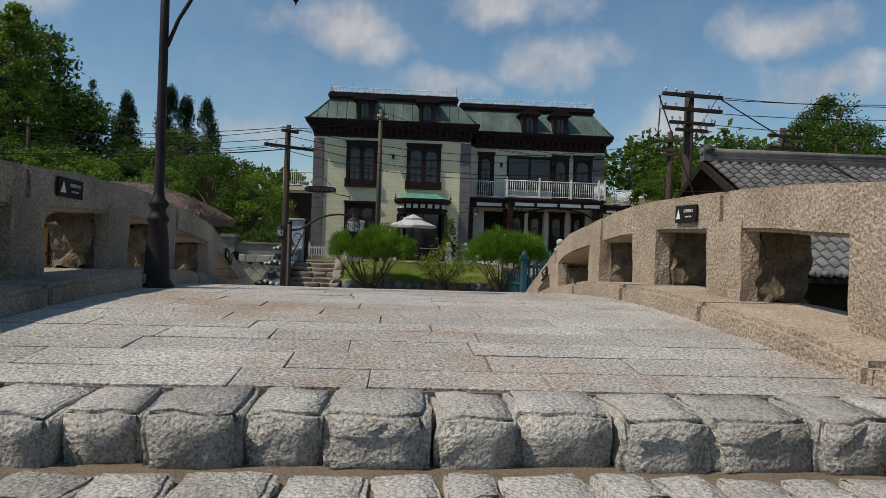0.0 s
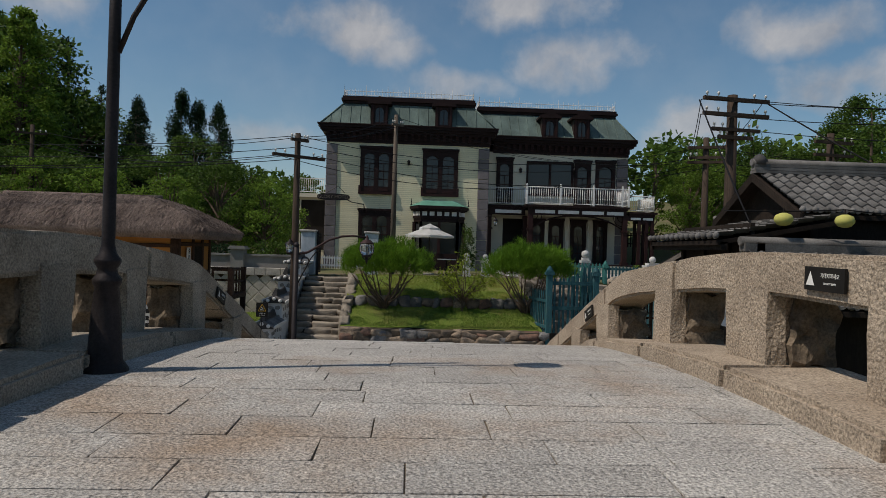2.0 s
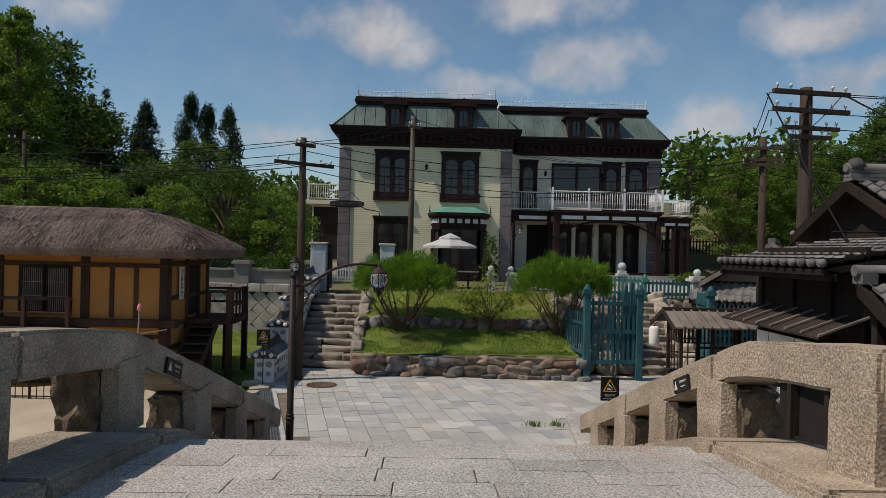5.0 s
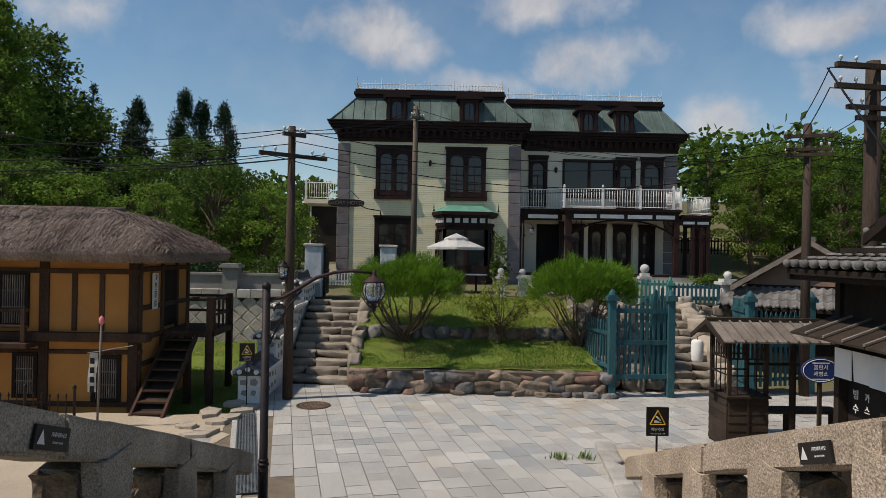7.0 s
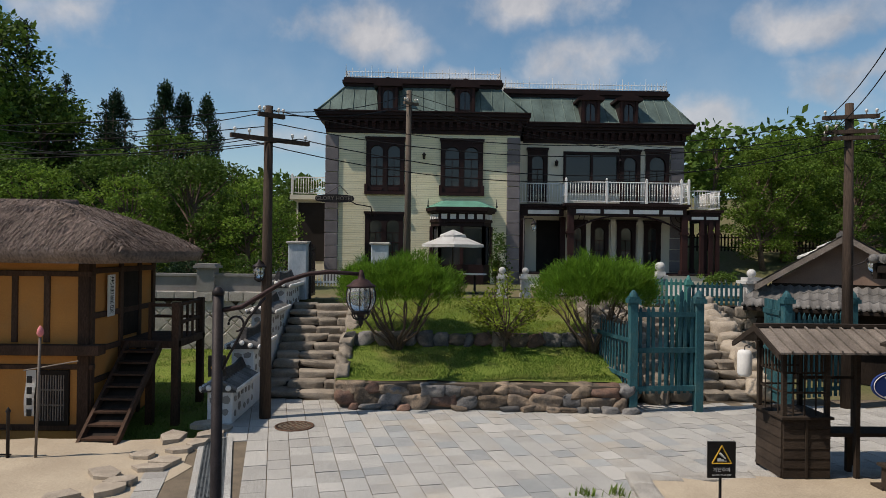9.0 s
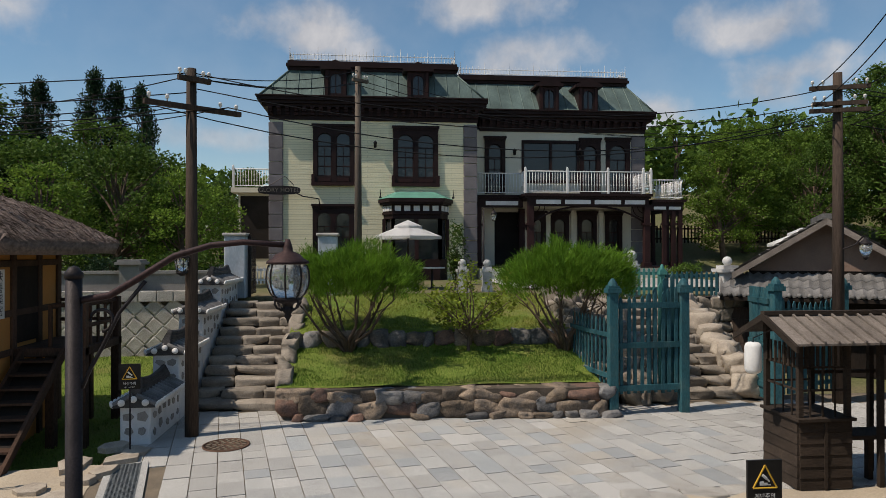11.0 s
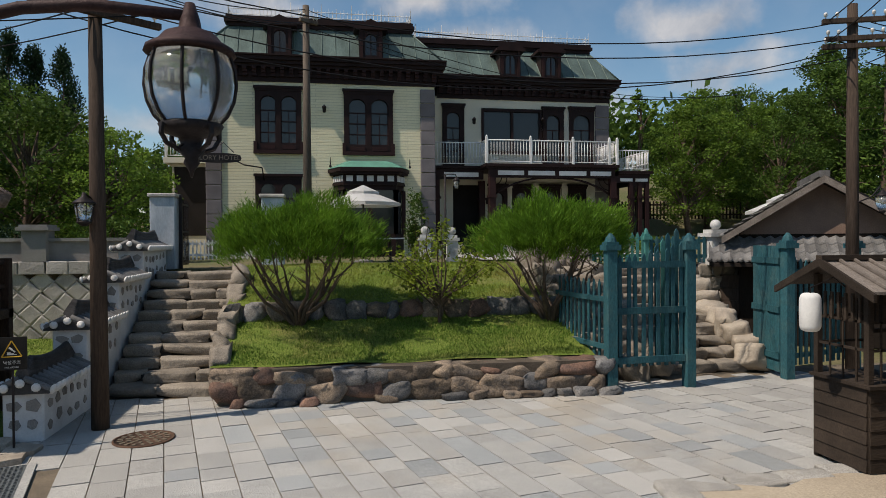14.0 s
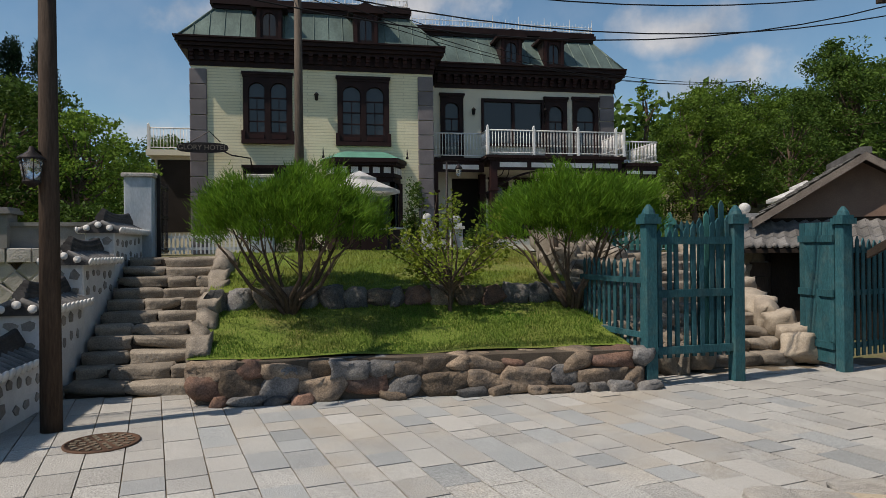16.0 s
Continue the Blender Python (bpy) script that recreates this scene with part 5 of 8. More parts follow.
for x, y in ((7.7, 18.12), (13.42, 18.12), (14.3, 18.1), (14.75, 18.1), (15.1, 18.1), (15.1, 19.6), (15.1, 21.3), (5.35, 19.15), (7.7, 20.1)):
    s = 0.14 if x < 14 else 0.09
    bm = B(); bx(bm, x - s, x + s, y - s, y + s, 2.5, 5.5 if x < 14 else 5.3); bx(bm, x - s * 1.4, x + s * 1.4, y - s * 1.4, y + s * 1.4, 2.5, 2.8); bx(bm, x - s * 1.4, x + s * 1.4, y - s * 1.4, y + s * 1.4, 4.6, 4.7)
    hp("porch_post", bm, BROWN_RED)
bm = B()
for a, b, y in ((7.84, 13.28, 18.12),):
    pts = [(a + (b - a) * i / 16, y, 5.5 - 0.75 * (abs(2 * i / 16 - 1)) ** 2.5) for i in range(17)]
    tube(bm, pts, 0.05, 6)
for x in (7.84, 13.28):
    s = 1 if x < 10 else -1
    for r in (0.3, 0.55):
        tube(bm, [(x + s * r * math.cos(t), 18.12, 5.5 - r * math.sin(t)) for t in [i * math.pi / 16 for i in range(9)]], 0.022, 5)
for a, b in ((14.39, 14.66), (14.84, 15.01)):
    arch(bm, a, b, 5.0, 5.3, 18.06, 18.14, 6)
hp("porch_tracery", bm, BROWN, "curved timber brackets under the porch beam")
bm = B(); bx(bm, 5.2, 15.4, 17.75, RY, 1.98, 2.55); hp("porch_base", bm, CREAM_WALL, "pale rendered porch base")
bm = B(); bx(bm, 5.2, 15.45, 17.7, RY, 2.55, 2.62); hp("porch_floor", bm, BROWN)


def railing(pts, z, h=1.05, posts=(), step=0.135):
    r = part("balcony_railing", B(), WHITE_IRON, house, "white iron balcony railing"); r.matrix_basis = HI
    bm = B()
    for (xa, ya), (xb, yb) in zip(pts, pts[1:]):
        tube(bm, [(xa, ya, z + h), (xb, yb, z + h)], 0.03, 6); tube(bm, [(xa, ya, z + 0.1), (xb, yb, z + 0.1)], 0.02, 5)
    r.data = mesh_of("balcony_railing", bm, WHITE_IRON)
    bm = B(); tube(bm, [(0, 0, 0.1), (0, 0, h)], 0.016, 5); lathe(bm, [(0.016, 0.0), (0.032, 0.04), (0.016, 0.08)], (0, 0, h * 0.35), 6)
    bal = mesh_of("baluster", bm, WHITE_IRON, True)
    for (xa, ya), (xb, yb) in zip(pts, pts[1:]):
        L = math.hypot(xb - xa, yb - ya); k = max(1, int(L / step))
        for i in range(k):
            t = (i + 0.5) / k
            piece("baluster", bal, r, pose(xa + (xb - xa) * t, ya + (yb - ya) * t, z))
    for x, y in posts:
        bm = B(); bx(bm, x - 0.05, x + 0.05, y - 0.05, y + 0.05, z, z + h + 0.12); lathe(bm, [(0.05, 0), (0.06, 0.03), (0.02, 0.09)], (x, y, z + h + 0.12), 6)
        part("railing_post", bm, WHITE_IRON, r)


railing([(7.42, 19.0), (7.42, 17.95), (13.58, 17.95), (13.58, 20.2)], 6.1, posts=((7.42, 17.95), (9.45, 17.95), (11.45, 17.95), (13.58, 17.95), (13.2, 17.95)))
railing([(5.2, 19.0), (7.42, 19.0)], 6.1)
railing([(13.7, 18.05), (15.2, 18.05), (15.2, 21.3)], 5.84, 0.95)
# planter boxes' pale tops and low side wing with its own railing
bm = B(); bx(bm, -6.6, -4.47, 21.9, 27, 2.0, 6.35); bx(bm, -6.9, -4.47, 21.5, 27, 6.35, 6.6)
hp("side_wing", bm, CREAM_WALL, "low cream side wing with a roof terrace")
# no hole in the wing: a dark panel painted as a shaded opening
bm = B(); bx(bm, -6.5, -4.6, 21.87, 21.9, 3.0, 6.2); hp("wing_opening", bm, ROOM_SHADE)
railing([(-6.8, 21.6), (-4.6, 21.6)], 6.6, 0.95, posts=((-6.8, 21.6), (-4.6, 21.6)))
# inscribed sign on an iron arm
sign = part("hanging_sign", B(), IRON, house); sign.matrix_basis = HI
bm = B(); tube(bm, [(-2.15, 17.98, 5.3), (-2.2, 17.6, 5.75), (-2.9, 17.5, 5.85), (-3.2, 17.5, 6.0)], 0.03, 6); tube(bm, [(-4.4, 17.5, 6.32), (-3.7, 17.5, 6.75), (-3.3, 17.5, 6.35)], 0.02, 5)
sign.data = mesh_of("hanging_sign", bm, IRON)
bm = B()
prism(bm, [(-4.9 + 1.9 * (0.5 - 0.5 * math.cos(math.pi * i / 10)), 6.12 + 0.2 * math.sin(math.pi * i / 10) ** 0.5) for i in range(11)] + [(-4.9 + 1.9 * (0.5 + 0.5 * math.cos(math.pi * i / 10)), 6.12 - 0.2 * math.sin(math.pi * i / 10) ** 0.5) for i in range(1, 10)], "y", 17.47, 17.53)
part("sign_board", bm, IRON, sign)
words("GLORY HOTEL", 0.27, pose(-3.95, 17.46, 6.12, 90, 0, 0), GREY_BOARD, sign, "lettering", 0.006)

# ---- plants ----
def leaf_cloud(verts, faces, centre, spread, count, size, rs, up=0.3, aspect=0.55):
    """Scatters folded leaves through an uneven clump."""
    cx, cy, cz = centre
    for _ in range(count):
        while True:
            p = Vector((rs.uniform(-1, 1), rs.uniform(-1, 1), rs.uniform(-1, 1)))
            if 0.2 < p.length < 1:
                break
        p = Vector((p.x * spread[0], p.y * spread[1], p.z * spread[2])) + Vector((cx, cy, cz))
        d = Vector((rs.uniform(-1, 1), rs.uniform(-1, 1), rs.uniform(-0.7, 0.7) + up)).normalized()
        s = d.cross(Vector((rs.uniform(-1, 1), rs.uniform(-1, 1), rs.uniform(-1, 1)))).normalized()
        L = size * rs.uniform(0.6, 1.3)
        w = L * aspect * 0.5
        k = len(verts)
        verts += [tuple(p), tuple(p + d * L * 0.5 + s * w), tuple(p + d * L), tuple(p + d * L * 0.5 - s * w)]
        faces.append((k, k + 1, k + 2, k + 3))


def cloud_mesh(name, verts, faces, material):
    me = bpy.data.meshes.new(name)
    me.from_pydata(verts, [], faces)
    me.materials.append(material)
    return me


def limb(bm, a, b, r0, r1, rs, bend=0.15, n=6, k=5):
    a, b = Vector(a), Vector(b)
    L = (b - a).length
    off = Vector((rs.uniform(-1, 1), rs.uniform(-1, 1), rs.uniform(-0.3, 0.6))) * bend * L
    pts = [a.lerp(b, t) + off * math.sin(math.pi * t) for t in [i / (k - 1) for i in range(k)]]
    tube(bm, pts, [r0 + (r1 - r0) * i / (k - 1) for i in range(k)], n)
    return pts


def broad_tree(seed, h, r, base, material, label, leaf=0.2, clumps=60, per=85, name="tree"):
    """A tapered trunk with limbs, and a crown of leaf clumps round the limbs' ends."""
    rs = random.Random(seed)
    t = thing(name, label, "tree", at=(0, 0, 0))
    bm = B()
    lean = Vector((rs.uniform(-0.04, 0.04) * h, rs.uniform(-0.04, 0.04) * h, 0))
    tp = limb(bm, (0, 0, -0.2), lean + Vector((0, 0, h * 0.82)), h * 0.022 + 0.04, 0.03, rs, 0.04, 8, 8)
    verts, faces = [], []
    for i in range(clumps):
        f = rs.random()
        zc = base + (h - base) * (f ** 0.85)
        rad = r * math.sin(math.pi * min(0.14 + 0.82 * f, 1)) ** 0.7 * rs.uniform(0.45, 1.05)
        a = rs.uniform(0, 2 * math.pi)
        c = Vector((math.cos(a) * rad, math.sin(a) * rad, zc + rs.uniform(-0.3, 0.3))) + lean * f
        if i % 3 == 0:
            s = tp[min(7, max(2, int(8 * (zc - r * 0.6) / h)))]
            limb(bm, s, c, 0.035 + 0.006 * h * 0.5, 0.012, rs, 0.12, 5, 4)
        sp = r * rs.uniform(0.16, 0.30)
        leaf_cloud(verts, faces, c, (sp, sp, sp * 0.62), per, leaf, rs, 0.1)
    part("trunk", bm, BARK, t)
    part("crown", cloud_mesh("crown", verts, faces, material), material, t)
    return t


def conifer(seed, h, r, material, label, layers=24, name="conifer_tree", droop=0.25):
    rs = random.Random(seed)
    t = thing(name, label, "tree")
    bm = B()
    limb(bm, (0, 0, -0.2), (rs.uniform(-0.2, 0.2), rs.uniform(-0.2, 0.2), h * 0.97), h * 0.018 + 0.05, 0.02, rs, 0.01, 8, 6)
    verts, faces = [], []
    for i in range(layers):
        f = i / (layers - 1)
        z = h * (0.16 + 0.8 * f) + rs.uniform(-0.12, 0.12)
        rad = r * (1 - f) ** 0.8 * rs.uniform(0.75, 1.1) + 0.15
        n = max(3, int(9 * (1 - f) + 2))
        for k in range(n):
            if rs.random() < 0.16:
                continue
            a = 2 * math.pi * (k + rs.random() * 0.7) / n
            tip = Vector((math.cos(a) * rad, math.sin(a) * rad, z - droop * rad * rs.uniform(0.2, 1.2)))
            if k % 2 == 0:
                limb(bm, (0, 0, z), tip, 0.03, 0.01, rs, 0.05, 4, 3)
            for s in (0.4, 0.65, 0.9):
                c = Vector((0, 0, z)).lerp(tip, s)
                leaf_cloud(verts, faces, c, (rad * 0.2 + 0.07, rad * 0.2 + 0.07, 0.2 + 0.08 * rad), 6 + int(20 * min(1, rad / 1.2)), 0.24, rs, 0.15, 0.3)
    part("trunk", bm, BARK, t)
    part("crown", cloud_mesh("crown", verts, faces, material), material, t)
    return t


def column_tree(seed, h, r, material, label, name="poplar_tree"):
    rs = random.Random(seed)
    t = thing(name, label, "tree")
    bm = B(); limb(bm, (0, 0, -0.2), (0, 0, h * 0.9), 0.2, 0.03, rs, 0.01, 7, 5)
    verts, faces = [], []
    for i in range(150):
        f = rs.random()
        rad = r * math.sin(math.pi * min(0.12 + 0.86 * f, 0.995)) ** 0.6 * rs.uniform(0.2, 1.0)
        a = rs.uniform(0, 6.283)
        c = Vector((math.cos(a) * rad, math.sin(a) * rad, h * (0.08 + 0.92 * f)))
        leaf_cloud(verts, faces, c, (0.32, 0.32, 0.75), 80, 0.2, rs, 0.9, 0.45)
        if i % 6 == 0:
            limb(bm, (0, 0, max(0.5, c.z - 1.2)), c, 0.04, 0.012, rs, 0.05, 4, 3)
    part("trunk", bm, BARK, t)
    part("crown", cloud_mesh("crown", verts, faces, material), material, t)
    return t


def place(proto, spots, first=True):
    """The first spot takes the made tree, the others take copies."""
    for i, (x, y, s, a) in enumerate(spots):
        m = pose(x, y, ground_z(x, y) - 0.05, 0, 0, a) @ Matrix.Diagonal((s, s, s, 1))
        if i == 0:
            proto.matrix_basis = m
        else:
            c = copy_thing(proto, pose(x, y, ground_z(x, y) - 0.05, 0, 0, a))
            c.scale = (s, s, s)


def spire_tree(seed, h, r, material, label, clumps=240, per=120):
    """A tall tree with a pointed, loosely layered crown."""
    rs = random.Random(seed)
    t = thing("tree", label, "tree")
    bm = B(); limb(bm, (0, 0, -0.2), (rs.uniform(-0.2, 0.2), 0, h * 0.95), h * 0.02 + 0.05, 0.02, rs, 0.01, 8, 7)
    verts, faces = [], []
    for i in range(clumps):
        f = rs.random() ** 0.9
        rad = r * min(1.0, f * 7 + 0.3) * (1 - f) ** 0.75 * rs.uniform(0.35, 1.08) + 0.1
        a = rs.uniform(0, 6.283)
        c = Vector((math.cos(a) * rad, math.sin(a) * rad, h * (0.06 + 0.92 * f) + 0.12 * rad))
        if i % 4 == 0:
            limb(bm, (0, 0, max(0.6, c.z - rad * 0.7)), c, 0.05, 0.012, rs, 0.08, 5, 4)
        sp = 0.28 + 0.13 * r * (1 - f)
        leaf_cloud(verts, faces, c, (sp, sp, sp * 0.75), int(per * (0.45 + 0.55 * (1 - f))), 0.2, rs, 0.25, 0.5)
    part("trunk", bm, BARK, t)
    part("crown", cloud_mesh("crown", verts, faces, material), material, t)
    return t


place(spire_tree(41, 13.9, 3.3, BRIGHT_LEAF, "tall pointed sunlit tree with a layered green crown"), [(-20.3, 15.0, 1.0, 0), (-23.6, 14.0, 1.02, 110), (-27.5, 17.0, 1.15, 200)])
place(broad_tree(1, 13.0, 3.4, 1.2, BRIGHT_LEAF, "tall sunlit broadleaf tree with a loose green crown", 0.22, 190, 150), [(-26.5, 21.0, 1.1, 0), (-32, 13.0, 0.95, 120)])
place(broad_tree(2, 5.6, 2.6, 0.7, TREE_LEAF, "leafy garden tree behind the wall", 0.16, 85, 110), [(-9.0, 12.5, 0.95, 0), (-12.5, 14.0, 1.05, 80), (-15.5, 11.5, 0.95, 200), (-19, 12, 1.0, 300), (-11, 18, 1.1, 30), (-24, 12, 1.0, 10), (24, 30, 1.0, 20), (29, 30, 1.2, 200)])
place(broad_tree(3, 5.0, 2.1, 0.6, BRIGHT_LEAF, "young light-green tree among the garden trees", 0.15, 65, 100), [(-6.6, 12.0, 0.85, 0), (-7.6, 16.5, 1.0, 90), (-13.8, 9.8, 0.9, 190), (-10.6, 10.2, 0.85, 20), (-16.6, 9.4, 0.95, 260), (-29, 10, 1.2, 0)])
place(broad_tree(4, 8.5, 3.2, 1.4, TREE_LEAF, "broad dark-green tree on the slope", 0.2, 85, 110), [(27.5, 28.5, 0.9, 0), (32, 26, 1.0, 100), (-14, 24, 0.95, 40), (-8, 30, 0.75, 160), (-20, 22, 1.15, 290), (37, 28, 1.1, 10), (34, 18, 1.0, 90), (-25.5, 24, 1.75, 20), (-31, 25, 1.9, 0), (-23.2, 19, 1.6, 75), (40, 36, 1.3, 50)])
place(conifer(5, 12.5, 2.6, DARK_LEAF, "dark conifer standing behind the garden trees"), [(-22.6, 24.0, 1.2, 0), (-20.2, 24.0, 0.95, 70), (-18.0, 24.0, 0.83, 20), (-24.5, 25.0, 1.15, 140), (-28, 30, 1.15, 40), (-14, 36, 0.62, 110), (-11.5, 40, 0.5, 210), (-32, 26, 1.2, 0), (-19.4, 28, 0.9, 33), (-26, 34, 1.1, 77), (-12.8, 28, 0.68, 10), (-22, 36, 0.95, 190), (-9.5, 34, 0.45, 55), (-16.2, 29, 0.7, 250)])
place(column_tree(6, 12.9, 1.35, DARK_LEAF, "slender dark poplar rising behind the trees"), [(-18.06, 33.0, 1.0, 0), (-16.9, 33.6, 0.95, 90), (-15.0, 33.0, 0.93, 200), (-21.5, 33, 0.95, 20)])
place(conifer(7, 7.0, 2.0, TREE_LEAF, "open pine with layered branches by the house", 9, "pine_tree", 0.05), [(16.6, 31.5, 0.8, 0), (33, 14, 1.3, 80), (30.5, 21, 1.5, 10), (27, 13.5, 1.2, 100)])
place(broad_tree(8, 7.4, 2.5, 0.9, BRIGHT_LEAF, "leafy light-green tree on the grass slope beside the house", 0.15, 120, 130), [(18.7, 20.5, 0.9, 0), (20.9, 22.5, 0.98, 80), (25.0, 24.0, 0.9, 200)])
place(broad_tree(10, 7.6, 2.6, 0.9, TREE_LEAF, "dark leafy tree on the grass slope beside the house", 0.16, 110, 120), [(23.4, 25.5, 0.9, 0), (28.9, 25.5, 0.95, 100), (23.2, 19.5, 0.8, 220), (31.0, 24.5, 1.22, 40)])
place(broad_tree(9, 7.4, 0.95, 2.0, BRIGHT_LEAF, "slender young tree with sparse light leaves", 0.16, 42, 34), [(16.3, 21.0, 1.0, 0)])
# far woods round the place
rs = random.Random(77)
verts, faces = [], []
for i in range(420):
    a = rs.uniform(0, 2 * math.pi)
    d = rs.uniform(55, 95)
    x, y = d * math.cos(a), d * math.sin(a) + 5
    g = ground_z(x, y)
    hgt = rs.uniform(4, 9) if y > 0 else rs.uniform(5, 9)
    for k in range(6):
        leaf_cloud(verts, faces, (x + rs.uniform(-2, 2), y + rs.uniform(-2, 2), g + hgt * (0.2 + 0.14 * k)), (2.2, 2.2, 1.1), 22, 1.0, rs, 0.1, 0.7)
tagged(new("far_woods", cloud_mesh("far_woods", verts, faces, TREE_LEAF)), "far dark green woods round the place", "woods", kind="stuff")


# ---- the two clipped pine bushes and the small tree on the lawn ----
def pine_bush(seed, x, y, z, cx, cz, rx, rz):
    rs = random.Random(seed)
    t = thing("pine_bush", "multi-stemmed pine bush with a rounded bright green needle crown", "bush", "pine bushes on the lawn", at=(x, y, z))
    verts, faces = [], []
    sm = B()
    for i in range(13):
        a = 2 * math.pi * i / 13 + rs.uniform(-0.2, 0.2)
        rr = rs.uniform(0.45, 0.92)
        tip = Vector((cx + math.cos(a) * rx * rr, math.sin(a) * rx * rr * 0.8, cz - 0.1 + rs.uniform(-0.15, 0.2)))
        mid = tip * 0.5 + Vector((rs.uniform(-0.1, 0.1), rs.uniform(-0.1, 0.1), -0.1))
        pts = [Vector((rs.uniform(-0.06, 0.06), rs.uniform(-0.06, 0.06), -0.1)), tip * 0.22 + Vector((rs.uniform(-0.05, 0.05), 0, 0.02)), mid, tip * 0.78 + Vector((rs.uniform(-0.08, 0.08), rs.uniform(-0.08, 0.08), 0)), tip]
        bm = B(); tube(bm, pts, [0.05, 0.042, 0.032, 0.022, 0.01], 6)
        part("stem", bm, BARK, t, smooth=True)
        for _ in range(5):
            q = pts[2].lerp(pts[4], rs.random())
            tube(sm, [q, q + Vector((rs.uniform(-0.4, 0.4), rs.uniform(-0.4, 0.4), rs.uniform(0.15, 0.5)))], [0.012, 0.004], 4)
    part("twig_mass", sm, BARK, t)
    for i in range(560):
        a, f = rs.uniform(0, 6.283), math.sqrt(rs.random())
        dome = math.sqrt(max(0, 1 - f * f))
        lump = 1 + 0.5 * noise.noise(Vector((math.cos(a) * f * 2.2 + seed, math.sin(a) * f * 2.2, 0)))
        lay = rs.random() ** 0.5
        c = Vector((cx + math.cos(a) * rx * f * lump, math.sin(a) * rx * f * 0.85 * lump, cz - 0.62 + 0.25 * f + (dome * rz * lump + 0.5) * (0.2 + 0.8 * lay)))
        axis = Vector((math.cos(a) * f * 0.8, math.sin(a) * f * 0.8, 0.9)).normalized()
        for _ in range(62):
            d = (axis + Vector((rs.uniform(-1, 1), rs.uniform(-1, 1), rs.uniform(-0.6, 0.8))) * 0.75).normalized()
            o = c + Vector((rs.gauss(0, 0.085), rs.gauss(0, 0.085), rs.gauss(0, 0.06)))
            s = d.cross(Vector((rs.uniform(-1, 1), rs.uniform(-1, 1), rs.uniform(-1, 1)))).normalized() * rs.uniform(0.006, 0.011)
            L = rs.uniform(0.09, 0.19)
            k = len(verts)
            verts += [tuple(o - s), tuple(o + s), tuple(o + d * L)]
            faces.append((k, k + 1, k + 2))
    part("crown", cloud_mesh("crown", verts, faces, PINE_LEAF), PINE_LEAF, t)


pine_bush(31, -0.26, 2.2, 1.0, -0.02, 1.52, 1.5, 0.92)
pine_bush(32, 4.82, 2.1, 1.0, -0.02, 1.52, 1.4, 0.95)


def small_tree(x, y, z):
    rs = random.Random(9)
    t = thing("young_tree", "small thin-leaved tree with yellow-green leaves on the lawn", "tree", at=(x, y, z))
    verts, faces = [], []
    bm = B()
    limb(bm, (0, 0, -0.1), (0.02, 0, 0.55), 0.045, 0.035, rs, 0.03, 7)
    for i in range(34):
        a = rs.uniform(0, 6.283)
        up = rs.uniform(0.75, 1.75) if i > 3 else rs.uniform(1.8, 2.25)
        rr = rs.uniform(0.5, 1.3) if i > 3 else 0.4
        tip = Vector((math.cos(a) * rr - (0.35 if i <= 3 else 0), math.sin(a) * rr * 0.8, up))
        pts = limb(bm, (0.02, 0, rs.uniform(0.3, 0.6)), tip, 0.022, 0.005, rs, 0.12, 5, 5)
        for _ in range(9):
            q = pts[0].lerp(pts[-1], rs.uniform(0.5, 1.05)) + Vector((rs.gauss(0, 0.07), rs.gauss(0, 0.07), rs.gauss(0, 0.07)))
            leaf_cloud(verts, faces, q, (0.1, 0.1, 0.1), 8, 0.08, rs, 0.2, 0.6)
    part("branching", bm, BARK, t)
    part("foliage", cloud_mesh("leaves", verts, faces, YOUNG_LEAF), YOUNG_LEAF, t)


small_tree(2.5, 2.15, 0.98)
# shrubs along the house front and by the stair head
for sx, sy, r, h, mt, lab in ((-1.2, 15.5, 0.8, 1.3, TREE_LEAF, "green shrub against the house wall"), (0.0, 14.0, 0.7, 1.2, BRIGHT_LEAF, "green shrub beside the parasol"), (3.55, 13.2, 0.45, 2.4, TREE_LEAF, "slim leafy shrub by the bay"), (6.0, 13.5, 0.8, 0.9, TREE_LEAF, "spiky green shrub by the porch"), (14.6, 16.5, 0.8, 0.8, TREE_LEAF, "low shrub beside the porch"), (-5.6, 8.6, 0.9, 1.3, TREE_LEAF, "shrub behind the grey parapet"), (-8.2, 8.8, 1.0, 1.2, DARK_LEAF, "dark shrub behind the grey parapet"), (9.4, 14.5, 0.7, 0.5, TREE_LEAF, "low shrub before the porch")):
    rs = random.Random(int(sx * 100))
    t = thing("shrub", lab, "bush", at=(sx, sy, 2.0))
    verts, faces = [], []
    bm = B()
    for i in range(7):
        tip = (rs.uniform(-0.7, 0.7) * r, rs.uniform(-0.7, 0.7) * r, h * rs.uniform(0.5, 0.95))
        limb(bm, (0, 0, -0.05), tip, 0.025, 0.006, rs, 0.1, 5, 4)
    for i in range(30):
        f = rs.random()
        leaf_cloud(verts, faces, (rs.gauss(0, 0.42) * r, rs.gauss(0, 0.42) * r, h * (0.15 + 0.8 * f)), (0.3 * r, 0.3 * r, 0.16 * h), 60, 0.11, rs, 0.2)
    part("stem_cluster", bm, BARK, t)
    part("foliage", cloud_mesh("leaves", verts, faces, mt), mt, t)

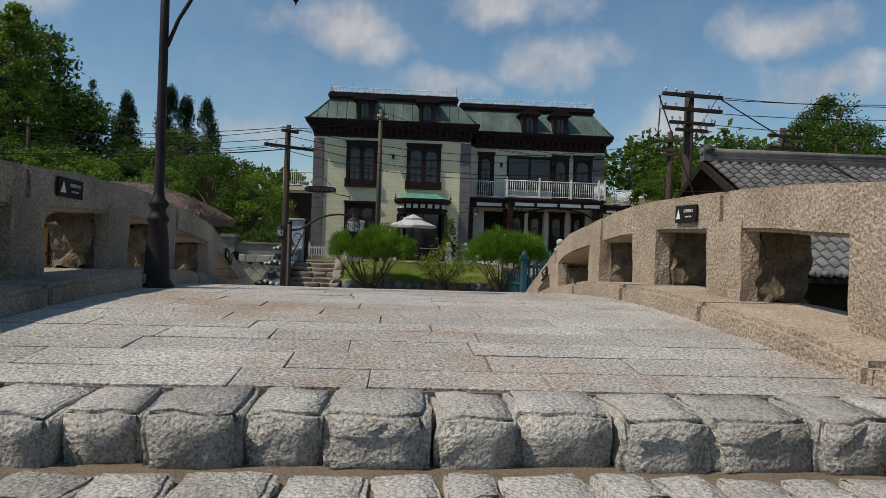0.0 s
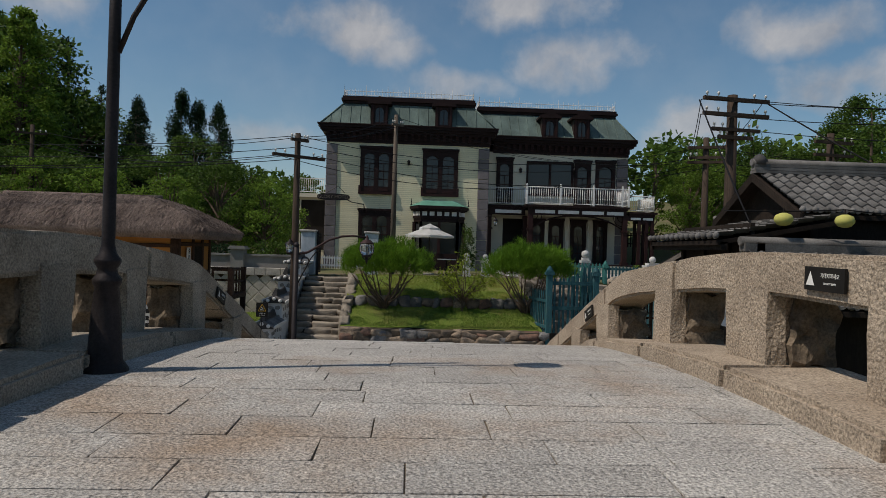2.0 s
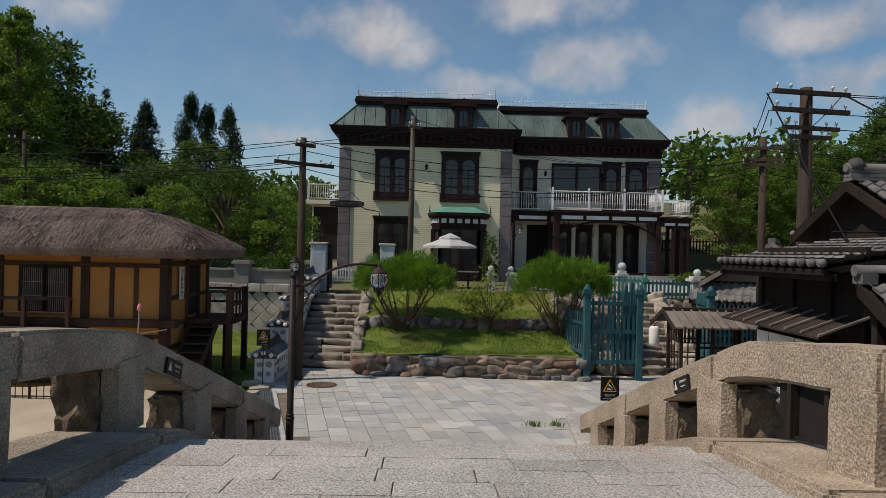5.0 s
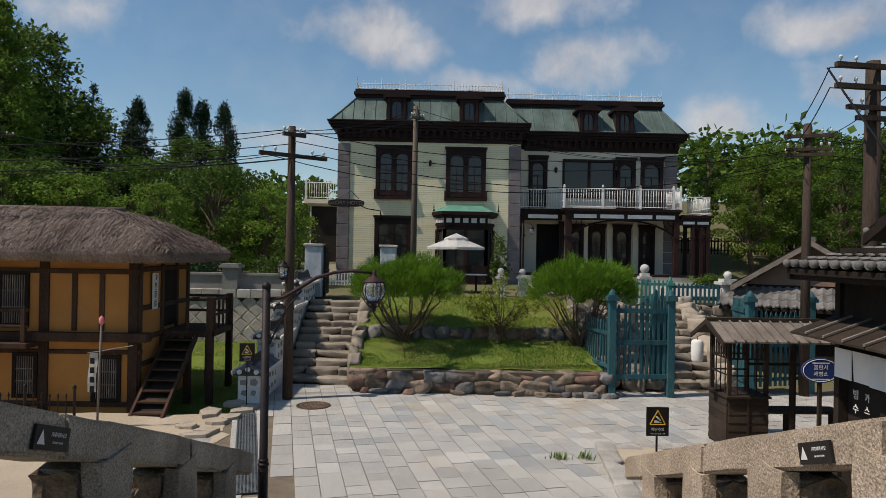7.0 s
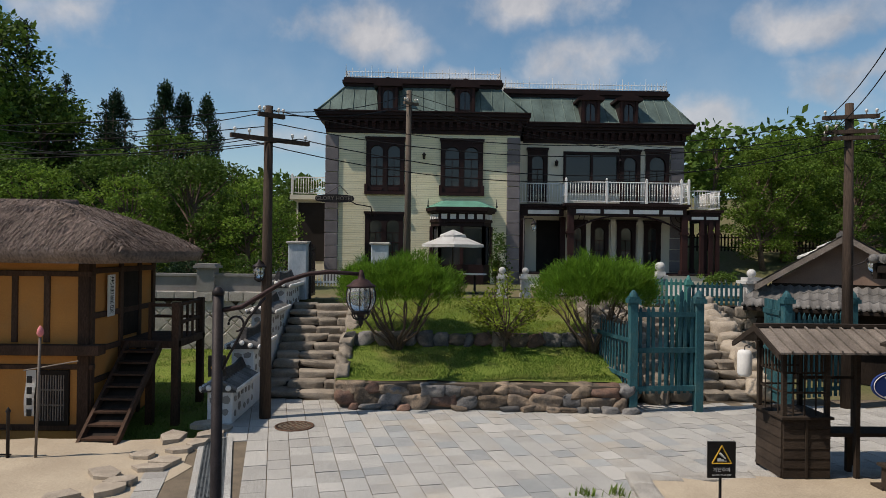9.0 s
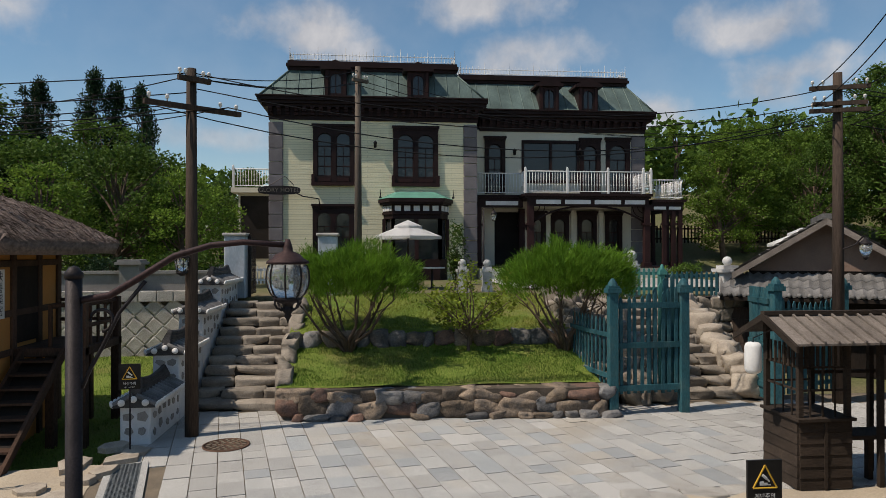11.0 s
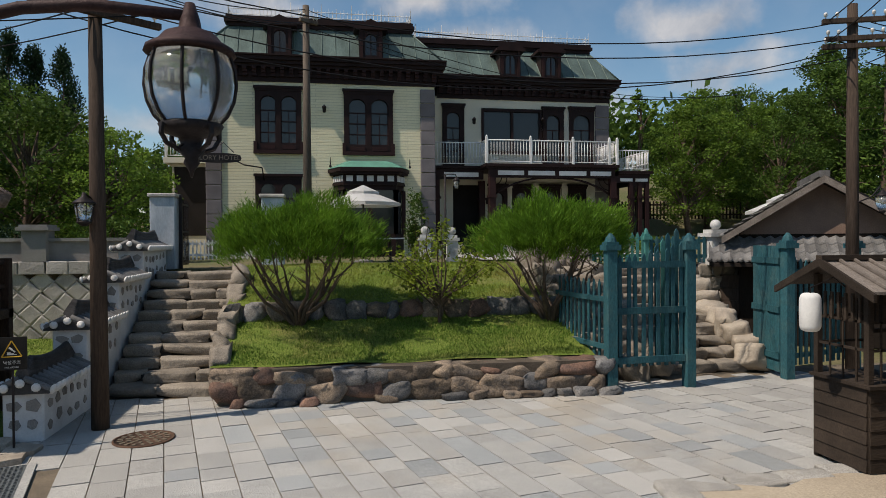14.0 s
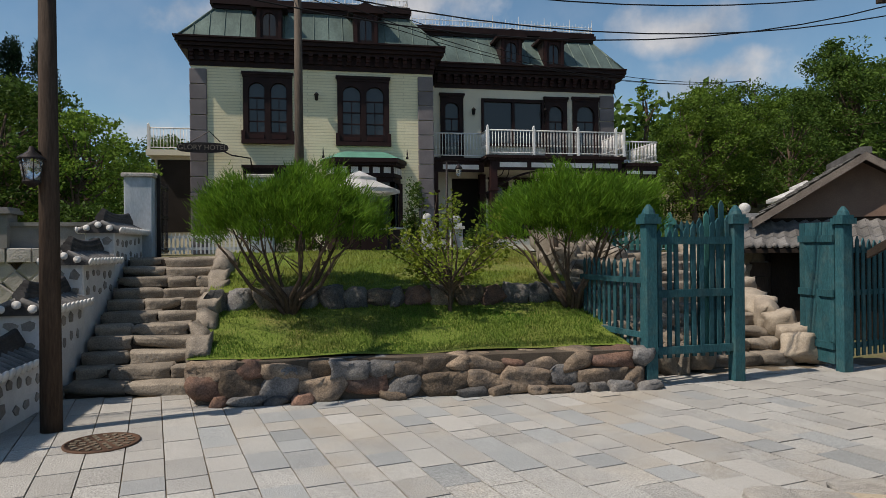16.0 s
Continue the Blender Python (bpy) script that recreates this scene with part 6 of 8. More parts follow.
# ---- gate pillars at the head of the stair, low white fence ----
def pillar(x, y, w, h, z, material, label):
    t = thing("gate_pillar", label, "pillar", "pillars at the stair head", at=(x, y, z))
    box_part("shaft", (-w / 2, w / 2, -w / 2, w / 2, 0, h), material, t, bevel=0.015)
    box_part("capstone", (-w / 2 - 0.05, w / 2 + 0.05, -w / 2 - 0.05, w / 2 + 0.05, h, h + 0.09), MASONRY, t, "grey stone cap", bevel=0.02)


pillar(-3.65, 6.6, 0.58, 1.78, 2.03, PILLAR_BLUE, "square gate pillar of weathered blue-white render")
pillar(-1.03, 6.6, 0.54, 1.78, 2.03, PILLAR_BLUE, "square pale pillar half hidden by the pine bush")
g = thing("iron_gate", "dark open iron gate leaf beside the blue pillar", "gate", at=(-3.3, 6.65, 2.03))
for i in range(7):
    bm = B(); tube(bm, [(0.02, 0.05 + i * 0.14, 0.08), (0.02, 0.05 + i * 0.14, 1.75)], 0.012, 5); part("bar", bm, IRON, g)
for z in (0.12, 0.9, 1.6):
    bm = B(); bx(bm, 0.0, 0.04, 0.0, 0.95, z, z + 0.05); part("rail", bm, IRON, g)
box_part("stile", (-0.03, 0.05, -0.02, 0.05, 0.0, 1.85), IRON, g)


def picket_fence(name, label, pts, z, h, material, step=0.16, w=0.075, rails=(0.22, 0.75), pointed=True, curve=0.0, group=""):
    """Flat pickets on two rails, between given corner points."""
    t = thing(name, label, "fence", group, at=(pts[0][0], pts[0][1], z))
    bm = B()
    if pointed:
        prism(bm, [(-w / 2, 0.04), (w / 2, 0.04), (w / 2, h - 0.08), (0, h), (-w / 2, h - 0.08)], "y", -0.012, 0.012)
    else:
        bx(bm, -w / 2, w / 2, -0.012, 0.012, 0.04, h)
    me = mesh_of("picket", bm, material)
    for (xa, ya), (xb, yb) in zip(pts, pts[1:]):
        L = math.hypot(xb - xa, yb - ya)
        a = math.degrees(math.atan2(yb - ya, xb - xa))
        k = max(1, int(L / step))
        for i in range(k):
            f = (i + 0.5) / k
            s = 1 - curve * math.sin(math.pi * f)
            piece("picket", me, t, pose(xa + (xb - xa) * f - pts[0][0], ya + (yb - ya) * f - pts[0][1], 0, 0, 0, a) @ Matrix.Diagonal((1, 1, s, 1)))
        for r in rails:
            bm = B(); bx(bm, 0, L, 0.013, 0.06, h * r, h * r + 0.09)
            o = part("rail", bm, material, t); o.matrix_basis = pose(xa - pts[0][0], ya - pts[0][1], 0, 0, 0, a)
    return t


picket_fence("white_fence", "low white picket fence beside the house", [(-6.5, 14.0), (-1.6, 14.0)], 2.03, 0.75, WHITE_IRON, 0.13, 0.05, group="low garden fences")
picket_fence("garden_fence", "faded green picket fence along the upper yard", [(7.2, 5.6), (8.6, 5.4)], 2.03, 0.85, TEAL_PALE, 0.13, group="low garden fences")
picket_fence("garden_fence", "dark green picket fence along the upper yard", [(8.7, 5.4), (10.25, 5.2)], 2.03, 0.75, TEAL, 0.14, group="low garden fences")
picket_fence("garden_fence", "dark green picket fence along the upper yard", [(10.75, 5.2), (12.3, 5.2)], 2.03, 0.75, TEAL, 0.14, group="low garden fences")
picket_fence("hill_fence", "dark wooden fence along the grassy slope", [(14.9, 25.5), (24, 24.0)], ground_z(18, 25), 1.1, DARK_WOOD, 0.2, 0.09)


def capped_post(x, y, z, h, s=0.19, material=None, name="fence_post", label="teal painted timber post with a pointed cap", group="gate posts"):
    m = material or TEAL
    t = thing(name, label, "post", group, at=(x, y, z))
    box_part("shaft", (-s / 2, s / 2, -s / 2, s / 2, -0.02, h - 0.3), m, t, bevel=0.012)
    bm = B(); a = s / 2
    bx(bm, -a - 0.045, a + 0.045, -a - 0.045, a + 0.045, h - 0.3, h - 0.2); bx(bm, -a - 0.015, a + 0.015, -a - 0.015, a + 0.015, h - 0.2, h - 0.15)
    lathe(bm, [(a * 1.15, h - 0.15), (a * 0.9, h - 0.08), (0.025, h)], n=8, flat=True)
    part("cap", bm, m, t)
    return t


capped_post(5.2, 0.0, 0, 2.8); capped_post(6.77, 0.12, 0, 2.8); capped_post(8.97, 0.36, 0, 2.8); capped_post(10.9, 0.9, 0, 2.78)
capped_post(8.62, 5.4, 2.03, 0.95, 0.13, TEAL_PALE, label="faded green fence post in the upper yard", group="upper yard posts")
capped_post(7.15, 5.6, 2.03, 0.95, 0.13, TEAL_PALE, label="faded green fence post in the upper yard", group="upper yard posts")

gate = thing("picket_gate", "peeling teal picket gate panel fixed between two posts", "gate", at=(5.3, 0.01, 0))
ga = math.degrees(math.atan2(0.12, 1.57))
rs = random.Random(8)
for i in range(9):
    x = 0.09 + i * 0.152
    top = 2.42 + 0.22 * (i / 8) ** 2
    bm = B(); prism(bm, [(x - 0.036, 0.42), (x + 0.036, 0.42), (x + 0.036, top - 0.07), (x, top), (x - 0.036, top - 0.07)], "y", -0.015, 0.012)
    o = part("picket", bm, TEAL, gate); o.matrix_basis = pose(0, 0, 0, 0, rs.uniform(-0.6, 0.6), ga)
for i in range(5):
    x = 0.76 + i * 0.125
    top = 2.5 + 0.1 * i
    bm = B(); prism(bm, [(x - 0.045, 0.5), (x + 0.045, 0.5), (x + 0.045, top - 0.07), (x, top), (x - 0.045, top - 0.07)], "y", 0.09, 0.115)
    o = part("back_board", bm, TEAL_PALE if i == 2 else TEAL, gate); o.matrix_basis = pose(0, 0, 0, 0, rs.uniform(-0.8, 0.8), ga)
for z in (0.48, 1.36, 2.18):
    bm = B(); bx(bm, -0.02, 1.42, -0.05, -0.016, z, z + 0.12)
    o = part("rail", bm, TEAL, gate); o.matrix_basis = pose(0, 0, 0, 0, 0, ga)
picket_fence("lawn_fence", "teal picket fence closing the side of the lawn", [(5.2, 0.12), (5.05, 1.0), (4.95, 2.0)], 0.42, 1.55, TEAL, 0.16, 0.07, (0.2, 0.75))
leaf_ = thing("gate_leaf", "open teal boarded gate leaf hung on the post", "gate", at=(8.9, 0.45, 0.1), turn=84)
for i in range(6):
    bm = B(); bx(bm, 0.03 + i * 0.16, 0.185 + i * 0.16, -0.02, 0.02, 0.0, 2.45); part("board", bm, TEAL, leaf_)
for z in (0.25, 1.15, 2.1):
    bm = B(); bx(bm, 0.02, 0.99, 0.021, 0.055, z, z + 0.12); part("batten", bm, TEAL, leaf_)
bm = B(); prism(bm, [(0.05, 0.38), (0.17, 0.38), (0.95, 2.08), (0.83, 2.08)], "y", 0.021, 0.05); part("brace", bm, TEAL, leaf_)
picket_fence("gate_fence", "teal picket fence beyond the gate opening", [(9.08, 0.38), (10.8, 0.86)], 0.2, 2.15, TEAL, 0.16, 0.08, (0.08, 0.5, 0.84), curve=0.06)

# ---- stair on the gate side with pale rocks ----
gs = thing("garden_stair", "rough stone garden stair flanked by pale rocks", "stair", at=(7.8, 2.5, 0))
gs["kind"] = "structure"
GI = Matrix.Translation((-7.8, -2.5, 0))
rs = random.Random(12)
bm = B()
for i in range(10):
    bx(bm, 6.7, 8.85, 1.35 + 0.36 * i, 5.6, max(0.2 * i - 0.1, -0.05), 0.2 * (i + 1) - 0.06)
o = part("stair_core", bm, MORTAR, gs); o.matrix_basis = GI
garden_rock = [boulder(170 + i, STEP_STONE, 2, 0.12, "rock", 0.12) for i in range(6)]
pale_rock = [boulder(180 + i, PALE_ROCK, 2, 0.14, "rock", 0.15) for i in range(6)]
for i in range(10):
    x = 6.75
    while x < 8.75:
        w = min(rs.uniform(0.4, 0.95), 8.85 - x)
        piece("step_stone", rs.choice(garden_rock), gs, GI @ put(x + w / 2, 1.45 + 0.36 * i + rs.uniform(-0.04, 0.04), 0.2 * (i + 1) - 0.11, w * 1.02, 0.5, 0.25, rs.uniform(-5, 5)))
        x += w
for i in range(12):
    for j in range(3):
        y = 1.2 + 0.33 * i
        piece("flank_rock", rs.choice(pale_rock), gs, GI @ put(8.85 + 0.32 * j + rs.uniform(-0.06, 0.06), y + 0.2 * j, 0.3 + 0.16 * i - 0.24 * j + rs.uniform(-0.05, 0.05), rs.uniform(0.4, 0.6), rs.uniform(0.45, 0.65), rs.uniform(0.4, 0.6), rs.uniform(0, 180), rs.uniform(-20, 20)))
for i in range(5):
    for j in range(12):
        piece("flank_rock", rs.choice(garden_rock), gs, GI @ put(5.25 + 0.34 * i + rs.uniform(-0.06, 0.06), 1.0 + 0.36 * j, 0.25 + 0.17 * j + rs.uniform(-0.08, 0.08) + (0.12 if i < 2 else 0), rs.uniform(0.4, 0.55), rs.uniform(0.4, 0.6), rs.uniform(0.5, 0.7), rs.uniform(0, 180), rs.uniform(-15, 15)))
rub = thing("rubble_wall", "dark rubble retaining wall beside the garden stair", "wall", at=(10.5, 5.2, 1))
rub["kind"] = "structure"
bm = B(); bx(bm, -1.3, 6.0, 0.15, 0.5, -1.1, 1.02); part("wall_core", bm, MORTAR, rub)
for j in range(6):
    x = -1.35
    while x < 1.6:
        w = rs.uniform(0.25, 0.5)
        piece("rubble_stone", rs.choice(garden_rock), rub, put(x + w / 2, 0.12, -0.85 + 0.34 * j + rs.uniform(-0.04, 0.04), w * 1.05, 0.34, 0.37, rs.uniform(-8, 8), 0, rs.uniform(-20, 20)))
        x += w * 0.97


PALE_STONE = mat("pale_weathered_stone", (0.56, 0.55, 0.52), (0.42, 0.41, 0.39), rough=0.9, scale=3, grain=45, grain_amt=0.2, bump=0.4, stain=(0.28, 0.27, 0.25), stain_scale=3.0, stain_amt=0.5)


def ball_post(x, y, z, h, w=0.34, group="white ball posts"):
    t = thing("stone_post", "white stone post with a round ball top", "post", group, at=(x, y, z))
    bm = B(); bx(bm, -w / 2, w / 2, -w / 2, w / 2, 0, h * 0.62); bx(bm, -w * 0.6, w * 0.6, -w * 0.6, w * 0.6, 0, h * 0.14)
    part("shaft", bm, PALE_STONE, t)
    bm = B(); bx(bm, -w * 0.65, w * 0.65, -w * 0.65, w * 0.65, h * 0.62, h * 0.7); bx(bm, -w * 0.45, w * 0.45, -w * 0.45, w * 0.45, h * 0.7, h * 0.78)
    part("cap", bm, PALE_STONE, t)
    bm = B(); r = h * 0.115; lathe(bm, [(r * math.sin(math.pi * i / 8) + 0.002, r - r * math.cos(math.pi * i / 8)) for i in range(9)], (0, 0, h * 0.77), 14)
    part("ball", bm, PALE_STONE, t)


ball_post(7.9, 5.9, 2.0, 1.38, 0.3); ball_post(10.5, 5.2, 2.0, 1.2, 0.5); ball_post(11.45, 5.2, 2.0, 1.05, 0.4)
ball_post(3.14, 8.18, 2.03, 1.08, 0.3); ball_post(4.02, 8.6, 2.03, 1.06, 0.3)
for k, x in enumerate((-6.6, -8.1, -9.3, -11.0)):
    t = thing("stone_lantern", "small stone garden lantern behind the parapet", "lantern", "garden lanterns", at=(x, 11.4, 2.03))
    bm = B(); lathe(bm, [(0.2, 0.0), (0.2, 0.1), (0.09, 0.14), (0.09, 0.5), (0.18, 0.56), (0.16, 0.6)], n=8, flat=True); part("base", bm, MASONRY, t)
    bm = B(); lathe(bm, [(0.13, 0.6), (0.13, 0.8)], n=8, flat=True); part("light_box", bm, IRON, t)
    bm = B(); lathe(bm, [(0.19, 0.8), (0.16, 0.86), (0.06, 0.94), (0.03, 1.0)], n=8, flat=True); part("cap", bm, KERB_STONE, t)


# ---- parasols ----
def parasol(x, y, z, r, top):
    t = thing("parasol", "white two-tier parasol on a pole", "parasol", "white parasols", at=(x, y, z))
    H = top - z
    bm = B(); tube(bm, [(0, 0, 0), (0, 0, H - 0.05)], 0.025, 8); part("pole", bm, DARK_WOOD, t)
    for nm, r0, r1, z0, z1 in (("canopy", r, r * 0.32, H - 0.58, H - 0.26), ("vent_canopy", r * 0.42, 0.03, H - 0.22, H - 0.02)):
        bm = B(); n = 8
        lo = [bm.verts.new((r0 * math.cos(2 * math.pi * i / n), r0 * math.sin(2 * math.pi * i / n), z0)) for i in range(n)]
        hi = [bm.verts.new((r1 * math.cos(2 * math.pi * i / n), r1 * math.sin(2 * math.pi * i / n), z1)) for i in range(n)]
        va = [bm.verts.new(v.co - Vector((0, 0, 0.09 + 0.02 * (i % 2)))) for i, v in enumerate(lo)]
        for i in range(n):
            j = (i + 1) % n
            bm.faces.new((lo[i], lo[j], hi[j], hi[i])); bm.faces.new((va[i], va[j], lo[j], lo[i]))
        bm.faces.new(hi)
        bmesh.ops.solidify(bm, geom=bm.faces[:], thickness=0.006)
        part(nm, bm, WHITE_CLOTH, t)
    for i in range(8):
        a = 2 * math.pi * i / 8
        bm = B(); tube(bm, [(0, 0, H - 0.3), (r * math.cos(a), r * math.sin(a), H - 0.6)], 0.008, 4); part("rib", bm, DARK_WOOD, t)
    bm = B(); lathe(bm, [(0.3, 0), (0.3, 0.06), (0.05, 0.1)], n=12); part("base", bm, CONCRETE, t)


parasol(1.49, 10.2, 2.03, 1.18, 4.47); parasol(15.33, 9.0, 2.03, 1.15, 4.19)
t = thing("garden_table", "round pale garden table under the parasol", "table", at=(2.35, 10.4, 2.03))
bm = B(); lathe(bm, [(0.45, 0.72), (0.46, 0.74), (0.45, 0.76)], n=20); part("tabletop", bm, WHITE_PLASTER, t)
bm = B(); lathe(bm, [(0.22, 0.0), (0.05, 0.06), (0.04, 0.72)], n=10); part("pedestal", bm, IRON, t)

# ---- yard lamp ----
t = thing("yard_lamp", "black twin-lantern lamp post before the porch", "lamp post", at=(4.45, 12.0, 2.03))
bm = B(); tube(bm, [(0, 0, 0), (0, 0, 0.5), (0, 0, 2.95)], [0.07, 0.045, 0.03], 10); part("post", bm, IRON, t)
bm = B(); tube(bm, [(-0.12, 0, 2.9), (0, 0, 2.98), (0.36, 0, 2.98), (0.4, 0, 2.9)], 0.018, 6); part("arm", bm, IRON, t)
for x in (0.4,):
    bm = B(); lathe(bm, [(0.06, 0.0), (0.11, 0.24)], (x, 0, 2.48), 6); part("lantern_glass", bm, LAMP_GLASS, t)
    bm = B(); lathe(bm, [(0.14, 0.0), (0.1, 0.08), (0.02, 0.18)], (x, 0, 2.72), 6); part("lantern_cap", bm, IRON, t)


# ---- hanging street lantern ----
def street_lantern(parent, x, y, z, s=1.0):
    """Globe-shaped glass lantern with ribs, hung by its cap; z is the finial's tip."""
    L = part("lantern", B(), RUST, parent, "ribbed glass globe lantern with a rust-brown cap"); L.matrix_basis = pose(x, y, z) @ Matrix.Diagonal((s, s, s, 1))
    bm = B(); lathe(bm, [(0.015, 0.55), (0.03, 0.5), (0.035, 0.47), (0.08, 0.45), (0.10, 0.425), (0.135, 0.405), (0.14, 0.39), (0.115, 0.385)], n=20)
    L.data = mesh_of("lantern_cap", bm, RUST, True)
    prof = [(0.118, 0.383), (0.132, 0.34), (0.136, 0.29), (0.128, 0.24), (0.108, 0.195), (0.085, 0.17)]
    bm = B(); lathe(bm, prof, n=24); part("globe", bm, LAMP_GLASS, L, smooth=True)
    for i in range(8):
        a = 2 * math.pi * i / 8
        bm = B(); tube(bm, [((r + 0.004) * math.cos(a), (r + 0.004) * math.sin(a), h) for r, h in prof], 0.0055, 5); part("rib", bm, IRON, L)
    bm = B(); lathe(bm, [(0.088, 0.172), (0.10, 0.165), (0.085, 0.14), (0.04, 0.125), (0.03, 0.1), (0.045, 0.09), (0.02, 0.06), (0.025, 0.045), (0.008, 0.02), (0.004, 0.0)], n=16)
    part("base_cup", bm, IRON, L)
    for i in range(4):
        a = math.pi / 4 + 2 * math.pi * i / 4
        bm = B(); tube(bm, [(r * math.cos(a), r * math.sin(a), h) for r, h in ((0.1, 0.16), (0.105, 0.13), (0.085, 0.1), (0.05, 0.085), (0.03, 0.1))], 0.008, 5)
        part("scroll", bm, IRON, L)


lamp = thing("gooseneck_lamp", "dark iron lamp post with curved rusty arm and lantern", "street lamp", at=(-1.56, -8.95, 0.0))
bm = B(); tube(bm, [(0, 0, 0.0), (0, 0, 1.0), (0, 0, 1.02), (0, 0, 3.2)], [0.062, 0.06, 0.052, 0.05], 14); lathe(bm, [(0.055, 3.2), (0.058, 3.23), (0.03, 3.27), (0.005, 3.28)], n=14)
for z, r in ((1.0, 0.075), (1.05, 0.066), (0.92, 0.066)):
    lathe(bm, [(r - 0.015, z - 0.025), (r, z), (r - 0.015, z + 0.025)], n=14)
lathe(bm, [(0.12, -0.02), (0.12, 0.05), (0.08, 0.4), (0.065, 0.5)], n=14)
part("post", bm, IRON, lamp, smooth=True)
bm = B(); tube(bm, [(0.05, 0, 3.06), (0.22, 0, 3.09), (0.4, 0, 3.2), (0.62, 0, 3.34), (0.85, 0, 3.41), (1.05, 0, 3.43), (1.34, 0, 3.41)], [0.024, 0.024, 0.023, 0.022, 0.021, 0.02, 0.018], 8)
part("arm", bm, RUST, lamp, smooth=True)
bm = B(); tube(bm, [(0.05, 0, 2.5), (0.1, 0, 2.62), (0.17, 0, 2.75), (0.28, 0, 2.98), (0.44, 0, 3.18)], 0.013, 6)
tube(bm, [(0.17 + 0.07 * math.cos(t), 0, 2.93 + 0.07 * math.sin(t)) for t in [0.3 * i for i in range(-5, 12)]], 0.011, 6)
part("scroll_brace", bm, IRON, lamp, smooth=True)
street_lantern(lamp, 1.34, 0, 2.9)

blamp = thing("bridge_lamp", "dark cast-iron lamp post on the bridge deck", "street lamp", at=(-1.36, -17.45, 2.34))
bm = B(); lathe(bm, [(0.15, -0.04), (0.15, 0.02), (0.13, 0.05), (0.11, 0.08), (0.092, 0.4), (0.075, 0.56), (0.092, 0.59), (0.092, 0.61), (0.07, 0.64), (0.06, 0.68), (0.084, 0.72), (0.084, 0.74), (0.055, 0.78), (0.042, 0.84), (0.038, 2.2), (0.034, 3.6)], n=16)
part("post", bm, IRON, blamp, smooth=True)
bm = B(); tube(bm, [(0.03, 0, 2.1), (0.12, 0, 2.34), (0.28, 0, 2.62), (0.5, 0, 2.9), (0.75, 0, 3.08), (1.0, 0, 3.13), (1.1, 0, 3.12)], 0.018, 8); part("arm", bm, IRON, blamp, smooth=True)
street_lantern(blamp, 1.1, 0.12, 2.56)

# ---- utility poles and cables ----
def utility_pole(x, y, z0, z1, r, arms, material, label, insul=True, turn=0.0):
    t = thing("utility_pole", label, "utility pole", "utility poles", at=(x, y, z0))
    H = z1 - z0
    bm = B(); tube(bm, [(0, 0, -0.1), (0, 0, H * 0.5), (0, 0, H)], [r * 1.2, r * 1.05, r * 0.85], 12); part("pole", bm, material, t, smooth=True)
    for z, half in arms:
        bm = B(); bx(bm, -half, half, -r - 0.07, -r + 0.02, z - z0 - 0.045, z - z0 + 0.045)
        o = part("crossarm", bm, material, t); o.matrix_basis = pose(0, 0, 0, 0, 0, turn)
        for s in (-0.9, -0.55, 0.55, 0.9):
            bm = B(); lathe(bm, [(0.012, 0.0), (0.012, 0.05), (0.035, 0.06), (0.03, 0.09), (0.038, 0.1), (0.02, 0.13)], (s * half, -r - 0.03, z - z0 + 0.045), 8); i_ = part("insulator", bm, TILE_END, o)
    return t


utility_pole(-3.0, -0.69, 0, 6.72, 0.105, [(5.98, 0.9), (6.5, 0.3)], POLE_WOOD, "brown wooden utility pole with a small lantern", turn=38)
utility_pole(-0.17, 7.3, 2.03, 9.0, 0.1, [(8.55, 0.28)], POLE_GREY, "plain grey utility pole in front of the house", turn=35)
utility_pole(9.05, -4.4, 0, 7.55, 0.15, [(7.4, 0.95), (7.0, 0.95), (6.6, 0.7), (6.4, 0.5)], POLE_WOOD, "tall brown utility pole with stacked crossarms", turn=8)
utility_pole(10.55, 0.55, 0, 7.3, 0.11, [(6.95, 0.6), (6.6, 0.55), (6.45, 0.6)], POLE_WOOD, "brown utility pole with short slanting crossarms", turn=-20)
utility_pole(-16.5, 9.2, 2.03, 8.3, 0.1, [(7.9, 0.6)], POLE_WOOD, "dark wooden utility pole among the trees", turn=20)
utility_pole(13.6, -1.5, 0, 7.2, 0.12, [(6.9, 0.7), (6.5, 0.7)], POLE_WOOD, "dark utility pole behind the tiled roofs", turn=10)
t = thing("pole_lantern", "small black lantern fixed to the wooden pole", "lantern", at=(-3.12, -0.85, 2.95))
bm = B(); tube(bm, [(0.1, 0.12, 0.35), (0.0, -0.02, 0.45), (0.0, -0.03, 0.4)], 0.014, 6); lathe(bm, [(0.16, 0.3), (0.14, 0.33), (0.04, 0.4), (0.02, 0.46)], (0, -0.03, 0), 8); part("cap", bm, IRON, t)
bm = B(); lathe(bm, [(0.09, 0.05), (0.13, 0.3)], (0, -0.03, 0), 8); part("glass", bm, LAMP_GLASS, t)
bm = B(); lathe(bm, [(0.03, -0.02), (0.1, 0.03), (0.1, 0.055)], (0, -0.03, 0), 8)
for i in range(6):
    a = 2 * math.pi * i / 6
    tube(bm, [(0.093 * math.cos(a), -0.03 + 0.093 * math.sin(a), 0.05), (0.134 * math.cos(a), -0.03 + 0.134 * math.sin(a), 0.3)], 0.007, 4)
part("cage", bm, IRON, t)

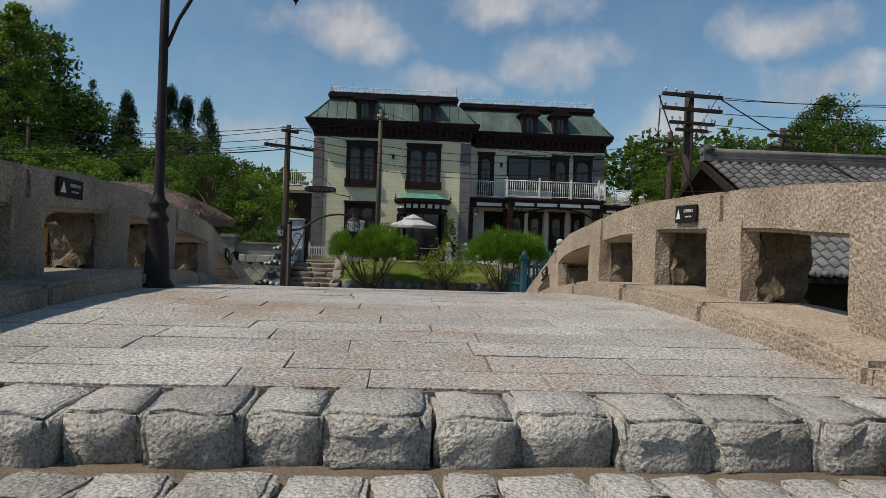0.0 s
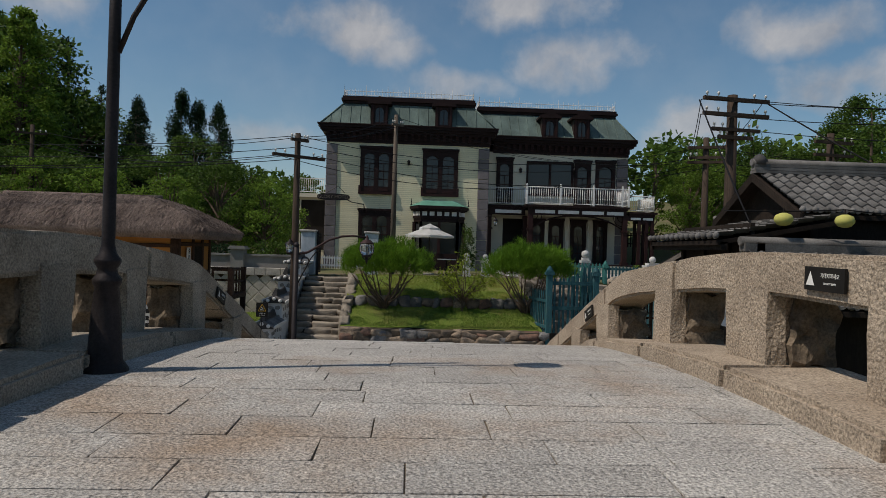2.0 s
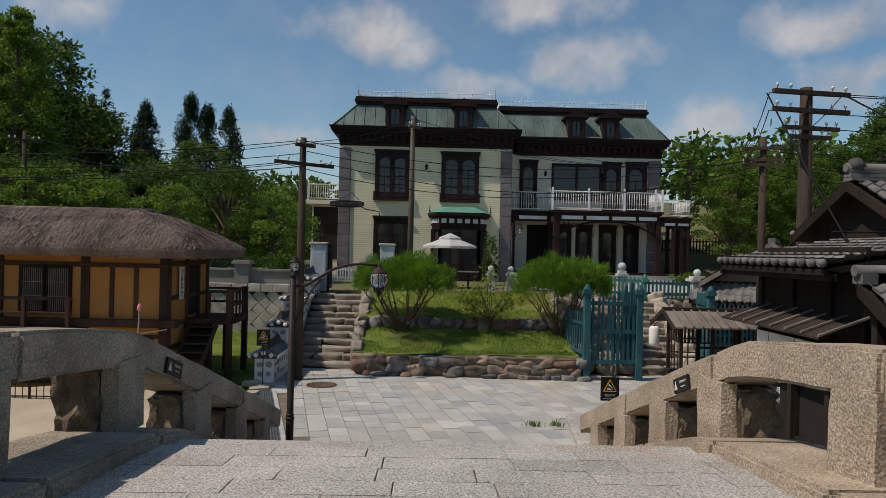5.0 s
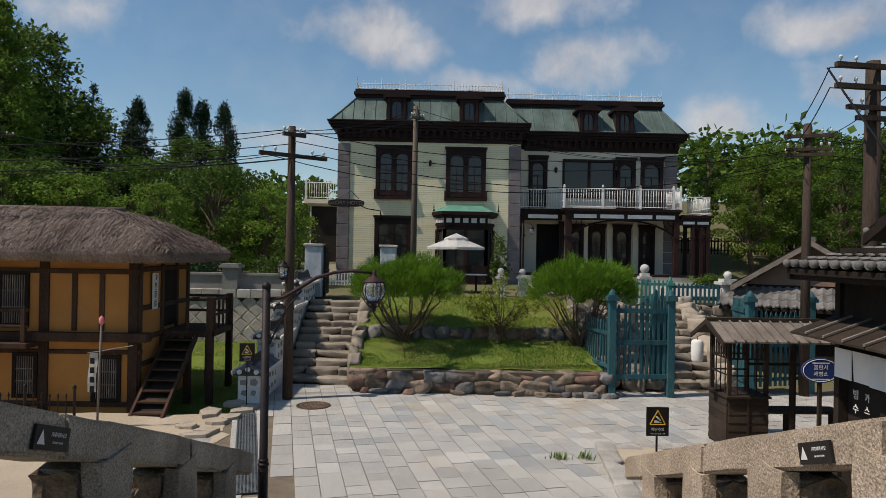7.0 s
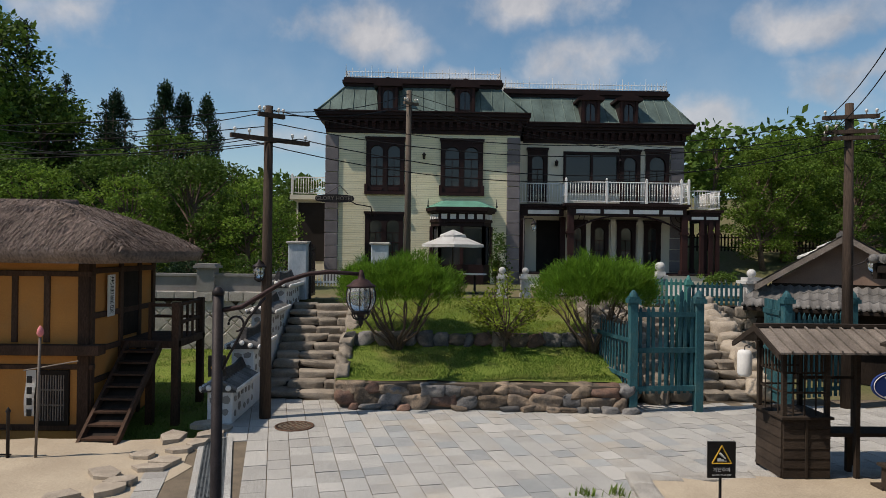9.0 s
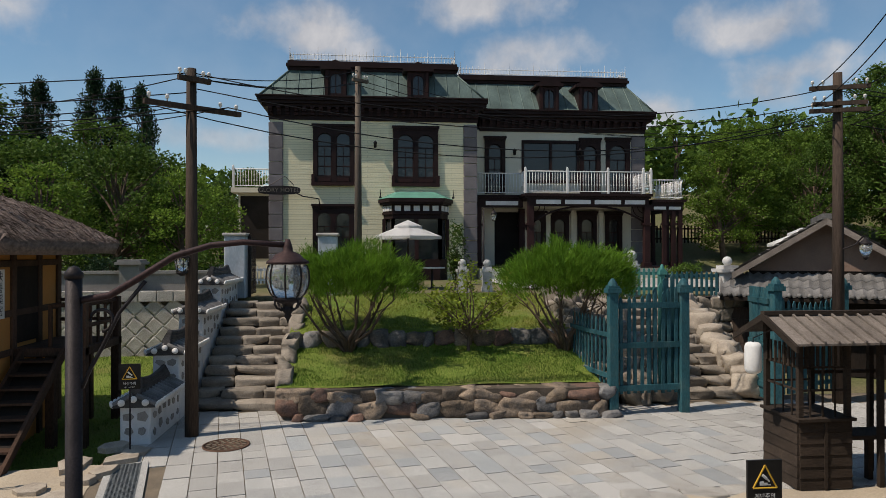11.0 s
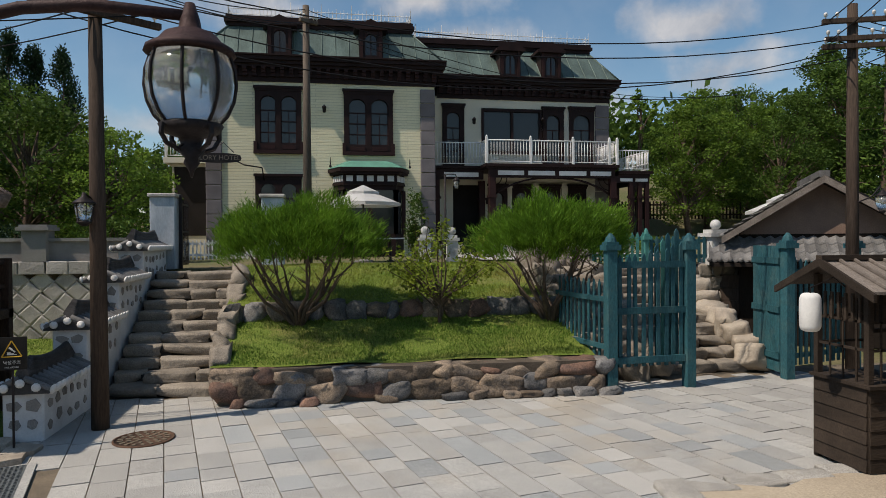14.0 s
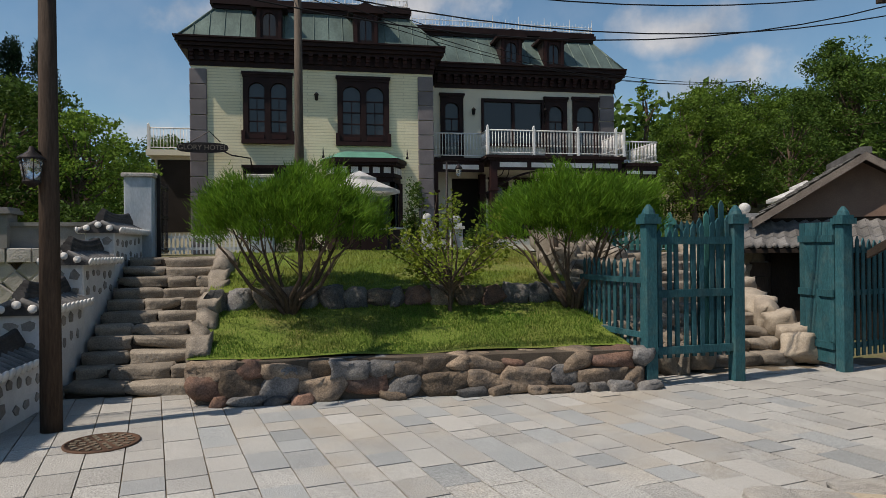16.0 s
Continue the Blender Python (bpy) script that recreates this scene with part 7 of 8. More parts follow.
t = thing("pole_lantern", "small glass lantern on a curved bracket fixed to the pole", "lantern", at=(11.05, 0.35, 3.40))
bm = B(); tube(bm, [(-0.50, 0.1, -0.02), (-0.2, 0.05, 0.1), (-0.06, 0.0, 0.28), (0.0, 0.0, 0.24)], 0.016, 6); part("bracket", bm, IRON, t)
bm = B(); lathe(bm, [(0.15, 0.1), (0.12, 0.14), (0.05, 0.2), (0.02, 0.26)], n=8); part("cap", bm, IRON, t)
bm = B(); lathe(bm, [(0.06, -0.18), (0.12, -0.05), (0.13, 0.1)], n=10); part("glass", bm, LAMP_GLASS, t)
bm = B(); lathe(bm, [(0.01, -0.25), (0.06, -0.2), (0.065, -0.17)], n=8); part("base", bm, IRON, t)


def cable(a, b, sag, r=0.011):
    a, b = Vector(a), Vector(b)
    bm = B(); tube(bm, [a.lerp(b, i / 14) - Vector((0, 0, 4 * sag * (i / 14) * (1 - i / 14))) for i in range(15)], r, 5)
    solid("cable", bm, WIRE, "thin black overhead cable between the poles", "cable", "overhead cables", smooth=True)


P1, P2, P3, P4, P5 = (-3.0, -0.69), (-0.17, 7.3), (9.05, -4.4), (10.55, 0.55), (-16.5, 9.2)
for dz, sag, dx in ((6.65, 0.75, 0.0), (6.35, 0.7, 0.1), (6.02, 0.8, 0.65), (6.02, 0.95, -0.6)):
    cable((P1[0] + dx, P1[1], dz), (P4[0] + dx * 0.6, P4[1], dz + 0.35), sag)
for dz, dx in ((6.65, 0), (6.3, 0.1), (6.02, -0.6), (6.0, 0.6)):
    cable((P1[0] + dx, P1[1], dz), (-26 + dx, -4.0, dz + 0.2), 0.9)
for dz, dx in ((6.6, 0), (6.02, -0.3), (6.02, 0.65)):
    cable((P1[0] + dx, P1[1], dz), (P5[0] + dx, P5[1], dz + 1.5), 0.5)
for dz, dx in ((8.9, 0), (8.55, 0.2), (8.5, -0.2)):
    cable((P1[0], P1[1], 6.6 - 0.2 * abs(dx)), (P2[0] + dx, P2[1], dz), 0.2)
    cable((P2[0] + dx, P2[1], dz), (17.0, 14.0, 8.6), 0.9)
for dz, dx in ((7.42, -0.85), (7.42, 0.85), (7.02, -0.85), (6.62, 0.6)):
    cable((P3[0] + dx, P3[1], dz), (P4[0] + dx * 0.6, P4[1], dz - 0.45), 0.15)
    cable((P3[0] + dx, P3[1], dz), (24 + dx, -10, dz + 0.2), 0.6)
    cable((P4[0] + dx * 0.5, P4[1], dz - 0.45), (26, 3, dz + 0.5), 0.6)
cable((P3[0] - 0.9, P3[1], 7.4), (7.6, -8.4, 3.9), 0.05, 0.02)
cable((P3[0] + 0.9, P3[1], 7.4), (11.5, -10.0, 3.9), 0.08, 0.02)

# ---- thatched two-storey hut ----
hut = thing("thatched_hut", "two-storey timber-framed hut with ochre clay walls and thatched roof", "hut", at=(-8, -0.3, -0.4))
UI = Matrix.Translation((8, 0.3, 0.4))


def up_(name, bm, material, label="", smooth=False):
    o = part(name, bm, material, hut, label, smooth); o.matrix_basis = UI
    return o


HX0, HX1, HY0, HY1 = -13.5, -6.2, -1.87, 1.25
bm = B(); bx(bm, HX0, HX1, HY0, HY0 + 0.14, -0.45, 3.5); up_("front_wall", bm, CLAY, "ochre clay plaster wall")
bm = B(); bx(bm, HX1 - 0.14, HX1, HY0 + 0.14, HY1, -0.45, 3.5); up_("side_wall", bm, CLAY)
bm = B(); bx(bm, HX0, HX1, HY1, HY1 + 0.14, -0.45, 3.5); bx(bm, HX0, HX0 + 0.14, HY0 + 0.14, HY1, -0.45, 3.5); up_("back_wall", bm, CLAY)
rs = random.Random(4)


def beam(x0, x1, y0, y1, z0, z1, n="timber"):
    bm = B(); bx(bm, x0, x1, y0, y1, z0, z1)
    bmesh.ops.bevel(bm, geom=bm.edges[:], offset=0.012, segments=1, affect="EDGES")
    up_(n, bm, HUT_WOOD)


fy = HY0
for x in (-6.28, -8.3, -10.5, -12.7):
    beam(x - 0.11, x + 0.11, fy - 0.05, fy + 0.1, -0.45, 3.5, "post")
for x in (-7.0, -7.62):
    beam(x - 0.06, x + 0.06, fy - 0.035, fy + 0.1, 1.75, 3.1, "stud")
beam(HX0, HX1 + 0.08, fy - 0.055, fy + 0.08, 3.05, 3.16); beam(HX0, HX1 + 0.1, fy - 0.07, fy + 0.1, 3.45, 3.62)
beam(HX0, HX1 + 0.3, fy - 0.22, fy + 0.1, 1.52, 1.72, "floor_beam"); beam(HX0, HX1 + 0.1, fy - 0.03, fy + 0.1, 1.22, 1.32); beam(HX0, HX1 + 0.1, fy - 0.03, fy + 0.1, 0.02, 0.14)
for y in (HY0 + 0.1, -0.5, 0.45, HY1):
    beam(HX1 - 0.1, HX1 + 0.05, y - 0.08, y + 0.08, -0.45, 3.5, "post")
for z in (1.5, 3.1, 3.45, 0.9, 2.2):
    beam(HX1 - 0.1, HX1 + 0.04, HY0, HY1, z, z + 0.12)
bm = B(); bx(bm, HX1, HX1 + 0.03, -0.45, 0.4, 1.7, 3.1); up_("door", bm, DARK_WOOD, "dark plank door")


def lattice(x0, x1, z0, z1):
    w = part("lattice_window", B(), DARK_WOOD, hut, "barred lattice window"); w.matrix_basis = UI
    bm = B()
    for a, b, c, d in ((x0 - 0.08, x1 + 0.08, z1, z1 + 0.09), (x0 - 0.08, x1 + 0.08, z0 - 0.09, z0), (x0 - 0.08, x0, z0, z1), (x1, x1 + 0.08, z0, z1)):
        bx(bm, a, b, fy - 0.06, fy + 0.02, c, d)
    w.data = mesh_of("lattice_window", bm, DARK_WOOD)
    # the backing's near-black colour stands for the shade behind the bars
    bm = B(); bx(bm, x0, x1, fy - 0.02, fy - 0.004, z0, z1); part("backing", bm, ROOM_SHADE, w)
    bm = B(); bx(bm, -0.008, 0.008, fy - 0.045, fy - 0.022, z0, z1); me = mesh_of("bar", bm, GREY_BOARD)
    n = int((x1 - x0) / 0.05)
    for i in range(n):
        piece("bar", me, w, pose(x0 + (i + 0.5) * (x1 - x0) / n, 0, 0))
    for z in (z0 + (z1 - z0) * 0.33, z0 + (z1 - z0) * 0.66):
        bm = B(); bx(bm, x0, x1, fy - 0.05, fy - 0.046, z, z + 0.025); part("cross_bar", bm, GREY_BOARD, w)


lattice(-7.12, -6.62, 0.22, 1.12); lattice(-9.25, -8.72, 1.9, 3.0); lattice(-9.9, -9.38, 1.9, 3.0); lattice(-8.9, -8.5, 0.3, 1.15)
# front gallery rail
for x in (-8.5, -9.6, -10.7, -11.8):
    beam(x - 0.05, x + 0.05, fy - 0.5, fy - 0.4, 1.5, 2.3, "rail_post")
beam(-13.4, -8.4, fy - 0.48, fy - 0.42, 2.2, 2.28, "rail"); beam(-13.4, -8.4, fy - 0.48, fy - 0.42, 1.85, 1.91, "rail"); beam(-13.4, -8.35, fy - 0.6, fy, 1.4, 1.52, "gallery_floor")
# side landing with steps down to the front
beam(HX1 + 0.05, -4.92, -0.55, HY1, 1.46, 1.62, "landing_floor")
for x, y in ((-5.0, -0.45), (-5.0, 1.15), (-5.55, -0.45), (-5.55, 1.15)):
    beam(x - 0.08, x + 0.08, y - 0.08, y + 0.08, -0.45, 2.45 if x > -5.2 else 1.46, "landing_post")
for z in (2.35, 1.95):
    beam(-5.04, -4.97, -0.45, 1.15, z, z + 0.07, "landing_rail"); beam(-6.1, -4.97, 1.12, 1.19, z, z + 0.07, "landing_rail")
for y in (-0.1, 0.25, 0.6, 0.9):
    beam(-5.03, -4.98, y - 0.03, y + 0.03, 1.6, 2.4, "landing_baluster")
beam(-5.55, -4.97, -0.48, -0.42, 2.35, 2.42, "landing_rail"); beam(-5.6, -5.53, -0.48, -0.42, 1.6, 2.42, "landing_baluster")
steps_ = part("ladder", B(), DARK_WOOD, hut, "steep grey plank ladder stair"); steps_.matrix_basis = UI
bm = B()
for x in (-6.0, -5.3):
    prism(bm, [(-0.55, 1.62), (-0.55, 1.42), (-2.62, -0.12), (-2.75, -0.06)], "x", x - 0.03, x + 0.03)
steps_.data = mesh_of("ladder", bm, HUT_WOOD)
for i in range(8):
    f = (i + 0.5) / 8
    bm = B(); bx(bm, -5.97, -5.33, -0.72 - 2.0 * f, -0.44 - 2.0 * f, 1.5 - 1.58 * f, 1.54 - 1.58 * f); part("tread", bm, HUT_WOOD, steps_)
bm = B(); prism(bm, [(-0.6, 1.4), (-0.6, 1.36), (-2.7, -0.24), (-2.7, -0.2)], "x", -5.97, -5.33); part("back_panel", bm, DARK_WOOD, steps_)
# hanging sign and banner
sg = part("name_board", B(), SIGN_WHITE, hut, "white vertical name board with black characters"); sg.matrix_basis = UI
bm = B(); bx(bm, HX1 + 0.06, HX1 + 0.085, -1.22, -0.92, 2.2, 3.06); sg.data = mesh_of("name_board", bm, SIGN_WHITE)
for i, ch in enumerate("決善薬房"):
    words(ch, 0.2, pose(HX1 + 0.087, -1.07, 2.93 - 0.2 * i, 90, 0, 90), INK, sg, "lettering", 0.001)
# thatched hip roof
bm = B()
ex0, ex1, ey0, ey1 = HX0 - 0.6, HX1 + 0.95, HY0 - 0.75, HY1 + 0.8
ym = (ey0 + ey1) / 2
rings_ = []
for k in range(9):
    f = k / 8
    inset = (ym - ey0) * f
    z = 3.55 + 1.02 * math.sin(f * math.pi / 2) ** 0.95
    x0_, x1_, y0_, y1_ = ex0 + inset * 1.15, ex1 - inset * 1.15, ey0 + inset * 0.995, ey1 - inset * 0.995
    ring_ = []
    for (xa, ya), (xb, yb) in (((x0_, y0_), (x1_, y0_)), ((x1_, y0_), (x1_, y1_)), ((x1_, y1_), (x0_, y1_)), ((x0_, y1_), (x0_, y0_))):
        cnt = 26 if abs(xb - xa) > abs(yb - ya) else 12
        for i in range(cnt):
            t = i / cnt
            x, y = xa + (xb - xa) * t, ya + (yb - ya) * t
            # rounded corners
            ring_.append(bm.verts.new((x, y, z + 0.05 * noise.noise(Vector((x * 1.5, y * 1.5, f * 4))))))
    rings_.append(ring_)
und = [bm.verts.new((v.co.x * 0.985 - 0.13, v.co.y * 0.94, v.co.z - 0.22)) for v in rings_[0]]
rings_.insert(0, und)
for a, b in zip(rings_, rings_[1:]):
    for i in range(len(a)):
        f = bm.faces.new((a[i], a[(i + 1) % len(a)], b[(i + 1) % len(b)], b[i])); f.smooth = True
bm.faces.new(rings_[0][::-1]); bm.faces.new(rings_[-1])
up_("thatch_roof", bm, THATCH, "thick weathered grey-brown thatch")
verts, faces = [], []
rs = random.Random(6)
for _ in range(17000):
    side = rs.random()
    f = rs.random() ** 1.5
    inset = (ym - ey0) * f
    z = 3.55 + 1.02 * math.sin(f * math.pi / 2) ** 0.95
    if side < 0.6:
        x, y = rs.uniform(ex0 + inset * 1.15, ex1 - inset * 1.15), ey0 + inset
        d = Vector((rs.uniform(-0.35, 0.35), -1, -0.45 - 0.5 * (1 - f) * rs.random()))
    else:
        x, y = ex1 - inset * 1.15, rs.uniform(ey0 + inset, ey1 - inset)
        d = Vector((1, rs.uniform(-0.35, 0.35), -0.45 - 0.5 * (1 - f) * rs.random()))
    d.normalize()
    L = rs.uniform(0.1, 0.32)
    o = Vector((x, y, z + 0.03)) - d * L * 0.5
    s = Vector((rs.uniform(-1, 1), rs.uniform(-1, 1), 0)).normalized() * rs.uniform(0.006, 0.02)
    k = len(verts)
    verts += [tuple(o - s), tuple(o + s), tuple(o + d * L + Vector((0, 0, rs.uniform(-0.02, 0.03))))]
    faces.append((k, k + 1, k + 2))
o = part("loose_straw", cloud_mesh("loose_straw", verts, faces, THATCH), THATCH, hut); o.matrix_basis = UI; o["kind"] = "stuff"
bm = B(); tube(bm, [(ex0 + 2.0, ym, 4.58), (ex1 - 2.0, ym, 4.58)], 0.09, 8); up_("ridge_roll", bm, THATCH)
for i in range(18):
    x = HX0 + 0.2 + i * (HX1 + 0.6 - HX0) / 17
    beam(x - 0.04, x + 0.04, ey0 + 0.15, HY0 + 0.1, 3.38, 3.46, "rafter")
for i in range(8):
    y = HY0 + i * (HY1 - HY0) / 7
    beam(HX1, ex1 - 0.15, y - 0.04, y + 0.04, 3.38, 3.46, "rafter")
# bamboo fence and a flag pole before the hut
bf = thing("picket_fence", "low black iron picket fence before the hut", "fence", at=(-8.4, -3.6, 0))
for i in range(25):
    x = -2.25 + i * 0.165
    top = 0.78 if i % 6 == 0 else 0.6
    bm = B(); tube(bm, [(x, 0, -0.2), (x, 0, top), (x, 0, top + 0.03), (x, 0, top + 0.1)], [0.028, 0.028, 0.045, 0.006] if i % 6 == 0 else [0.011, 0.011, 0.024, 0.003], 6); part("picket", bm, IRON, bf)
for z in (0.06, 0.5):
    bm = B(); tube(bm, [(-2.3, 0.03, z), (1.75, 0.03, z)], 0.016, 6); part("rail", bm, IRON, bf)
fl = thing("banner_pole", "thin pole with a white vertical banner and pink paper flower", "banner", at=(-6.25, -3.55, -0.05))
bm = B(); tube(bm, [(0, 0, 0), (0.05, 0, 2.12)], 0.022, 6); part("pole", bm, GREY_BOARD, fl)
bm = B(); tube(bm, [(-0.22, 0, 1.55), (0.7, 0.0, 1.72)], 0.012, 5); part("crossbar", bm, GREY_BOARD, fl)
bm = B()
vs_ = []
for i in range(9):
    for j in range(2):
        vs_.append(bm.verts.new((-0.18 + 0.17 * j - 0.004 * i, 0.02 * math.sin(i * 0.9), 1.56 - 0.1 * i)))
for i in range(8):
    bm.faces.new((vs_[2 * i], vs_[2 * i + 1], vs_[2 * i + 3], vs_[2 * i + 2]))
bmesh.ops.solidify(bm, geom=bm.faces[:], thickness=0.004)
bn = part("banner", bm, WHITE_CLOTH, fl)
for i in range(4):
    bm = B(); bx(bm, -0.15, -0.06, -0.03, -0.028, 1.34 - 0.19 * i, 1.46 - 0.19 * i); part("character_mark", bm, INK, bn)
bm = B(); lathe(bm, [(0.01, 0), (0.06, 0.06), (0.05, 0.14), (0.01, 0.2)], (0.05, 0, 2.12), 7); part("paper_flower", bm, PINK, fl)


# ---- kiosk ----
kiosk = thing("kiosk", "dark wooden street stall with a shingled lean-to roof and counter", "stall", at=(6.2, -4.62, 0.0))
W, D = 0.74, 0.82
for x, y in ((0.03, 0.03), (W, 0.03), (0.03, D), (W, D), (1.24, 0.03), (1.7, D)):
    box_part("post", (x - 0.035, x + 0.035, y - 0.035, y + 0.035, 0.0, 2.05 if y < 0.5 else 2.25), KIOSK_WOOD, kiosk)
for i in range(6):
    z = 0.05 + i * 0.158
    for nm, e in (("front_board", (0.0, W + 0.03, -0.022, 0.0, z, z + 0.152)), ("side_board", (-0.022, 0.0, 0.0, D, z, z + 0.152))):
        bm = B(); vs = bx(bm, *e)
        for v in vs:
            if v.co.z < z + 0.05:
                if nm == "front_board":
                    v.co.y -= 0.012
                else:
                    v.co.x -= 0.012
        part(nm, bm, KIOSK_WOOD, kiosk)
box_part("front_batten", (W * 0.5 - 0.02, W * 0.5 + 0.02, -0.05, -0.034, 0.05, 1.0), KIOSK_WOOD, kiosk)
box_part("counter", (-0.06, W + 0.06, -0.08, D + 0.04, 1.0, 1.04), KIOSK_WOOD, kiosk)
box_part("back_wall", (0.0, W, D - 0.02, D, 0.05, 1.0), KIOSK_WOOD, kiosk)
for z in (1.4, 1.72):
    box_part("window_rail", (0.0, W, 0.02, 0.04, z, z + 0.03), KIOSK_WOOD, kiosk); box_part("window_rail", (0.02, 0.04, 0.0, D, z, z + 0.03), KIOSK_WOOD, kiosk); box_part("window_rail", (0.0, W, D - 0.02, D, z, z + 0.03), KIOSK_WOOD, kiosk)
for i in range(1, 4):
    box_part("window_bar", (i * W / 4 - 0.012, i * W / 4 + 0.012, 0.02, 0.035, 1.04, 2.0), KIOSK_WOOD, kiosk); box_part("window_bar", (0.02, 0.035, i * D / 4 - 0.012, i * D / 4 + 0.012, 1.04, 2.0), KIOSK_WOOD, kiosk)
for i in range(9):
    box_part("valance_slat", (i * 0.088, i * 0.088 + 0.035, -0.01, 0.015, 1.74, 2.05), KIOSK_WOOD, kiosk)
for i in range(8):
    box_part("valance_slat", (-0.01, 0.015, i * 0.108, i * 0.108 + 0.035, 1.74, 2.05), KIOSK_WOOD, kiosk)
for i in range(11):
    bm = B(); x = -0.22 + i * 0.2
    prism(bm, [(-0.3, 2.08), (0.45, 2.4), (0.45, 2.43), (-0.3, 2.11)], "x", x + 0.004, x + 0.196)
    part("roof_board", bm, GREY_BOARD, kiosk, "weathered grey roof board")
    if i:
        bm = B(); prism(bm, [(-0.31, 2.115), (0.45, 2.44), (0.45, 2.47), (-0.31, 2.145)], "x", x - 0.015, x + 0.015); part("roof_batten", bm, GREY_BOARD, kiosk)
bm = B(); prism(bm, [(0.45, 2.42), (1.2, 2.1), (1.2, 2.13), (0.45, 2.46)], "x", -0.22, 1.98); part("rear_slope", bm, KIOSK_WOOD, kiosk)
bm = B(); bx(bm, -0.26, 2.02, 0.4, 0.5, 2.43, 2.49); part("ridge_board", bm, KIOSK_WOOD, kiosk)
bm = B(); prism(bm, [(-0.36, 2.0), (0.45, 2.36), (1.24, 2.0), (1.24, 2.08), (0.45, 2.46), (-0.36, 2.09)], "x", -0.27, -0.23); part("barge_board", bm, KIOSK_WOOD, kiosk)
box_part("bench_top", (W + 0.05, 2.3, 0.1, 0.55, 0.68, 0.74), KIOSK_WOOD, kiosk)
box_part("back_rail", (W, 1.8, D - 0.03, D, 1.5, 1.55), KIOSK_WOOD, kiosk)
for x in (1.3, 2.2):
    box_part("bench_leg", (x - 0.04, x + 0.04, 0.3, 0.38, 0.0, 0.68), KIOSK_WOOD, kiosk)
t = thing("stool", "low dark wooden stool beside the stall", "stool", at=(7.75, -5.2, 0.04))
box_part("seat", (-0.3, 0.3, -0.14, 0.14, 0.36, 0.4), KIOSK_WOOD, t)
for x in (-0.22, 0.22):
    box_part("leg", (x - 0.03, x + 0.03, -0.1, 0.1, 0.0, 0.36), KIOSK_WOOD, t)
t = thing("paper_lantern", "white cylindrical paper lantern hanging from the stall", "lantern", at=(5.72, -4.3, 1.62))
bm = B(); lathe(bm, [(0.07, 0.0), (0.1, 0.02), (0.115, 0.06), (0.118, 0.22), (0.115, 0.38), (0.1, 0.42), (0.07, 0.44)], n=18); part("shade", bm, PAPER, t, smooth=True)
bm = B(); tube(bm, [(0, 0, 0.44), (0.0, 0, 0.5), (0.3, 0.0, 0.62), (0.5, 0.05, 0.5)], 0.01, 5); part("hanger", bm, IRON, t)
t = thing("enamel_sign", "oval blue enamel sign with white lettering on a stand", "sign", at=(7.72, -5.05, 0.02))
bm = B(); prism(bm, [(0.36 * math.cos(2 * math.pi * i / 24), 1.6 + 0.23 * math.sin(2 * math.pi * i / 24)) for i in range(24)], "y", -0.02, 0.02); part("plate", bm, SIGN_BLUE, t)
bm = B()
for i in range(28):
    a, b = 2 * math.pi * i / 28, 2 * math.pi * (i + 1) / 28
    tube(bm, [(0.33 * math.cos(a), -0.021, 1.6 + 0.205 * math.sin(a)), (0.33 * math.cos(b), -0.021, 1.6 + 0.205 * math.sin(b))], 0.006, 4, False)
part("rim_line", bm, SIGN_WHITE, t)
words("불란서", 0.1, pose(0, -0.022, 1.65, 90, 0, 0), SIGN_WHITE, t, "lettering", 0.002); words("제빵소", 0.1, pose(0, -0.022, 1.53, 90, 0, 0), SIGN_WHITE, t, "lettering", 0.002)
for z in (1.735, 1.435):
    bm = B(); bx(bm, -0.16, 0.16, -0.023, -0.02, z - 0.012, z + 0.012); part("small_print", bm, SIGN_WHITE, t)
box_part("stand", (-0.03, 0.03, -0.01, 0.05, 0.0, 1.4), KIOSK_WOOD, t); box_part("foot", (-0.25, 0.25, -0.12, 0.16, 0.0, 0.05), KIOSK_WOOD, t)


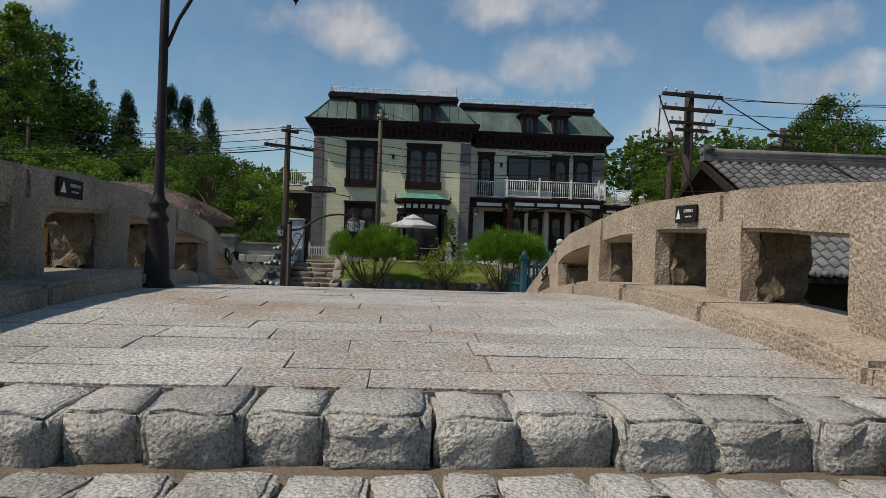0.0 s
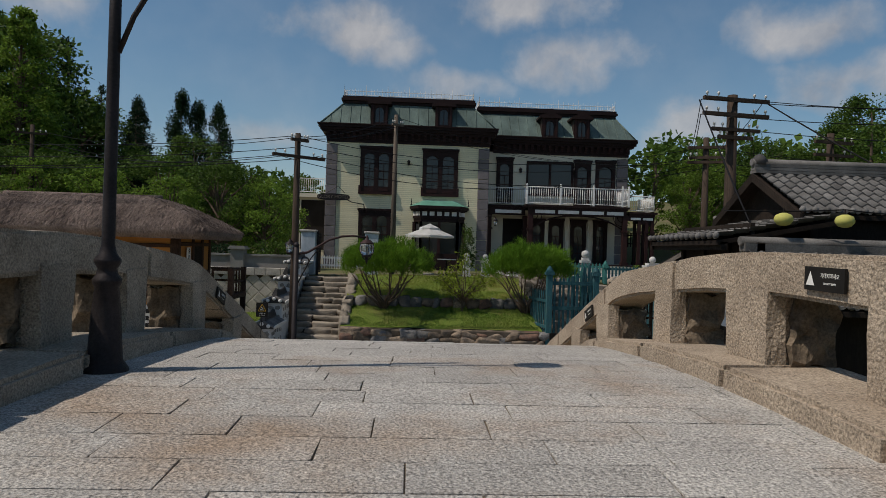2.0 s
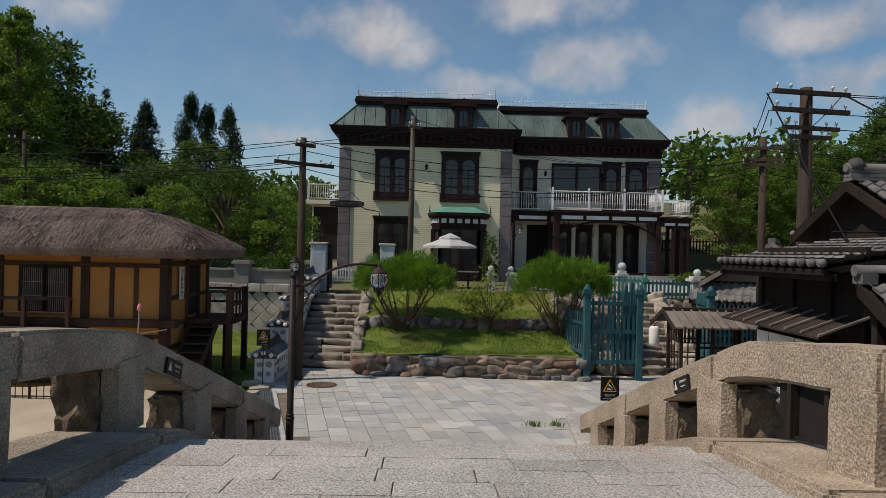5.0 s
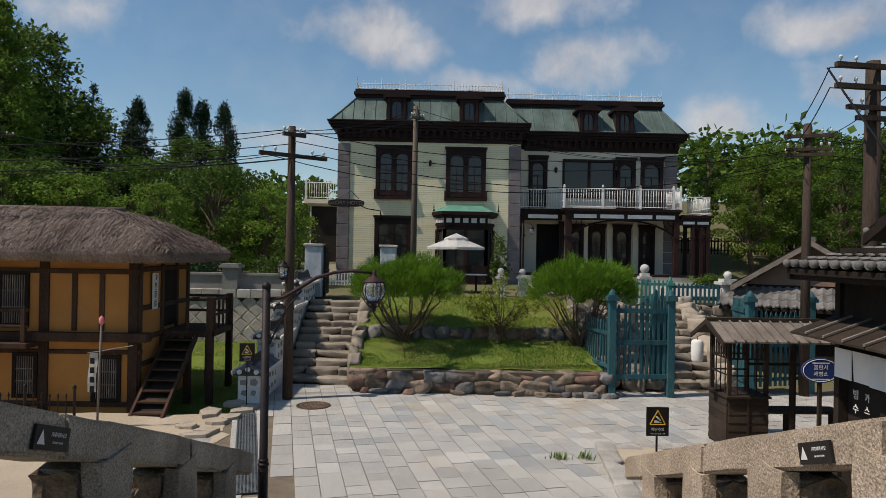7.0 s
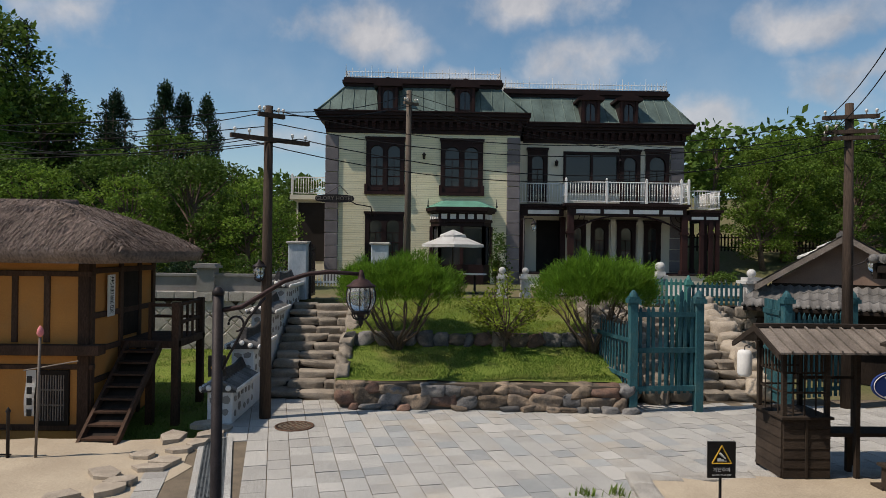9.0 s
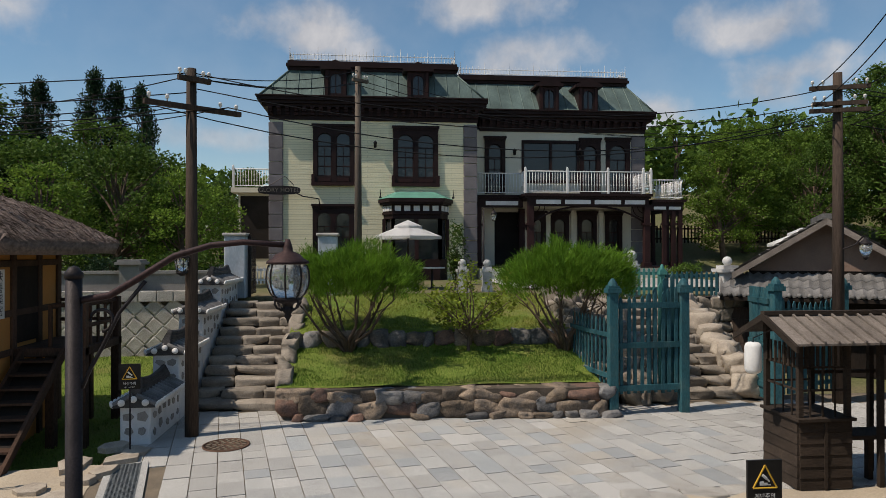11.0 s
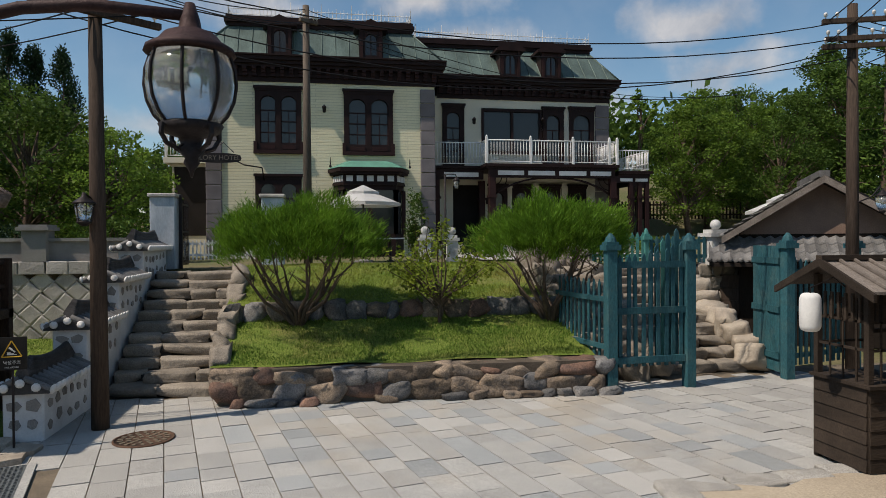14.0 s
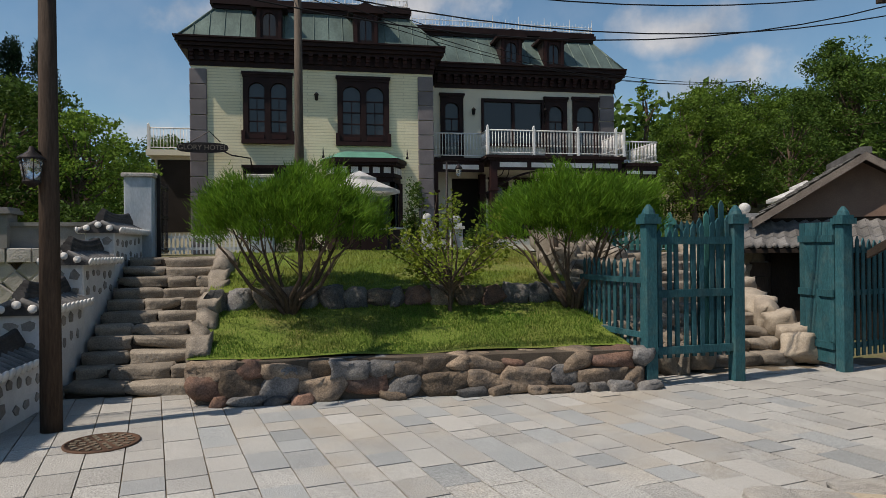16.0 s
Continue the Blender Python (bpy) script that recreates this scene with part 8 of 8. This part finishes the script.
# ---- warning signs ----
def warning_sign(x, y, z, h, w, hh, turn, l1, l2, yellow=True):
    t = thing("warning_sign", "black stair warning sign on a thin post", "sign", "stair warning signs", at=(x, y, z), turn=turn)
    box_part("plate", (-w / 2, w / 2, -0.012, 0.012, h - hh, h), BLACK_SIGN, t)
    bm = B()
    c = h - hh * 0.38
    s = hh * 0.27
    for a, b in (((-s, c - s * 0.8), (s, c - s * 0.8)), ((s, c - s * 0.8), (0, c + s)), ((0, c + s), (-s, c - s * 0.8))):
        tube(bm, [(a[0], -0.014, a[1]), (b[0], -0.014, b[1])], 0.008, 5)
    part("triangle", bm, SIGN_YELLOW, t)
    bm = B()
    for i in range(3):
        bx(bm, -s * 0.45 + i * s * 0.3, -s * 0.1 + i * s * 0.3, -0.016, -0.013, c - s * 0.6, c - s * 0.28 - i * s * 0.12 + 0.0)
    tube(bm, [(-s * 0.25, -0.015, c + s * 0.25), (s * 0.1, -0.015, c - s * 0.05)], s * 0.12, 5); tube(bm, [(s * 0.1, -0.015, c - s * 0.05), (s * 0.35, -0.015, c - s * 0.3)], s * 0.08, 5)
    part("pictogram", bm, SIGN_WHITE, t)
    words(l1, hh * 0.13, pose(0, -0.0145, h - hh * 0.78, 90, 0, 0), SIGN_WHITE, t, "lettering", 0.001)
    words(l2, hh * 0.06, pose(0, -0.0145, h - hh * 0.92, 90, 0, 0), SIGN_WHITE, t, "lettering", 0.001)
    box_part("post", (-0.012, 0.012, 0.012, 0.036, 0, h - 0.02), IRON, t); box_part("foot", (-0.14, 0.14, -0.1, 0.14, 0.0, 0.02), IRON, t)


warning_sign(3.77, -7.8, 0.02, 1.5, 0.32, 0.41, 0, "계단주의", "WATCH YOUR STEP")
warning_sign(-3.72, -1.75, 0.0, 1.5, 0.34, 0.42, 8, "낙상주의", "FALL HAZARD")


# ---- tiled buildings beside the bridge ----
def tiled_slope(parent, x0, x1, ya, za, yb, zb, axis="x", mt=None, pitch=0.24, inv=None, lower_end=True):
    """Rows of rounded tiles from the eave (ya, za) up to (yb, zb); the eave runs along axis."""
    mt = mt or ROOF_TILE_GREY
    m0 = inv or Matrix()
    sw = (lambda u, v, w: (u, v, w)) if axis == "x" else (lambda u, v, w: (v, u, w))
    L = math.hypot(yb - ya, zb - za)
    nrows, ncol = max(2, int(L / 0.27)), max(2, int(abs(x1 - x0) / pitch))
    nz = abs(yb - ya) / L
    bm = B()
    prev = None
    for r in range(nrows):
        f0, f1 = r / nrows, (r + 1.12) / nrows
        for c in range(ncol):
            u0 = x0 + (x1 - x0) * c / ncol; u1 = x0 + (x1 - x0) * (c + 1) / ncol
            pts = []
            for f, lift in ((f0, 0.05), (min(f1, 1.0), 0.012)):
                for s in range(6):
                    t = s / 5
                    wv = 0.045 * math.cos(2 * math.pi * t) * (1 if t < 0.5 else 0.75)
                    pts.append(bm.verts.new(sw(u0 + (u1 - u0) * t, ya + (yb - ya) * f, za + (zb - za) * f + (lift + wv) * nz)))
            lowv = [bm.verts.new(v.co - Vector((0, 0, 0.045))) for v in pts[:6]]
            for s in range(5):
                f_ = bm.faces.new((pts[s], pts[s + 1], pts[7 + s], pts[6 + s])); f_.smooth = True
                bm.faces.new((lowv[s], lowv[s + 1], pts[s + 1], pts[s]))
    o = part("tile_slope", bm, mt, parent); o.matrix_basis = m0; o["kind"] = "stuff"
    bm = B()
    a, b = sw(x0, ya, za - 0.06), sw(x1, ya, za - 0.06)
    c, d = sw(x1, yb, zb - 0.06), sw(x0, yb, zb - 0.06)
    q = [bm.verts.new(p) for p in (a, b, c, d)]; q2 = [bm.verts.new(Vector(p) - Vector((0, 0, 0.08))) for p in (a, b, c, d)]
    bm.faces.new(q); bm.faces.new(q2[::-1])
    for i in range(4):
        bm.faces.new((q[i], q2[i], q2[(i + 1) % 4], q[(i + 1) % 4]))
    o = part("roof_deck", bm, DARK_WOOD, parent); o.matrix_basis = m0
    bm = B()
    for c in range(ncol + 1):
        u = x0 + (x1 - x0) * c / ncol
        p = sw(u, ya - (0.03 if yb > ya else -0.03), za + 0.03)
        bm2 = bmesh.ops.create_uvsphere(bm, u_segments=8, v_segments=5, radius=0.062, matrix=Matrix.Translation(p))
    o = part("eave_edging", bm, mt, parent, smooth=True); o.matrix_basis = m0; o["kind"] = "stuff"


jh = thing("tiled_house", "dark timber house with grey tiled gable roof beside the bridge", "house", at=(10, -7, 0))
JI = Matrix.Translation((-10, 7, 0))


def jp(name, ext, material=None, label="", parent=None):
    o = box_part(name, ext, material or DARK_WOOD, jh, label); o.matrix_basis = JI
    return o


GX, GY, GH, GE, GP = 8.28, -7.75, 1.8, 4.15, 5.08   # gable plane, ridge line, half span, eave and ridge heights
jp("west_wall", (GX, GX + 0.15, GY - 1.6, GY + 1.6, -0.05, 4.2)); jp("front_wall", (GX + 0.15, 14.5, GY - 1.6, GY - 1.45, -0.05, 4.2)); jp("rear_wall", (GX + 0.15, 14.5, GY + 1.45, GY + 1.6, -0.05, 4.2))
bm = B(); prism(bm, [(GY - 1.6, 4.15), (GY + 1.6, 4.15), (GY, 4.95)], "x", GX + 0.01, GX + 0.13); o = part("gable_wall", bm, DARK_WOOD, jh); o.matrix_basis = JI
for s_ in (-1, 1):
    tiled_slope(jh, GX - 0.3, 14.8, GY + s_ * GH, GE, GY, GP, "x", inv=JI)
    bm = B(); prism(bm, [(GY, GP - 0.02), (GY + s_ * (GH + 0.05), GE - 0.05), (GY + s_ * (GH + 0.05), GE - 0.22), (GY, GP - 0.2)], "x", GX - 0.36, GX - 0.3); o = part("barge_board", bm, DARK_WOOD, jh); o.matrix_basis = JI
for i in range(3):
    bm = B(); bx(bm, GX - 0.34, 14.8, GY - 0.12 + 0.02 * i, GY + 0.12 - 0.02 * i, GP - 0.02 + 0.07 * i, GP + 0.04 + 0.07 * i); o = part("ridge_tile", bm, ROOF_TILE_GREY, jh); o.matrix_basis = JI
bm = B(); tube(bm, [(GX - 0.38, GY, GP + 0.22), (14.8, GY, GP + 0.22)], 0.08, 8); o = part("ridge_tile", bm, ROOF_TILE_GREY, jh); o.matrix_basis = JI
bm = B(); lathe(bm, [(0.02, 0), (0.13, 0.02), (0.16, 0.12), (0.08, 0.22), (0.02, 0.24)], (GX - 0.2, GY, GP + 0.16), 10); o = part("ridge_end_ornament", bm, ROOF_TILE, jh); o.matrix_basis = JI
# lean-to on the plaza side: tiled pent roof, board awning, cloth curtain
PX, PY0, PY1 = 5.98, -10.4, -7.15
tiled_slope(jh, PY0, PY1, PX, 3.58, GX, 4.02, "y", inv=JI)
jp("pent_beam", (PX + 0.06, PX + 0.18, PY0, PY1, 3.36, 3.5)); jp("pent_fascia", (PX, GX, PY1 - 0.02, PY1 + 0.06, 3.36, 3.56))
jp("shop_wall", (6.62, 6.7, PY0 + 0.1, PY1 - 0.25, 2.3, 3.85)); jp("shop_sill", (6.62, 6.7, PY0 + 0.1, PY1 - 0.25, -0.05, 0.75))
for i in range(4):
    y = PY1 - 0.3 - i * 1.05
    jp("shop_post", (6.56, 6.7, y - 0.06, y + 0.06, -0.05, 3.5))
for i in range(7):
    y = PY0 + 0.05 + i * 0.44
    bm = B(); prism(bm, [(5.95, 2.55), (6.66, 2.82), (6.66, 2.85), (5.95, 2.58)], "y", y + 0.006, y + 0.434); o = part("awning_board", bm, KIOSK_WOOD, jh); o.matrix_basis = JI
    bm = B(); prism(bm, [(5.94, 2.59), (6.66, 2.86), (6.66, 2.89), (5.94, 2.62)], "y", y - 0.02, y + 0.02); o = part("awning_batten", bm, GREY_BOARD, jh); o.matrix_basis = JI
for i in range(6):
    y = PY1 - 0.75 - i * 0.42
    bm = B(); bx(bm, 6.5, 6.512, y, y + 0.4, 1.95, 2.38)
    for v in bm.verts:
        if v.co.z < 2.1:
            v.co.x += 0.03 * math.sin(i * 2.1)
    o = part("shop_curtain", bm, WHITE_CLOTH, jh, "white cloth shop curtain"); o.matrix_basis = JI
for i, ch in enumerate("빙수"):
    o = words(ch, 0.15, JI @ pose(6.54, -7.95, 1.76 - 0.2 * i, 90, 0, -90), SIGN_WHITE, jh, "lettering", 0.002)
for i, ch in enumerate("카스테라"):
    o = words(ch, 0.13, JI @ pose(6.54, -8.2, 1.76 - 0.17 * i, 90, 0, -90), SIGN_WHITE, jh, "lettering", 0.002)
# solid dark box; the shop's inner shade is painted into its colour
jp("dark_interior", (6.71, 6.98, PY0 + 0.1, PY1 - 0.3, 0.0, 2.9), ROOM_SHADE)
# lower neighbour with its own gable
nb = thing("tiled_annex", "low dark annex with a grey tiled roof by the parapet", "house", at=(9, -11, 0))
NI = Matrix.Translation((-9, 11, 0))
for nm, e in (("west_wall", (6.75, 6.9, -11.5, -10.45, -0.05, 2.6)), ("front_wall", (6.9, 14.5, -11.5, -11.35, -0.05, 2.6))):
    o = box_part(nm, e, DARK_WOOD, nb); o.matrix_basis = NI
tiled_slope(nb, 6.4, 14.8, -11.95, 2.5, -10.55, 3.38, "x", inv=NI)
bm = B(); prism(bm, [(-10.55, 3.36), (-12.0, 2.45), (-12.0, 2.28), (-10.55, 3.18)], "x", 6.34, 6.4); o = part("barge_board", bm, DARK_WOOD, nb); o.matrix_basis = NI
bm = B(); bx(bm, 6.35, 14.8, -10.66, -10.44, 3.34, 3.48); o = part("ridge_tile", bm, ROOF_TILE_GREY, nb); o.matrix_basis = NI
bm = B(); tube(bm, [(6.3, -10.55, 3.52), (14.8, -10.55, 3.52)], 0.08, 8); o = part("ridge_tile", bm, ROOF_TILE_GREY, nb); o.matrix_basis = NI
for i, (x, y, z) in enumerate(((7.04, -10.6, 4.03), (8.0, -10.8, 4.02), (9.5, -11.0, 4.0))):
    t = thing("yellow_lantern", "round yellow-green paper lantern strung under the eaves", "lantern", "round lanterns", at=(x, y, z - 0.12))
    bm = B(); lathe(bm, [(0.03, -0.11), (0.1, -0.09), (0.15, -0.03), (0.155, 0.02), (0.13, 0.08), (0.05, 0.115)], n=16); part("shade", bm, YELLOW_PAPER, t, smooth=True)
    bm = B(); tube(bm, [(0, 0, 0.11), (0, 0, 0.2)], 0.012, 5); part("hook", bm, IRON, t)
cable((6.1, -10.35, 4.05), (8.0, -10.8, 4.1), 0.02); cable((8.0, -10.8, 4.1), (11.0, -11.2, 4.15), 0.1)

# ---- tiled shed behind the gate fence ----
GABLE_PLASTER = mat("reddish_gable_plaster", (0.24, 0.165, 0.125), (0.18, 0.122, 0.095), rough=0.9, scale=1.5, grain=40, grain_amt=0.15, bump=0.3)
shed = thing("tiled_shed", "small tiled outbuilding with a brown gable behind the fence", "shed", at=(13.1, 4.95, 0), turn=-30)
DI = Matrix.Translation((-12.4, -5, 0))
for nm, e in (("front_wall", (10.6, 14.6, 3.9, 4.05, -0.05, 2.9)), ("west_wall", (10.6, 10.75, 4.05, 6.5, -0.05, 2.8)), ("east_wall", (14.45, 14.6, 4.05, 6.5, -0.05, 2.8)), ("rear_wall", (10.6, 14.6, 6.5, 6.58, -0.05, 2.9))):
    o = box_part(nm, e, DARK_WOOD, shed); o.matrix_basis = DI
bm = B(); prism(bm, [(10.6, 2.8), (14.6, 2.8), (12.55, 4.1)], "y", 3.88, 4.0); o = part("gable_wall", bm, GABLE_PLASTER, shed, "reddish brown plastered gable"); o.matrix_basis = DI
tiled_slope(shed, 3.45, 7.0, 10.2, 2.75, 12.5, 4.22, "y", inv=DI); tiled_slope(shed, 3.45, 7.0, 14.9, 2.75, 12.5, 4.22, "y", inv=DI)
tiled_slope(shed, 9.85, 14.8, 3.2, 2.12, 3.9, 2.72, "x", inv=DI)
for s in (-1, 1):
    bm = B(); prism(bm, [(12.5, 4.24), (12.5 + s * 2.35, 2.74), (12.5 + s * 2.35, 2.56), (12.5, 4.06)], "y", 3.38, 3.45); o = part("barge_board", bm, GREY_BOARD, shed); o.matrix_basis = DI
bm = B(); bx(bm, 12.38, 12.62, 3.4, 7.0, 4.2, 4.36); o = part("ridge_tile", bm, ROOF_TILE_GREY, shed); o.matrix_basis = DI
for i in range(5):
    o = box_part("wall_board", (9.95, 10.6, 3.95, 4.0, 0.35 * i, 0.35 * i + 0.34), POLE_WOOD, shed); o.matrix_basis = DI

# ---- deck slabs, edge stones, cobbles, pavers ----
slab_meshes = [chipped(200 + i, GRANITE, 0.004, 0.012, "deck_slab") for i in range(8)]
rs = random.Random(21)
y = -20.89
while y < -14.75:
    d = rs.uniform(0.25, 0.35)
    x = -1.42 - rs.uniform(0, 0.5)
    while x < 2.72:
        w = rs.uniform(0.5, 1.1)
        xa, xb = max(x, -1.45), min(x + w, 2.75)
        if xb - xa > 0.12:
            ym = y + d / 2
            sl = math.degrees(math.atan(-0.029 * (ym + 17.9)))
            piece("deck_slab", rs.choice(slab_meshes), bridge, BI @ put((xa + xb) / 2, ym, deck_z(ym) - 0.06 + rs.uniform(-0.002, 0.002), xb - xa - rs.uniform(0.005, 0.011), d - rs.uniform(0.004, 0.011), 0.12, rs.uniform(-0.5, 0.5), sl + rs.uniform(-0.15, 0.15), rs.uniform(-0.15, 0.15)))
        x += w
    y += d
def kerb_block(seed):
    """A unit granite block, level on top, with a hewn front and rounded arrises."""
    rk = random.Random(seed)
    bm = B(); bx(bm, -0.5, 0.5, -0.5, 0.5, -0.5, 0.5)
    bmesh.ops.bevel(bm, geom=[e for e in bm.edges if all(v.co.z > 0 for v in e.verts) or abs(e.verts[0].co.z - e.verts[1].co.z) > 0.5], offset=0.07, segments=2, affect="EDGES")
    bmesh.ops.triangulate(bm, faces=[f for f in bm.faces if len(f.verts) > 4])
    bmesh.ops.subdivide_edges(bm, edges=bm.edges[:], cuts=2, use_grid_fill=True)
    off = Vector((rk.uniform(0, 50), rk.uniform(0, 50), 0))
    for v in bm.verts:
        c = v.co * 3.1 + off
        top = max(0.0, v.co.z - 0.3) * 3
        v.co += Vector((noise.noise(c) * 0.07, noise.noise(c + Vector((7, 0, 0))) * 0.1, noise.noise(c + Vector((0, 7, 0))) * 0.06 - 0.05 * top * max(0.0, -v.co.y)))
    return mesh_of("edge_stone", bm, KERB_STONE, True)


edge_b = [kerb_block(240 + i) for i in range(9)]
x = -1.7
while x < 2.95:
    w = rs.uniform(0.24, 0.38)
    deep_ = rs.uniform(0.32, 0.39)
    piece("edge_stone", rs.choice(edge_b), bridge, BI @ put(x + w / 2, -20.9 - deep_ / 2, 2.103 + rs.uniform(-0.008, 0.006), w * 0.97, deep_, 0.23, rs.uniform(-3, 3), rs.uniform(0.5, 2.0), rs.uniform(-1.2, 1.2)))
    x += w
bm = B(); bx(bm, -1.75, 3.05, -21.17, -20.87, 1.95, 2.19); bpart("kerb_bed", bm, JOINT)
bm = B(); bx(bm, -1.75, 3.05, -22.1, -21.17, -0.06, 2.03); bpart("cobble_bed", bm, JOINT)
for row in range(3):
    x = -1.65
    while x < 2.95:
        w = rs.uniform(0.17, 0.32)
        piece("cobble", rs.choice(edge_b), bridge, BI @ put(x + w / 2, -21.49 - row * 0.25 + rs.uniform(-0.015, 0.015), 2.003 + rs.uniform(-0.006, 0.006), w - 0.025, 0.225, 0.11, rs.uniform(-7, 7), rs.uniform(-1, 2), rs.uniform(-2, 2)))
        x += w
plaza = thing("plaza_paving", "plaza of pale and blue-grey granite pavers laid in slanting courses", "paving", at=(3, -3, 0))
plaza["kind"] = "structure"
PI_ = Matrix.Translation((-3, 3, 0))
dirv = Vector((0.212, -0.977)).normalized()
perp = Vector((0.977, 0.212)).normalized()
pavers = [chipped(300 + i, PAVER, 0.006, 0.012, "paver") for i in range(5)] + [chipped(310, PAVER_PALE, 0.006, 0.012, "paver"), chipped(311, PAVER_BLUE, 0.006, 0.012, "paver")]
rot = math.degrees(math.atan2(dirv.y, dirv.x))
near, far_boxes = 0, B()
for c in range(-18, 40):
    wc = 0.385
    s = -10 + rs.uniform(0, 0.6)
    while s < 13:
        L = rs.uniform(0.36, 0.74)
        p = Vector((1.0, -1.5)) + perp * (c * wc) + dirv * (s + L / 2)
        s += L
        if not (-3.95 < p.x < 14 and -8.0 < p.y < 0.55 + (0.6 if p.x < -1.3 or p.x > 5.4 else 0) - 0.04 * max(p.x, 0)):
            continue
        if abs((p.x + 2.88) * math.cos(ang) + (p.y + 4.8) * math.sin(ang)) < 0.55 and -7.4 < p.y < -2.4:
            continue
        dz = rs.uniform(-0.006, 0.003)
        if near < 300 and -1.5 < p.x < 6.5 and -6.0 < p.y:
            near += 1
            r = rs.random()
            me = pavers[5] if r < 0.14 else pavers[6] if r < 0.3 else pavers[rs.randrange(5)]
            piece("paver", me, plaza, PI_ @ put(p.x, p.y, -0.03 + dz, L - 0.012, wc - 0.012, 0.06, rot))
        else:
            vs = bx(far_boxes, -(L - 0.014) / 2, (L - 0.014) / 2, -(wc - 0.014) / 2, (wc - 0.014) / 2, -0.05, dz)
            bmesh.ops.transform(far_boxes, matrix=pose(p.x, p.y, 0, 0, 0, rot), verts=vs)
o = part("outer_pavers", far_boxes, PAVER_JOINED, plaza)
o.matrix_basis = PI_
o["kind"] = "stuff"
